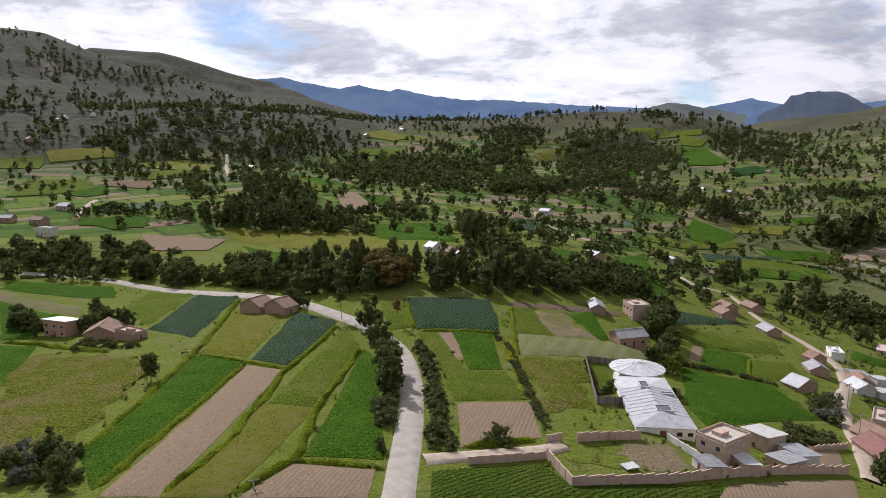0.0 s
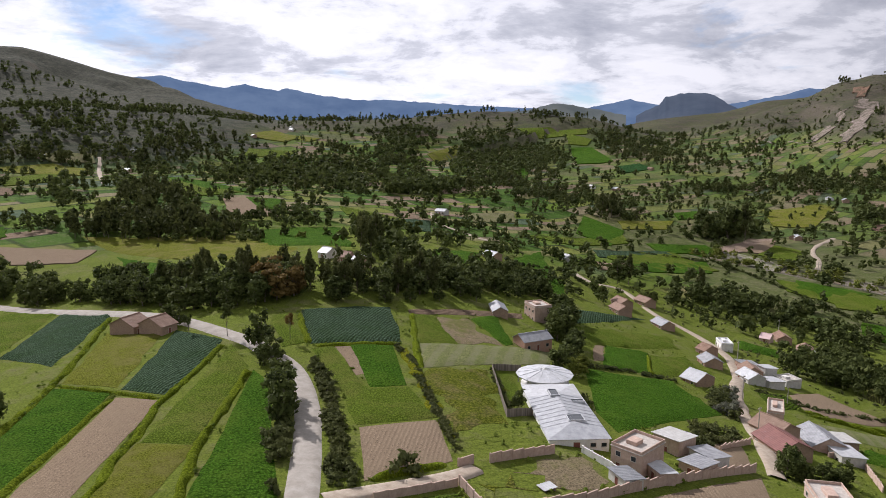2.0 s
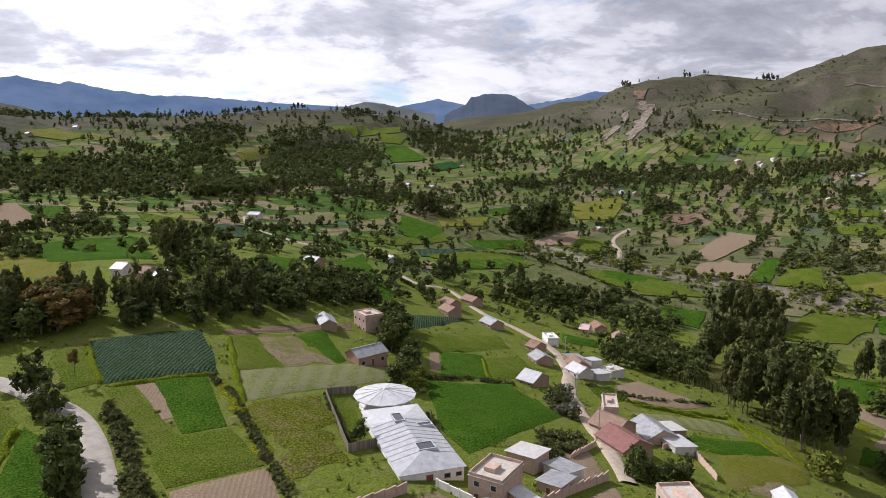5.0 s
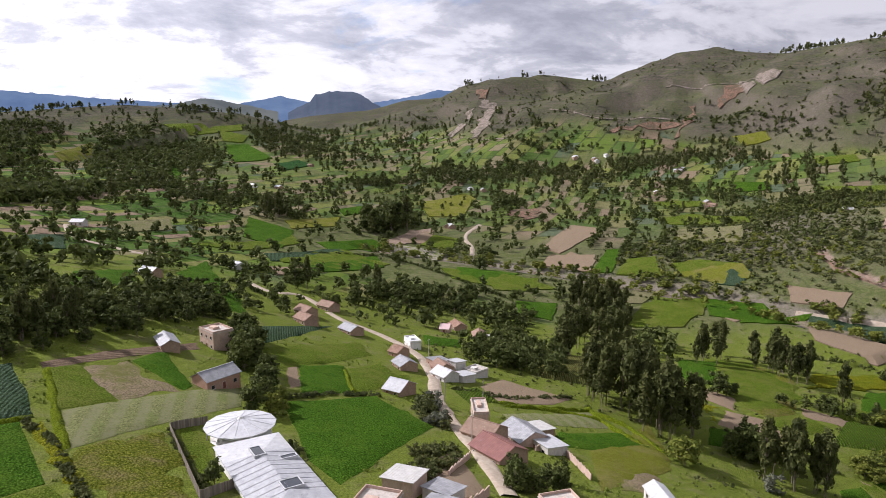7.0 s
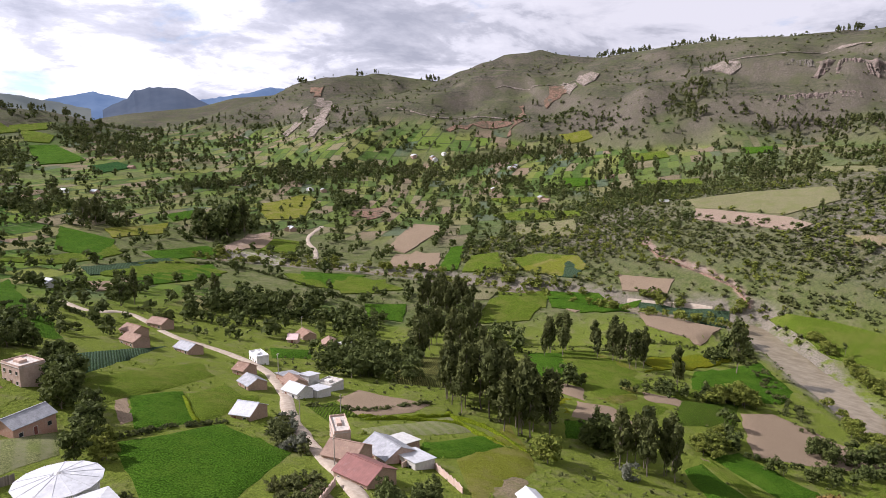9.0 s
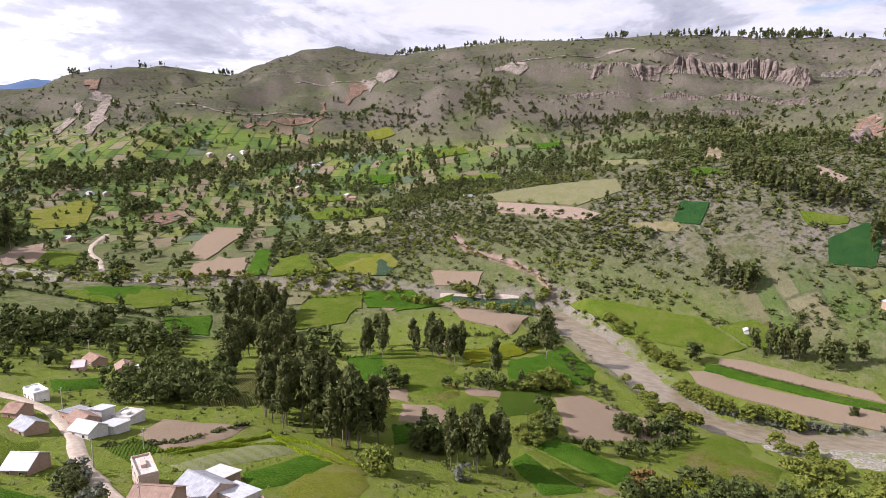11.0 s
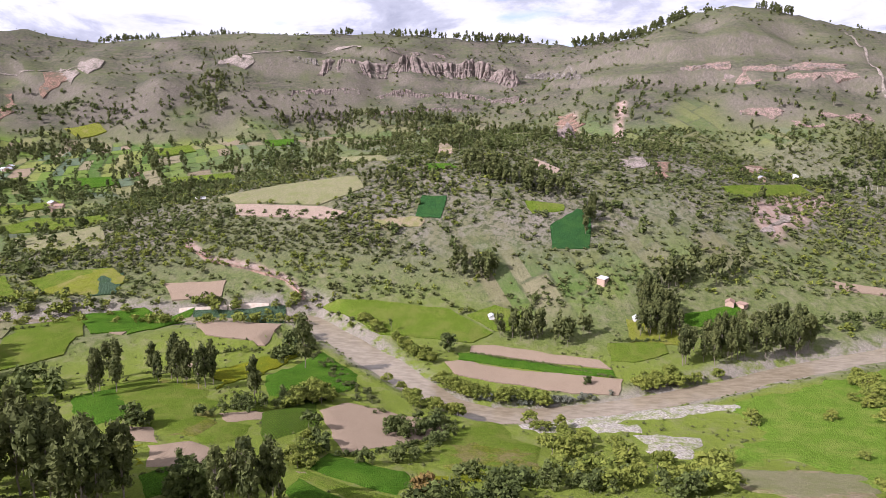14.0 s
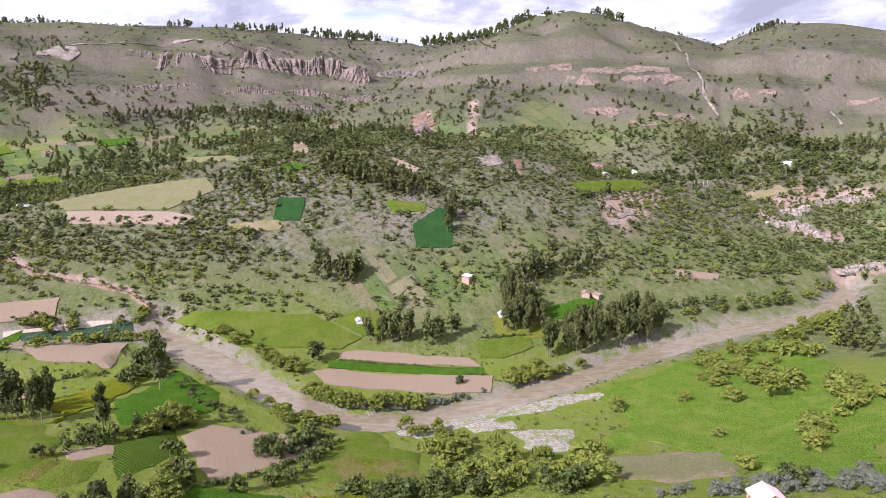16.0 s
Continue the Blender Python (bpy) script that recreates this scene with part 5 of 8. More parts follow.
def sheet(name, a, b, stain, metal=0.0, rough_=0.55):
    m = Mat(name, rough_, 0.35)
    m.b.inputs["Metallic"].default_value = metal
    c = m.mix(m.ramp(m.noise(1.6, 5, 0.65), (0.35, 0.0), (0.65, 1.0)), a, b)
    c = m.mix(m.ramp(m.noise(0.9, 6, 0.7, (1, 1, 1)), (0.56, 0.0), (0.72, 0.8)), c, stain)
    c = m.mix(m.math('MULTIPLY', m.random(), 0.25), c, stain)
    return m.color(c).m


WALL = {
    'pink': plaster("pink_plaster", (0.42, 0.30, 0.24), (0.52, 0.39, 0.315), (0.30, 0.22, 0.17)),
    'adobe': bricky("adobe", (0.30, 0.20, 0.14), (0.42, 0.30, 0.22), (0.22, 0.16, 0.12)),
    'brick': bricky("red_brick", (0.36, 0.20, 0.14), (0.46, 0.28, 0.20), (0.42, 0.36, 0.30)),
    'concrete': plaster("grey_render", (0.50, 0.48, 0.44), (0.62, 0.60, 0.56), (0.36, 0.34, 0.30)),
    'white': plaster("whitewash", (0.68, 0.67, 0.63), (0.78, 0.77, 0.73), (0.45, 0.42, 0.36)),
}
ROOF = {
    'white': sheet("white_sheet", (0.42, 0.43, 0.44), (0.56, 0.57, 0.58), (0.26, 0.25, 0.235)),
    'pale': sheet("pale_sheet", (0.42, 0.41, 0.38), (0.54, 0.53, 0.50), (0.30, 0.29, 0.27)),
    'zinc': sheet("zinc_sheet", (0.30, 0.31, 0.32), (0.42, 0.43, 0.44), (0.20, 0.20, 0.205)),
    'grey': sheet("grey_sheet", (0.21, 0.215, 0.225), (0.34, 0.345, 0.355), (0.15, 0.145, 0.14)),
    'dark': sheet("dark_panels", (0.10, 0.11, 0.12), (0.22, 0.23, 0.24), (0.35, 0.35, 0.35), 0.0, 0.3),
    'tile': sheet("clay_tiles", (0.17, 0.092, 0.062), (0.26, 0.160, 0.112), (0.34, 0.28, 0.22), 0.0, 0.9),
    'redroof': sheet("red_sheet", (0.16, 0.060, 0.050), (0.22, 0.088, 0.072), (0.26, 0.17, 0.15), 0.0, 0.7),
    'pinkroof': sheet("pink_sheet", (0.60, 0.40, 0.38), (0.68, 0.50, 0.47), (0.5, 0.42, 0.40)),
    'concrete': plaster("roof_screed", (0.36, 0.325, 0.285), (0.50, 0.46, 0.41), (0.24, 0.21, 0.18)),
}
_m = Mat("window_glass", 0.12, 0.6)
M_GLASS = _m.color((0.03, 0.035, 0.04)).m
_m = Mat("painted_wood", 0.6, 0.3)
M_FRAME = _m.color(_m.mix(_m.random(), (0.55, 0.52, 0.46), (0.35, 0.28, 0.22))).m
_m = Mat("red_door", 0.6, 0.3)
M_DOOR = _m.color(_m.mix(_m.noise(0.3, 4, 0.6, (1, 1, 0.2)), (0.16, 0.05, 0.035), (0.22, 0.08, 0.06))).m
_m = Mat("weathered_timber", 0.9, 0.1)
M_TIMBER = _m.color(_m.mix(_m.random(), (0.13, 0.11, 0.09), (0.26, 0.22, 0.18))).m
_m = Mat("pole_wood", 0.9, 0.1)
M_POLE = _m.color(_m.mix(_m.noise(0.6, 4), (0.30, 0.27, 0.23), (0.42, 0.39, 0.34))).m

# ---- buildings ----
UNIT = 1.4  # metres to one unit of the plan; all of it is enlarged to metres at the end


def box(bm, x0, x1, y0, y1, z0, z1, bevel=0.0):
    vs = [bm.verts.new(p) for p in ((x0, y0, z0), (x1, y0, z0), (x1, y1, z0), (x0, y1, z0), (x0, y0, z1), (x1, y0, z1), (x1, y1, z1), (x0, y1, z1))]
    fs = [bm.faces.new([vs[i] for i in f]) for f in ((3, 2, 1, 0), (4, 5, 6, 7), (0, 1, 5, 4), (1, 2, 6, 5), (2, 3, 7, 6), (3, 0, 4, 7))]
    if bevel:
        es = {e for f in fs for e in f.edges}
        bmesh.ops.bevel(bm, geom=list(es), offset=bevel, segments=1, affect='EDGES')


def roof_plane(bm, x0, x1, ya, za, yb, zb, thick, ribs):
    """A sheet from (ya, za) up to (yb, zb), ribbed across its width."""
    n = max(2, int((x1 - x0) / 0.22)) if ribs else max(2, int((x1 - x0) / 0.9))
    rows = []
    for i in range(n + 1):
        x = x0 + (x1 - x0) * i / n
        lift = (0.035 if i % 2 else 0.0) if ribs else 0.0
        rows.append([bm.verts.new((x, ya, za + lift)), bm.verts.new((x, yb, zb + lift)), bm.verts.new((x, ya, za - thick)), bm.verts.new((x, yb, zb - thick))])
    for a, b in zip(rows, rows[1:]):
        bm.faces.new((a[0], b[0], b[1], a[1]))
        bm.faces.new((a[3], b[3], b[2], a[2]))
        bm.faces.new((a[2], b[2], b[0], a[0]))
        bm.faces.new((a[1], b[1], b[3], a[3]))
    for r, flip in ((rows[0], 1), (rows[-1], 0)):
        bm.faces.new((r[0], r[1], r[3], r[2]) if flip else (r[0], r[2], r[3], r[1]))


def opening(kind, base, cx, cz, w, h, side, depth, wall_d):
    """A window or door set on the front (side -1) or back (+1) wall."""
    y = side * wall_d / 2
    o = new(kind)
    o.parent = base
    bm = bmesh.new()
    f = 0.07
    for x0, x1, z0, z1 in ((cx - w / 2 - f, cx - w / 2, cz, cz + h), (cx + w / 2, cx + w / 2 + f, cz, cz + h), (cx - w / 2 - f, cx + w / 2 + f, cz + h, cz + h + f)):
        box(bm, x0, x1, min(y, y + side * depth), max(y, y + side * depth), z0, z1)
    part("frame", bm, M_FRAME, o)
    bm = bmesh.new()
    box(bm, cx - w / 2, cx + w / 2, min(y - side * 0.05, y + side * 0.012), max(y - side * 0.05, y + side * 0.012), cz, cz + h)
    part("pane" if kind == "window" else "door_leaf", bm, M_GLASS if kind == "window" else M_DOOR, o)
    if kind == "window":
        bm = bmesh.new()
        box(bm, cx - w / 2 - 0.1, cx + w / 2 + 0.1, min(y, y + side * 0.12), max(y, y + side * 0.12), cz - 0.08, cz)
        part("sill", bm, M_FRAME, o)
    return o


def level(x, y, w, d, yaw):
    c, s = math.cos(radians(yaw)), math.sin(radians(yaw))
    px = np.array([x + u * w / 2 * c - v * d / 2 * s for u in (-1, 1) for v in (-1, 1)])
    py = np.array([y + u * w / 2 * s + v * d / 2 * c for u in (-1, 1) for v in (-1, 1)])
    z = [height_at(float(u), float(v)) for u, v in zip(px, py)]
    return min(z), sum(z) / 4


HOMES = []


def house(x, y, yaw, w, d, h, roof, roof_mat, wall, near, label):
    """A house of w by d with walls to height h: base wall, roof, door and windows on both long sides."""
    HOMES.append((x, y, max(w, d)))
    low, mid = level(x, y, w, d, yaw)
    base = new("house" if h > 1.75 else "shed")
    base.matrix_basis = pose(x, y, mid, 0, 0, yaw)
    tagged(base, label, "house" if h > 1.75 else "shed")
    drop_ = mid - low + 0.6
    ribs = near and roof_mat != 'concrete'
    over = 0.28
    bm = bmesh.new()
    box(bm, -w / 2, w / 2, -d / 2, d / 2, -drop_, h)
    if roof == 'gable':
        rise = min(0.26 * d, 1.7)
        for sx in (-1, 1):
            a, b, c = (bm.verts.new((sx * w / 2, -d / 2, h)), bm.verts.new((sx * w / 2, d / 2, h)), bm.verts.new((sx * w / 2, 0, h + rise * 0.97)))
            bm.faces.new((a, b, c) if sx > 0 else (b, a, c))
        part("wall", bm, WALL[wall], base)
        for sy in (-1, 1):
            bm = bmesh.new()
            eave = h - rise * over / (d / 2) + 0.04
            roof_plane(bm, -w / 2 - over, w / 2 + over, sy * (d / 2 + over), eave, sy * 0.0, h + rise + 0.04, 0.07, ribs)
            bmesh.ops.recalc_face_normals(bm, faces=bm.faces[:])
            part("roof_slope", bm, ROOF[roof_mat], base)
        bm = bmesh.new()
        box(bm, -w / 2 - over, w / 2 + over, -0.14, 0.14, h + rise + 0.02, h + rise + 0.12)
        part("ridge_cap", bm, ROOF[roof_mat], base)
    elif roof == 'shed':
        rise = 0.12 * d
        for sx in (-1, 1):
            a, b, c = (bm.verts.new((sx * w / 2, -d / 2, h)), bm.verts.new((sx * w / 2, d / 2, h)), bm.verts.new((sx * w / 2, d / 2, h + rise)))
            bm.faces.new((a, b, c) if sx > 0 else (b, a, c))
        bm.faces.new([bm.verts.new(p) for p in ((w / 2, d / 2, h), (-w / 2, d / 2, h), (-w / 2, d / 2, h + rise), (w / 2, d / 2, h + rise))])
        part("wall", bm, WALL[wall], base)
        bm = bmesh.new()
        k = rise / d * over
        roof_plane(bm, -w / 2 - over, w / 2 + over, -d / 2 - over, h - k + 0.05, d / 2 + over, h + rise + k + 0.05, 0.07, ribs)
        bmesh.ops.recalc_face_normals(bm, faces=bm.faces[:])
        part("roof", bm, ROOF[roof_mat], base)
    else:
        part("wall", bm, WALL[wall], base)
        bm = bmesh.new()
        box(bm, -w / 2 - 0.12, w / 2 + 0.12, -d / 2 - 0.12, d / 2 + 0.12, h, h + 0.12)
        part("roof", bm, ROOF[roof_mat], base)
        for x0, x1, y0, y1 in ((-w / 2, w / 2, -d / 2, -d / 2 + 0.12), (-w / 2, w / 2, d / 2 - 0.12, d / 2), (-w / 2, -w / 2 + 0.12, -d / 2 + 0.12, d / 2 - 0.12), (w / 2 - 0.12, w / 2, -d / 2 + 0.12, d / 2 - 0.12)):
            bm = bmesh.new()
            box(bm, x0, x1, y0, y1, h + 0.12, h + 0.55)
            part("parapet", bm, WALL[wall], base)
        bm = bmesh.new()
        box(bm, -w * 0.1, w * 0.25, -d * 0.1, d * 0.2, h + 0.12, h + 0.75, 0.05)
        part("roof_hut", bm, WALL[wall], base)
    storeys = 2 if h > 3.4 else 1
    for s in (-1, 1):
        n = max(1, int(w / 2.4))
        for f in range(storeys):
            for i in range(n):
                cx = -w / 2 + w * (i + 0.5) / n
                if f == 0 and i == n // 2:
                    opening("door", base, cx, 0.0, 0.68, 1.42, s, 0.05, d)
                elif h > 1.6 and near or (i % 2 == 0 and h > 1.6):
                    opening("window", base, cx, 0.62 + f * h / 2, 0.75, 0.72, s, 0.05, d)
    return base


def school():
    """The long hall with a hipped grey roof, light wells and an inner court."""
    x, y, yaw, w, d, h = 37.2, 117.3, -5, 9.4, 23.4, 2.05
    HOMES.append((x, y, 16))
    low, mid = level(x, y, w, d, yaw)
    base = tagged(new("school_building"), "long white hall with patched grey sheet roof and dark light wells", "building")
    base.matrix_basis = pose(x, y, mid + 0.1, 0, 0, yaw)
    bm = bmesh.new()
    box(bm, -w / 2, w / 2, -d / 2, d / 2, low - mid - 0.6, h)
    part("wall", bm, WALL['white'], base)
    rise = 1.15
    o = 0.3

    def slab(name, pts, mat, t=0.07):
        bm = bmesh.new()
        up = [bm.verts.new(p) for p in pts]
        dn = [bm.verts.new((p[0], p[1], p[2] - t)) for p in pts]
        bm.faces.new(up)
        bm.faces.new(dn[::-1])
        for i in range(len(pts)):
            j = (i + 1) % len(pts)
            bm.faces.new((up[i], dn[i], dn[j], up[j]))
        bmesh.ops.recalc_face_normals(bm, faces=bm.faces[:])
        return part(name, bm, mat, base)

    a, b, f, k = -w / 2 - o, w / 2 + o, -d / 2 - o, d / 2 + o
    r0, r1, z0, z1 = -d / 2 + 4.2, d / 2 - 7.2, h + 0.02, h + rise
    slab("roof_slope", [(a, f, z0), (0, r0, z1), (0, r1, z1), (a, k - 6.0, z0)], ROOF['zinc'])
    slab("roof_slope", [(b, f, z0), (b, k - 6.0, z0), (0, r1, z1), (0, r0, z1)], ROOF['zinc'])
    slab("roof_slope", [(a, f, z0), (b, f, z0), (0, r0, z1)], ROOF['zinc'])
    slab("porch_roof", [(a, k - 6.0, z0), (0, r1, z1), (b, k - 6.0, z0), (b, k, z0 + 0.1), (a, k, z0 + 0.1)], ROOF['white'])
    # seams
    for i in range(9):
        yy = r0 + (r1 - r0) * i / 8
        for s in (-1, 1):
            bm = bmesh.new()
            limb(bm, (0, yy, z1 + 0.02), (s * (w / 2 + o), yy, z0 + 0.02), 0.03, 0.03, 4)
            part("roof_seam", bm, ROOF['zinc'], base)
    for cx, cy, ww, dd in ((0.7, -6.2, 2.4, 2.2), (-0.4, 5.0, 1.4, 2.8), (2.9, 2.4, 2.8, 0.9)):
        bm = bmesh.new()
        zz = z1 - abs(cx) / (w / 2 + o) * rise
        box(bm, cx - ww / 2, cx + ww / 2, cy - dd / 2, cy + dd / 2, zz - 0.55, zz + 0.16)
        well = part("light_well", bm, M_GLASS, base)
        bm = bmesh.new()
        for q in ((cx - ww / 2 - 0.14, cx + ww / 2 + 0.14, cy - dd / 2 - 0.14, cy - dd / 2), (cx - ww / 2 - 0.14, cx + ww / 2 + 0.14, cy + dd / 2, cy + dd / 2 + 0.14), (cx - ww / 2 - 0.14, cx - ww / 2, cy - dd / 2, cy + dd / 2), (cx + ww / 2, cx + ww / 2 + 0.14, cy - dd / 2, cy + dd / 2)):
            box(bm, *q, zz - 0.5, zz + 0.24)
        part("kerb", bm, ROOF['white'], well)
    opening("door", base, -0.4, 0.0, 0.95, 1.45, -1, 0.06, d)
    for i in range(2):
        opening("window", base, 2.2 + 1.7 * i, 0.7, 0.8, 0.6, -1, 0.05, d)


def round_roof():
    """The round meeting hall: a low many-sided roof of white sheets on posts."""
    x, y, rad, h = 40.0, 136.6, 5.7, 3.0
    HOMES.append((x, y, 13))
    z = height_at(x, y)
    base = tagged(new("round_pavilion"), "round open pavilion with shallow white many-sided roof", "pavilion")
    base.matrix_basis = pose(x, y, z, 0, 0, 9)
    n = 14
    for i in range(n):
        a0, a1 = 2 * math.pi * i / n, 2 * math.pi * (i + 1) / n
        bm = bmesh.new()
        p = [(0.5 * math.cos(a0), 0.5 * math.sin(a0), h + 0.95), (rad * math.cos(a0), rad * math.sin(a0), h), (rad * math.cos(a1), rad * math.sin(a1), h), (0.5 * math.cos(a1), 0.5 * math.sin(a1), h + 0.95)]
        up, dn = [bm.verts.new(q) for q in p], [bm.verts.new((q[0], q[1], q[2] - 0.12)) for q in p]
        bm.faces.new(up)
        bm.faces.new(dn[::-1])
        for k in range(4):
            bm.faces.new((up[k], dn[k], dn[(k + 1) % 4], up[(k + 1) % 4]))
        bmesh.ops.recalc_face_normals(bm, faces=bm.faces[:])
        part("roof_panel", bm, ROOF['white'], base)
        bm = bmesh.new()
        limb(bm, (0.5 * math.cos(a0), 0.5 * math.sin(a0), h + 0.98), (rad * math.cos(a0), rad * math.sin(a0), h + 0.03), 0.03, 0.03, 5)
        part("rib", bm, ROOF['white'], base)
        if i % 2 == 0:
            bm = bmesh.new()
            limb(bm, (0.9 * rad * math.cos(a0), 0.9 * rad * math.sin(a0), -1.0), (0.9 * rad * math.cos(a0), 0.9 * rad * math.sin(a0), h), 0.12, 0.12, 8)
            part("post", bm, WALL['concrete'], base)
    bm = bmesh.new()
    bmesh.ops.create_cone(bm, cap_ends=True, segments=14, radius1=0.55, radius2=0.1, depth=0.3, matrix=Matrix.Translation((0, 0, h + 1.05)))
    part("cap", bm, ROOF['pale'], base)
    bm = bmesh.new()
    bmesh.ops.create_cone(bm, cap_ends=True, segments=14, radius1=4.8, radius2=4.8, depth=1.6, matrix=Matrix.Translation((0, 0, 0.2)))
    part("inner_wall", bm, WALL['white'], base)


def yard_wall(kind, h, *line):
    """A yard wall in bays between piers, stepping with the ground; or a close fence of upright boards."""
    base = new("yard_wall" if kind != 'timber' else "board_fence")
    tagged(base, {'pink': "pinkish adobe brick yard wall in bays", 'white': "low whitewashed yard wall", 'timber': "close-boarded weathered timber fence"}[kind], "wall" if kind != 'timber' else "fence")
    base.matrix_basis = pose(*line[0], float(ground(np.array([line[0][0]]), np.array([line[0][1]]))[0]))
    org = base.matrix_basis.translation
    for (ax, ay), (bx, by) in zip(line, line[1:]):
        length = math.hypot(bx - ax, by - ay)
        ang = math.degrees(math.atan2(by - ay, bx - ax))
        bay = 2.1 if kind != 'timber' else 0.22
        n = max(1, round(length / bay))
        for i in range(n):
            s0, s1 = length * i / n, length * (i + 1) / n
            mx, my = ax + (bx - ax) * (i + 0.5) / n, ay + (by - ay) * (i + 0.5) / n
            z = height_at(mx, my)
            hh = h * random.uniform(0.94, 1.05)
            bm = bmesh.new()
            half = (s1 - s0) / 2
            if kind == 'timber':
                box(bm, -half * 0.9, half * 0.9, -0.02, 0.02, -0.4, hh)
                ob = part("board", bm, M_TIMBER, base)
            else:
                box(bm, -half - 0.005, half + 0.005, -0.09, 0.09, -0.7, hh)
                ob = part("bay", bm, WALL[kind], base)
            ob.matrix_basis = Matrix.Translation(-org) @ pose(mx, my, z, 0, 0, ang)
            if kind != 'timber':
                bm = bmesh.new()
                box(bm, -0.13, 0.13, -0.13, 0.13, -0.7, hh + 0.10, 0.015)
                ob = part("pier", bm, WALL[kind], base)
                ob.matrix_basis = Matrix.Translation(-org) @ pose(ax + (bx - ax) * i / n, ay + (by - ay) * i / n, z, 0, 0, ang)


def power_pole(x, y, h):
    z = height_at(x, y)
    base = tagged(new("utility_pole"), "pale wooden utility pole with crossarm", "utility pole", "poles along the lanes")
    base.matrix_basis = pose(x, y, z, 0, 0, 25)
    bm = bmesh.new()
    limb(bm, (0, 0, -0.5), (0, 0, h), 0.13, 0.08, 8)
    part("pole", bm, M_POLE, base)
    bm = bmesh.new()
    box(bm, -0.7, 0.7, -0.06, 0.06, h - 0.5, h - 0.38)
    part("crossarm", bm, M_TIMBER, base)
    for s in (-0.6, 0.0, 0.6):
        bm = bmesh.new()
        limb(bm, (s, 0, h - 0.38), (s, 0, h - 0.2), 0.04, 0.03, 6)
        part("insulator", bm, WALL['white'], base)


def hedge(kind, height, *line):
    """A ragged strip of bushes or rank grass along a field edge."""
    p = np.array(line)
    rng = np.random.default_rng(int(abs(p[0, 0]) * 13 + 3))
    spots = []
    for a, b in zip(p, p[1:]):
        n = max(3, int(np.hypot(*(b - a)) / (height * 0.42)))
        s = rng.uniform(0, 1, n)[:, None]
        spots.append(a + s * (b - a) + rng.normal(0, 0.22 * height + 0.08, (n, 2)))
    spots = np.concatenate(spots)
    kk = 'shrub' if kind == 'verge' else kind
    far = np.hypot(*(p.mean(0) - (15, 40)))
    h = height * rng.uniform(0.55, 1.35, len(spots))
    if kind == 'verge':
        grass_bank(p, height)
        keep = rough(spots[:, 0], spots[:, 1], 9, 77) > 0.05
        if keep.sum() < 4:
            return
        ob = woodland("bank_weeds", kk, spots[keep], h[keep] * 0.75, 16, rng, "rank green weeds on a grassy field bank", "weeds")
        ob.data.materials[0] = LEAF['verge']
    else:
        woodland("hedge", kk, spots, h, 46 if far < 140 else 26, rng, "ragged green hedge along a field edge", "hedge")


def grass_bank(p, height):
    """A low uneven bank of earth grown over with grass."""
    seg = np.hypot(*np.diff(p, axis=0).T)
    s = np.concatenate([[0], np.cumsum(seg)])
    t = np.arange(0, s[-1], 0.7)
    q = np.stack([np.interp(t, s, p[:, 0]), np.interp(t, s, p[:, 1])], -1)
    tan = np.gradient(q, axis=0)
    tan /= np.maximum(np.hypot(*tan.T), 1e-6)[:, None]
    nrm = np.stack([-tan[:, 1], tan[:, 0]], -1)
    q = q + nrm * (0.35 * rough(q[:, 0], q[:, 1], 6, 78))[:, None]
    ends = np.clip(np.minimum(t, s[-1] - t) / 2.5, 0, 1)
    rows = []
    for u, lift in ((-1.0, -0.5), (-0.72, 0.25), (-0.3, 0.85), (0.1, 1.0), (0.55, 0.6), (1.0, -0.5)):
        w = (0.55 + 0.45 * height) * u * (1 + 0.45 * rough(q[:, 0] + 3 * u, q[:, 1], 2.2, 79))
        r = q + nrm * w[:, None]
        z = ground(r[:, 0], r[:, 1]) + 0.15 - 0.6 * (1 - ends) + lift * height * np.where(lift > 0, ends, 1) * (0.75 + 0.5 * rough(r[:, 0], r[:, 1], 1.6, 80))
        rows.append(np.stack([r[:, 0], r[:, 1], z], -1))
    v = np.stack(rows, 1)
    n, k = v.shape[:2]
    faces = [(i * k + j, i * k + j + 1, (i + 1) * k + j + 1, (i + 1) * k + j) for i in range(n - 1) for j in range(k - 1)]
    tagged(new("grass_bank", grid_mesh("grass_bank", v.reshape(-1, 3).tolist(), faces, BANK)), "bright yellow-green grassy bank dividing two fields", "bank", kind="structure")


# ---- crags and far ranges ----
CRAG = {}
for _n, _a, _b in (('red', (0.095, 0.072, 0.062), (0.235, 0.184, 0.158)), ('grey', (0.088, 0.078, 0.066), (0.205, 0.178, 0.150)), ('pale', (0.19, 0.155, 0.125), (0.33, 0.282, 0.240)), ('redpale', (0.27, 0.15, 0.10), (0.40, 0.28, 0.21))):
    _m = Mat(_n + "_rock", 0.95, 0.1)
    _c = _m.mix(_m.ramp(_m.noise(2.2, 6, 0.7, (1, 1, 0.35)), (0.3, 0.0), (0.7, 1.0)), _a, _b)
    _c = _m.mix(_m.ramp(_m.noise(9, 5, 0.7, (1, 1, 2.2)), (0.46, 0.0), (0.62, 0.8)), _c, (0.085, 0.080, 0.055))
    CRAG[_n] = _m.color(_c).bump(_m.noise(1.2, 5, 0.7, (1, 1, 0.4)), 0.6).m


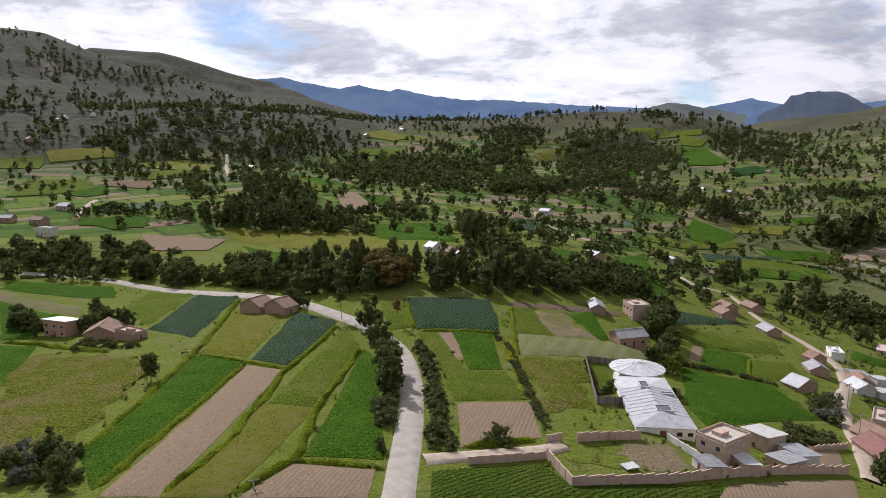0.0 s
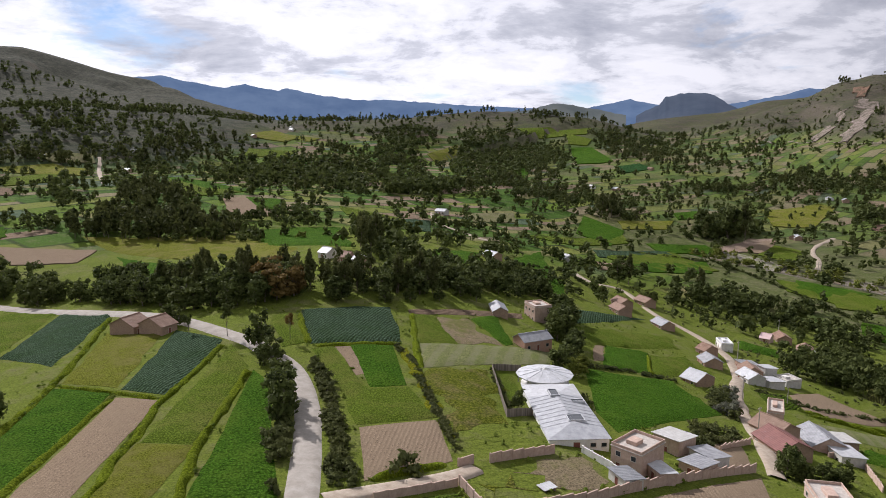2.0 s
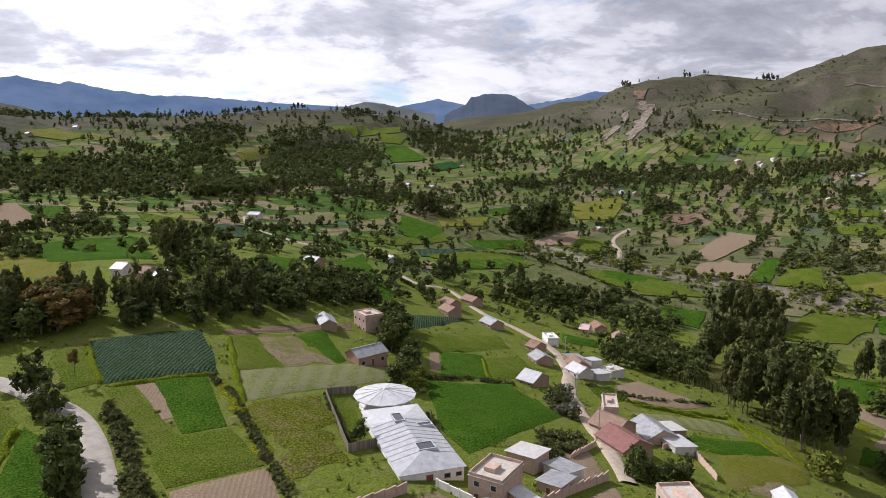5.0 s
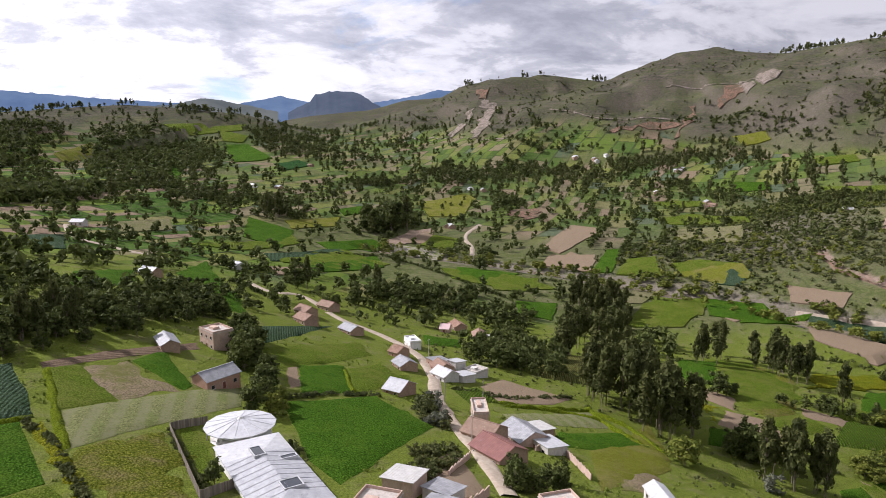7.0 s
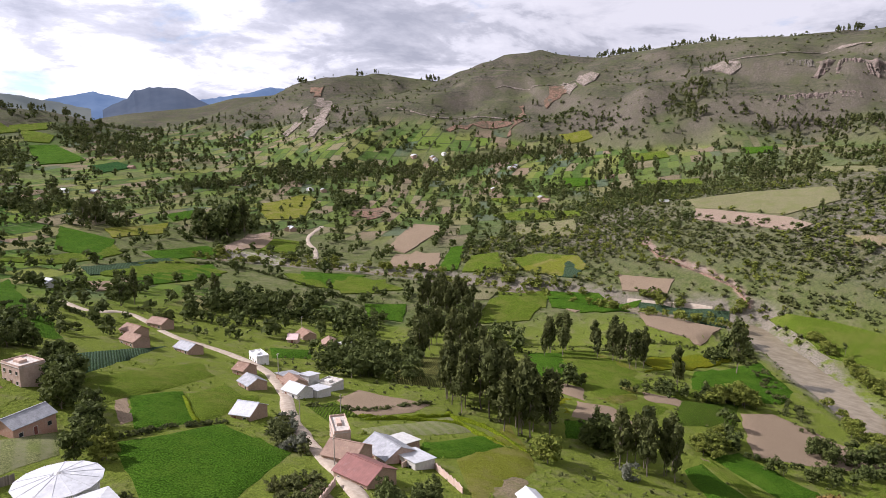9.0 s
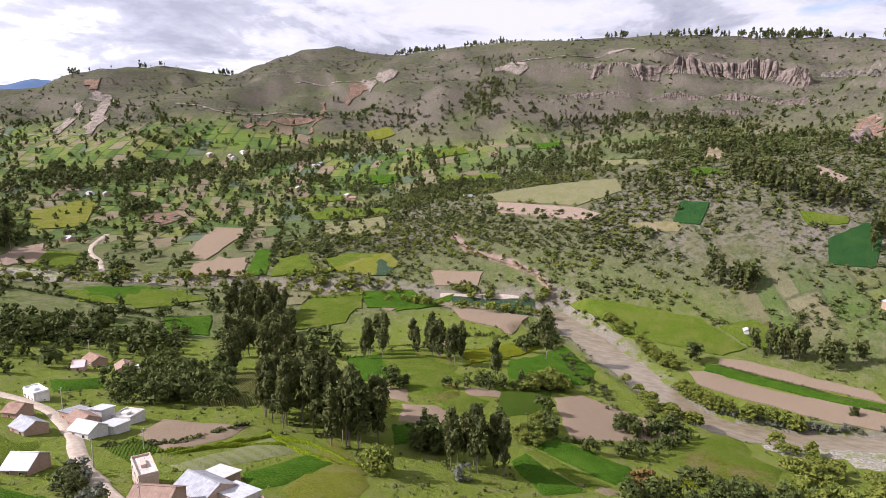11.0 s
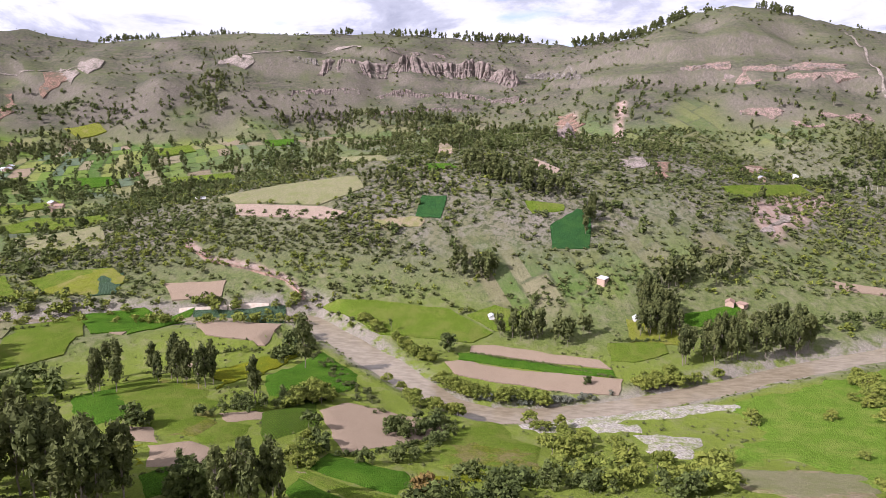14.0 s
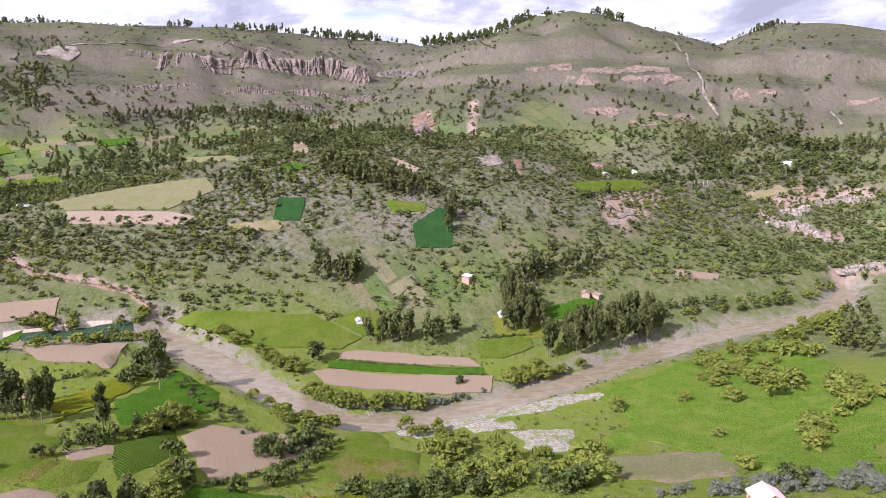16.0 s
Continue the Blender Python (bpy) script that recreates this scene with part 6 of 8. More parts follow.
def crag(kind, height, *line):
    """A band of rock: buttresses of uneven width and height standing out of the slope."""
    p = np.array(line)
    rng = np.random.default_rng(int(abs(p[0, 0]) + height * 31))
    seg = np.hypot(*np.diff(p, axis=0).T)
    s = np.concatenate([[0], np.cumsum(seg)])
    marks = np.linspace(0, s[-1], max(3, int(s[-1] / 4)))
    floor = ground(np.interp(marks, s, p[:, 0]), np.interp(marks, s, p[:, 1]))
    verts, faces = [], []
    t = 0.0
    while t < s[-1]:
        w = height * rng.uniform(0.22, 0.55)
        x, y = np.interp(t, s, p[:, 0]), np.interp(t, s, p[:, 1])
        i = min(np.searchsorted(s, t, side='right') - 1, len(seg) - 1)
        tx, ty = (p[i + 1] - p[i]) / seg[i]
        edge = math.sin(math.pi * min(1, max(0, t / s[-1]))) ** 0.35
        for layer in range(2):
            hh = height * rng.uniform(0.45, 1.1) * (0.35 + 0.65 * edge) * (1.0 if layer == 0 else 0.6)
            dp = height * rng.uniform(0.35, 0.6)
            ox, oy = x + rng.normal(0, 0.12 * height) - layer * 0.5 * height, y + rng.normal(0, 0.12 * height)
            z = np.interp(t, marks, floor) - layer * 0.15 * height
            k = len(verts)
            for lev, grow in ((-1.3, 1.3), (0.45, 1.0), (0.85, 0.85), (1.0, 0.55)):
                for u, v in ((-1, -1), (1, -1), (1, 1), (-1, 1)):
                    a = w * 0.5 * grow * rng.uniform(0.8, 1.2) * u
                    b = dp * grow * rng.uniform(0.8, 1.2) * v
                    verts.append((ox + tx * a - ty * b, oy + ty * a + tx * b, z + hh * lev * (1 + rng.normal(0, 0.05))))
            for r in range(3):
                for q in range(4):
                    a, b = k + r * 4 + q, k + r * 4 + (q + 1) % 4
                    faces.append((a, b, b + 4, a + 4))
            faces.append((k + 12, k + 13, k + 14, k + 15))
        t += w * rng.uniform(0.55, 0.95)
    me = bpy.data.meshes.new("crag")
    me.from_pydata(verts, [], faces)
    me.materials.append(CRAG[kind])
    ob = new("cliff", me)
    return tagged(ob, "weathered band of %s rock buttresses" % {'red': 'reddish-grey', 'grey': 'grey', 'pale': 'pale eroded', 'redpale': 'orange-pink eroded'}[kind], "cliff", kind="structure")


def cliff_band(kind, height, *line):
    """A fluted rock face along a line on the slope: columns and clefts of uneven width, a ragged top, and a shelf running back into the hill."""
    p = np.array(line)
    seg = np.hypot(*np.diff(p, axis=0).T)
    s = np.concatenate([[0], np.cumsum(seg)])
    t = np.arange(0, s[-1], max(0.45, height * 0.022))
    x, y = np.interp(t, s, p[:, 0]), np.interp(t, s, p[:, 1])
    e = 12.0
    gx, gy = ground(x + e, y) - ground(x - e, y), ground(x, y + e) - ground(x, y - e)
    k = np.exp(-np.linspace(-2, 2, 41) ** 2)
    k /= k.sum()
    gx, gy = np.convolve(np.pad(gx, 20, 'edge'), k, 'valid'), np.convolve(np.pad(gy, 20, 'edge'), k, 'valid')
    n = np.maximum(np.hypot(gx, gy), 1e-6)
    ux, uy = gx / n, gy / n
    base = np.convolve(np.pad(ground(x, y), 20, 'edge'), k, 'valid')
    seed = int(abs(p[0, 0]) % 50)
    rough_top = 0.62 + 0.30 * rough(t, t * 0, height * 1.6, seed) + 0.10 * rough(t, t * 0, height * 0.3, seed + 1) + 0.08 * rough(t, t * 0, height * 0.12, seed + 5)
    fade = np.clip(np.minimum(t, s[-1] - t) / (0.3 * height), 0.1, 1)
    high = height * rough_top * fade
    rows = []
    for v in (-0.5, 0.0, 0.14, 0.3, 0.42, 0.46, 0.6, 0.78, 0.92, 1.0):
        flute = 0.20 * (1 - np.abs(rough(t, np.full(t.shape, v * height * 0.1), height * 0.26, seed + 2))) ** 4 + 0.15 * (1 - np.abs(rough(t, np.full(t.shape, v * height * 0.15), height * 0.1, seed + 3))) ** 3 + 0.22 * np.abs(rough(t, np.full(t.shape, v * height * 0.05), height * 0.9, seed + 6)) + 0.05 * rough(t, np.full(t.shape, v * height), height * 0.2, seed + 4)
        back = height * (-0.10 + 0.36 * max(v, 0) + (0.10 if v > 0.43 else 0.0) + (0.10 if v == 1.0 else 0.0) + flute * (0.4 + 0.6 * fade)) - (0.12 * height if v <= 0 else 0)
        rows.append(np.stack([x + ux * back, y + uy * back, base + v * high], -1))
    for back, drop in ((0.9, -0.2), (1.7, -0.25 * height)):
        bx, by = x + ux * height * back, y + uy * height * back
        rows.append(np.stack([bx, by, np.maximum(ground(bx, by) + drop, base - 0.2 * height) if back < 1 else ground(bx, by) + drop], -1))
    v = np.stack(rows, 1)
    n, k = v.shape[:2]
    faces = [(i * k + j, (i + 1) * k + j, (i + 1) * k + j + 1, i * k + j + 1) for i in range(n - 1) for j in range(k - 1)]
    me = grid_mesh("cliff", v.reshape(-1, 3).tolist(), faces, CRAG[kind], smooth=False)
    return tagged(new("cliff", me), "weathered band of %s fluted rock" % {'red': 'reddish-grey', 'grey': 'grey', 'pale': 'pale eroded'}[kind], "cliff", kind="structure")


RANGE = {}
# Aerial haze is put into the far ranges as a blue-grey glow over near-black.
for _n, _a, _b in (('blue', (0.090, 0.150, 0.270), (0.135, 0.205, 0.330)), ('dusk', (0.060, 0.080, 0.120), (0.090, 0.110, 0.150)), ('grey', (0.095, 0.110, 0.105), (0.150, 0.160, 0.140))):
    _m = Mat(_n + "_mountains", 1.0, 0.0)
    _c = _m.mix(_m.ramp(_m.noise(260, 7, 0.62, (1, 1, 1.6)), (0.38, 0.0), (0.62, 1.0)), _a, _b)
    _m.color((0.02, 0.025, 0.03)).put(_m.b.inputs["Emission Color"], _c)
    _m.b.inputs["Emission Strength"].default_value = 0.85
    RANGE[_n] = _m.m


def mountain_range(kind, *crest):
    """A far range: a crest line with spurs running down toward the valley."""
    p = np.array(crest, float)
    s = np.concatenate([[0], np.cumsum(np.hypot(*np.diff(p[:, :2], axis=0).T))])
    t = np.linspace(0, s[-1], 260)
    q = np.stack([np.interp(t, s, p[:, k]) for k in range(3)], -1)
    out = q[:, :2] / np.hypot(*q[:, :2].T)[:, None]
    rows = []
    for f in np.linspace(-0.4, 1, 22):
        back = 420 * (f if f > 0 else f)
        xy = q[:, :2] - out * back
        n = rough(t + 0.5 * back, np.full(t.shape, back * 0.7), 150, 3) * 26 + rough(t - 0.6 * back, np.full(t.shape, back), 60, 4) * 10
        z = 30 + (q[:, 2] - 30) * (1 - abs(f)) + n * min(1, abs(f) * 5) * (1 - abs(f)) * 0.8
        z = z + rough(t, t * 0, 18, 6) * 2.5 * (1 - abs(f))
        rows.append(np.concatenate([xy, z[:, None] - (200 if f == 1 or f < -0.39 else 0)], 1))
    v = np.stack(rows, 1)
    n, k = v.shape[:2]
    faces = [(i * k + j, i * k + j + 1, (i + 1) * k + j + 1, (i + 1) * k + j) for i in range(n - 1) for j in range(k - 1)]
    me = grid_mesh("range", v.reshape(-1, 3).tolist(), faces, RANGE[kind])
    return tagged(new("mountain_range", me), "hazy %s mountain range far beyond the valley" % kind, "mountains", kind="structure")



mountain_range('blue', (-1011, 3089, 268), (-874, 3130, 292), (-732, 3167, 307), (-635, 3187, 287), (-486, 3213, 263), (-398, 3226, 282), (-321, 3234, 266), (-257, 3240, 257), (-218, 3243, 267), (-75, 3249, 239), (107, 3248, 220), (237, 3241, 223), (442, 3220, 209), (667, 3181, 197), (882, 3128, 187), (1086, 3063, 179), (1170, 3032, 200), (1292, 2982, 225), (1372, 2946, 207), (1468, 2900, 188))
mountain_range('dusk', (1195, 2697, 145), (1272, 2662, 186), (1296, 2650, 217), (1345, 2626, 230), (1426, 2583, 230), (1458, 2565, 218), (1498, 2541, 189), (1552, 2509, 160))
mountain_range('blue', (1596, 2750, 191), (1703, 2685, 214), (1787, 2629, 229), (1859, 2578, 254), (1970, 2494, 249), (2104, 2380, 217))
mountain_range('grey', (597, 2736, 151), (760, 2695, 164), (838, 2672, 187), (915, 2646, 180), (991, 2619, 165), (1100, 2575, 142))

crag('pale', 5, (473.5, -257.6), (467.4, -267.0), (465.5, -281.7), (446.1, -284.9))
crag('pale', 4.5, (499.2, -287.3), (494.0, -295.7), (507.7, -318.3))
crag('pale', 4, (515.5, -329.2), (515.8, -354.7), (500.5, -367.1))
crag('pale', 3, (400.4, -257.6), (399.6, -272.6), (401.8, -294.0))
crag('redpale', 0.7, (399.7, 214.7), (382.2, 193.8), (374.8, 171.2), (366.4, 149.5), (354.3, 137.2))


cliff_band('red', 26.8, (959.9, 254.6), (967.9, 202.5), (982.6, 155.5), (987.3, 102.1), (993.7, 73.1), (1008.9, 43.5), (943.6, 9.8), (920.1, -7.5))
cliff_band('red', 10.1, (1016.3, 182.5), (1036.5, 140.4), (1064.9, 83.9))
cliff_band('red', 10.3, (896.2, 275.9), (912.6, 239.7), (931.8, 175.8), (928.9, 114.8), (906.9, 48.1), (859.9, -3.5))
cliff_band('grey', 11.3, (974.2, 289.4), (977.4, 254.9))
cliff_band('grey', 11.1, (991.2, -25.7), (990.4, -52.6), (847.7, -60.9), (827.4, -66.9))
cliff_band('red', 5.7, (886.8, 182.0), (888.7, 129.8), (873.3, 55.8))
cliff_band('red', 13.8, (866.5, 5.5), (841.5, -11.0))
cliff_band('red', 6.3, (757.7, -161.9), (750.3, -210.9))
cliff_band('red', 4.4, (734.7, -216.4), (724.8, -262.3), (713.9, -307.6))
cliff_band('red', 3.7, (735.5, -198.4), (709.0, -224.8))
cliff_band('red', 3.4, (660.4, -188.4), (651.4, -224.3))
cliff_band('grey', 7.5, (1006.4, -43.7), (930.7, -71.8), (827.4, -70.8))
cliff_band('red', 13.9, (556.3, -13.8), (596.3, -36.0))

school()
round_roof()
house(46.8, 169.0, 18, 8.0, 5.2, 2.5, 'gable', 'grey', 'brick', True, "red brick farmhouse with light grey gabled roof")


def loose_panel(x, y, yaw, w, d):
    """A sheet of roofing left on low blocks."""
    base = tagged(new("roofing_panel"), "loose white roofing sheet lying in the garden plot", "panel")
    base.matrix_basis = pose(x, y, height_at(x, y) + 0.25, 3, 0, yaw)
    bm = bmesh.new()
    roof_plane(bm, -w / 2, w / 2, -d / 2, 0.2, d / 2, 0.2, 0.05, True)
    bmesh.ops.recalc_face_normals(bm, faces=bm.faces[:])
    part("sheet", bm, ROOF['white'], base)
    for sx in (-1, 1):
        bm = bmesh.new()
        box(bm, sx * w * 0.35 - 0.1, sx * w * 0.35 + 0.1, -d / 2 + 0.1, d / 2 - 0.1, -0.6, 0.14)
        part("support", bm, M_TIMBER, base)


loose_panel(26.3, 90.5, 22, 2.2, 1.7)

house(43.2, 100.2, 125, 5.0, 6.5, 3.71, 'flat', 'concrete', 'pink', True, "two-storey pale pink plastered house with flat roof")
house(54.4, 110.4, 123, 4.7, 5.5, 2.43, 'shed', 'pale', 'pink', True, "long pink brick shed with pale sheet roof")
house(58.1, 105.9, 109, 4.5, 4.2, 1.86, 'shed', 'grey', 'concrete', True, "low outbuilding with grey sheet roof")
house(53.9, 101.7, 122, 3.6, 5.2, 1.43, 'shed', 'grey', 'pink', True, "lean-to store with grey sheet roof")
house(38.6, 93.7, 103, 3.7, 3.1, 1.50, 'shed', 'dark', 'concrete', True, "open lean-to under dark translucent panels")
house(45.1, 96.5, 99, 3.7, 2.6, 1.79, 'shed', 'white', 'pink', True, "small annex with white sheet roof")
house(57.7, 201.3, 99, 7.2, 5.4, 4.43, 'flat', 'concrete', 'pink', True, "two-storey pink house with flat roof")
house(44.5, 196.2, 85, 8.5, 4.1, 1.86, 'gable', 'grey', 'adobe', True, "low adobe shed with grey sheet roof")
house(71.5, 94.5, 71, 8.5, 5.2, 2.14, 'flat', 'concrete', 'pink', True, "unfinished pink brick house with open flat roof")
house(96.8, 96.4, 60, 8.5, 3.4, 2.14, 'gable', 'white', 'concrete', True, "village house with clean white sheet roof")
house(106.5, 253.4, 98, 7.2, 5.4, 2.14, 'gable', 'tile', 'adobe', False, "adobe hamlet house with faded tile roof")
house(122.0, 266.5, 103, 7.2, 5.4, 2.14, 'gable', 'tile', 'adobe', False, "adobe hamlet house with worn tile roof")
house(100.2, 240.0, 95, 7.2, 5.4, 2.14, 'gable', 'tile', 'adobe', False, "low adobe house with red tile roof")
house(112.5, 231.5, 95, 7.2, 5.4, 1.79, 'gable', 'grey', 'adobe', False, "hamlet shed with grey sheet roof")
house(66.4, 301.5, 117, 7.2, 5.4, 2.14, 'gable', 'white', 'adobe', False, "farmhouse with pale sheet roof")
house(115.6, 345.8, 99, 7.2, 5.4, 2.14, 'gable', 'white', 'concrete', False, "long shed with white sheet roof")
house(6.7, 225.1, 112, 5.0, 5.4, 2.14, 'gable', 'white', 'adobe', True, "shed with pale sheet roof among trees")
house(2.5, 229.2, 137, 3.6, 5.4, 2.14, 'gable', 'tile', 'adobe', True, "farmhouse with red tile roof among trees")
house(-3.7, 236.7, 138, 3.8, 5.4, 2.14, 'gable', 'white', 'concrete', False, "farmhouse with white sheet roof among trees")
house(-47.3, 170.8, -119, 5.3, 7.0, 2.14, 'gable', 'tile', 'adobe', True, "roadside adobe house with brown tile roof")
house(-40.4, 166.9, -123, 4.4, 7.0, 2.14, 'gable', 'tile', 'adobe', True, "roadside adobe house with old tile roof")
house(-95.3, 167.5, 162, 7.2, 5.4, 3.57, 'shed', 'white', 'brick', True, "two-storey brick house with white sheet roof")
house(-82.7, 162.8, -79, 8.5, 7.0, 1.86, 'gable', 'tile', 'adobe', True, "long low adobe house with dark tile roof")
house(-73.6, 157.3, -120, 3.6, 7.0, 1.86, 'flat', 'concrete', 'adobe', True, "small flat-roofed adobe store")
house(-176.0, 302.5, 158, 7.2, 5.4, 3.21, 'flat', 'white', 'concrete', False, "large white building with flat roof")
house(-191.9, 324.3, 160, 7.2, 5.4, 2.50, 'gable', 'tile', 'adobe', False, "village house with reddish tile roof")
house(-207.5, 325.4, 182, 5.5, 5.4, 2.29, 'gable', 'grey', 'adobe', False, "village house with grey sheet roof")
house(-200.5, 363.3, 160, 7.2, 5.4, 2.29, 'gable', 'grey', 'pink', False, "village house with grey sheet roof")
house(370.4, -13.8, -30, 6.9, 4.0, 2.14, 'shed', 'white', 'adobe', False, "small white-roofed adobe house on the slope")
house(341.7, -24.5, -1, 3.6, 2.9, 1.86, 'gable', 'white', 'concrete', False, "tiny white-walled hut among trees")
house(361.4, -75.4, -25, 6.1, 4.0, 1.86, 'gable', 'tile', 'adobe', False, "adobe farmhouse by the wood")
house(360.8, -81.3, -45, 5.0, 4.0, 1.71, 'shed', 'tile', 'adobe', False, "adobe outbuilding with tile roof")
house(337.1, 44.3, 7, 3.6, 2.9, 1.79, 'gable', 'white', 'concrete', False, "small white-roofed hut by the meadow")
house(138.8, -22.5, -9, 4.9, 5.9, 1.79, 'gable', 'pinkroof', 'adobe', True, "low house with pinkish sheet roof")
house(330.1, 463.3, 77, 7.2, 5.4, 2.14, 'gable', 'white', 'adobe', False, "hut with pale sheet roof on the knoll")
house(65.9, 447.6, 138, 7.2, 5.4, 2.14, 'gable', 'white', 'concrete', False, "white house by the bend of the lane")
house(670.1, 615.9, -115, 7.2, 5.4, 2.14, 'gable', 'grey', 'adobe', False, "farmhouse with pale sheet roof")
house(616.3, 448.0, -153, 7.2, 5.4, 2.14, 'gable', 'tile', 'adobe', False, "farmhouse with clay tile roof")
house(666.1, 488.0, -168, 7.2, 5.4, 2.14, 'gable', 'white', 'adobe', False, "farmhouse with pale sheet roof")
house(561.8, 442.1, 43, 7.2, 5.4, 2.14, 'gable', 'white', 'adobe', False, "farmhouse with pale sheet roof")
house(545.4, 377.1, 53, 7.2, 5.4, 2.14, 'gable', 'grey', 'adobe', False, "farmhouse with grey sheet roof")
house(529.8, 370.3, -161, 7.2, 5.4, 2.14, 'gable', 'tile', 'adobe', False, "farmhouse with red tile roof")
house(656.1, 483.8, -169, 7.2, 5.4, 2.14, 'gable', 'white', 'adobe', False, "pale farmhouse on the bench")
house(612.0, 445.5, -163, 7.2, 5.4, 2.14, 'gable', 'tile', 'adobe', False, "farmhouse with clay tile roof")
house(649.2, 362.5, -172, 7.2, 5.4, 2.14, 'gable', 'white', 'adobe', False, "farmhouse with pale sheet roof")
house(667.8, 610.0, -122, 7.2, 5.4, 2.14, 'gable', 'white', 'concrete', False, "long white school-like building")
house(661.2, 640.5, -111, 7.2, 5.4, 2.14, 'gable', 'white', 'adobe', False, "farmhouse with pale sheet roof")
house(462.1, 581.5, -119, 7.2, 5.4, 2.14, 'gable', 'grey', 'adobe', False, "farm shed on the hill")
house(329.9, 464.9, -149, 7.2, 5.4, 2.14, 'gable', 'white', 'adobe', False, "hut with white sheet roof")
house(-62.8, 1013.2, 131, 7.2, 5.4, 2.14, 'gable', 'white', 'concrete', False, "long white distant building")
house(208.0, 640.9, 126, 7.2, 5.4, 2.14, 'gable', 'tile', 'adobe', False, "reddish brick building site house")
house(216.4, 622.4, 121, 7.2, 5.4, 2.14, 'gable', 'tile', 'adobe', False, "reddish brick house under construction")
house(280.9, 681.6, 107, 7.2, 5.4, 2.14, 'gable', 'white', 'adobe', False, "small white-roofed distant house")
house(378.2, 810.4, 111, 7.2, 5.4, 2.14, 'gable', 'tile', 'adobe', False, "distant house with clay tile roof")
house(-173.2, 617.7, 158, 7.2, 5.4, 2.14, 'gable', 'white', 'adobe', False, "roadside house with pale roof")
house(-250.6, 649.9, 100, 7.2, 5.4, 2.14, 'gable', 'white', 'adobe', False, "distant house with pale sheet roof")
house(-307.5, 663.2, 122, 7.2, 5.4, 2.14, 'gable', 'white', 'adobe', False, "distant house with pale sheet roof")
house(-364.9, 612.6, 136, 5.9, 5.4, 2.14, 'gable', 'white', 'adobe', False, "distant house with pale sheet roof")
house(-388.9, 703.9, 146, 7.2, 5.4, 2.14, 'gable', 'white', 'adobe', False, "distant house with pale sheet roof")
house(-98.3, 869.6, 118, 7.2, 5.4, 2.14, 'gable', 'white', 'adobe', False, "distant house with pale sheet roof")
house(128.1, 217.7, 74, 7.2, 3.8, 2.43, 'flat', 'white', 'white', False, "two-storey white house with balcony and flat roof")
house(114.5, 205.1, 102, 4.0, 5.4, 2.00, 'gable', 'tile', 'adobe', False, "adobe house with weathered tile roof")
house(107.8, 191.6, 82, 5.9, 5.4, 1.86, 'gable', 'grey', 'adobe', True, "low house with worn grey sheet roof")
house(90.8, 168.1, 112, 5.0, 7.0, 1.86, 'gable', 'white', 'adobe', True, "barn with bright white sheet roof")
house(122.2, 195.0, 88, 5.0, 5.4, 1.86, 'shed', 'grey', 'adobe', True, "outbuilding with dark grey sheet roof")
house(119.2, 189.0, 76, 6.1, 5.4, 1.86, 'gable', 'tile', 'adobe', True, "adobe house with dusty brown roof")
house(114.4, 181.2, 92, 6.0, 5.4, 2.00, 'gable', 'white', 'concrete', True, "village house with bright white sheet roof")
house(120.1, 179.9, 99, 4.3, 5.4, 1.86, 'shed', 'white', 'concrete', True, "small house with white sheet roof")
house(125.3, 189.9, 98, 3.6, 4.3, 3.00, 'shed', 'white', 'concrete', True, "narrow upper room with white roof")
house(128.5, 184.8, 98, 5.3, 5.4, 1.86, 'flat', 'concrete', 'concrete', True, "flat-roofed concrete house with roof opening")
house(171.9, 249.5, 73, 7.2, 5.4, 2.14, 'gable', 'tile', 'adobe', False, "old farmhouse with mottled red tile roof")
house(162.0, 244.6, 130, 3.6, 5.4, 1.86, 'gable', 'pinkroof', 'pink', False, "farmhouse wing with pinkish roof")
house(171.6, 235.4, 53, 7.2, 5.4, 1.79, 'gable', 'tile', 'adobe', False, "long adobe barn with tile roof")
house(177.0, 232.0, 89, 3.6, 5.4, 1.79, 'shed', 'pale', 'concrete', False, "farm shed with pale sheet roof")
house(96.8, 144.6, 56, 8.5, 3.3, 3.86, 'flat', 'concrete', 'pink', True, "two-storey pink house with roof terrace")
house(89.2, 133.9, 107, 6.9, 7.0, 2.14, 'gable', 'tile', 'adobe', True, "long adobe house with mottled old tile roof")
house(83.0, 122.5, 91, 8.2, 7.0, 2.07, 'gable', 'redroof', 'adobe', True, "adobe house with dark red sheet roof")
house(98.5, 132.4, 80, 8.5, 7.0, 2.07, 'gable', 'grey', 'pink', True, "village house with broad grey sheet roof")
house(99.8, 126.2, 83, 5.9, 5.0, 1.79, 'shed', 'white', 'concrete', True, "annex with light grey sheet roof")
house(107.0, 136.7, 87, 5.1, 5.7, 1.71, 'shed', 'pale', 'adobe', True, "lean-to with patched pale sheets")

house(656.0, 486.6, 100, 6.4, 4.6, 2.0, 'gable', 'white', 'concrete', False, "pale hillside farmhouse with white sheet roof")
house(616.7, 446.4, 75, 6.4, 4.6, 2.0, 'gable', 'tile', 'adobe', False, "adobe hillside farmhouse with clay tile roof")
house(776.0, 485.6, 110, 6.4, 4.6, 2.0, 'gable', 'pale', 'white', False, "whitewashed farmhouse with pale sheet roof")
house(651.5, 361.6, 85, 6.4, 4.6, 2.0, 'gable', 'tile', 'adobe', False, "adobe farmhouse with worn tile roof")
house(538.1, 367.5, 95, 6.4, 4.6, 2.0, 'gable', 'tile', 'adobe', False, "low adobe farmhouse with reddish tile roof")
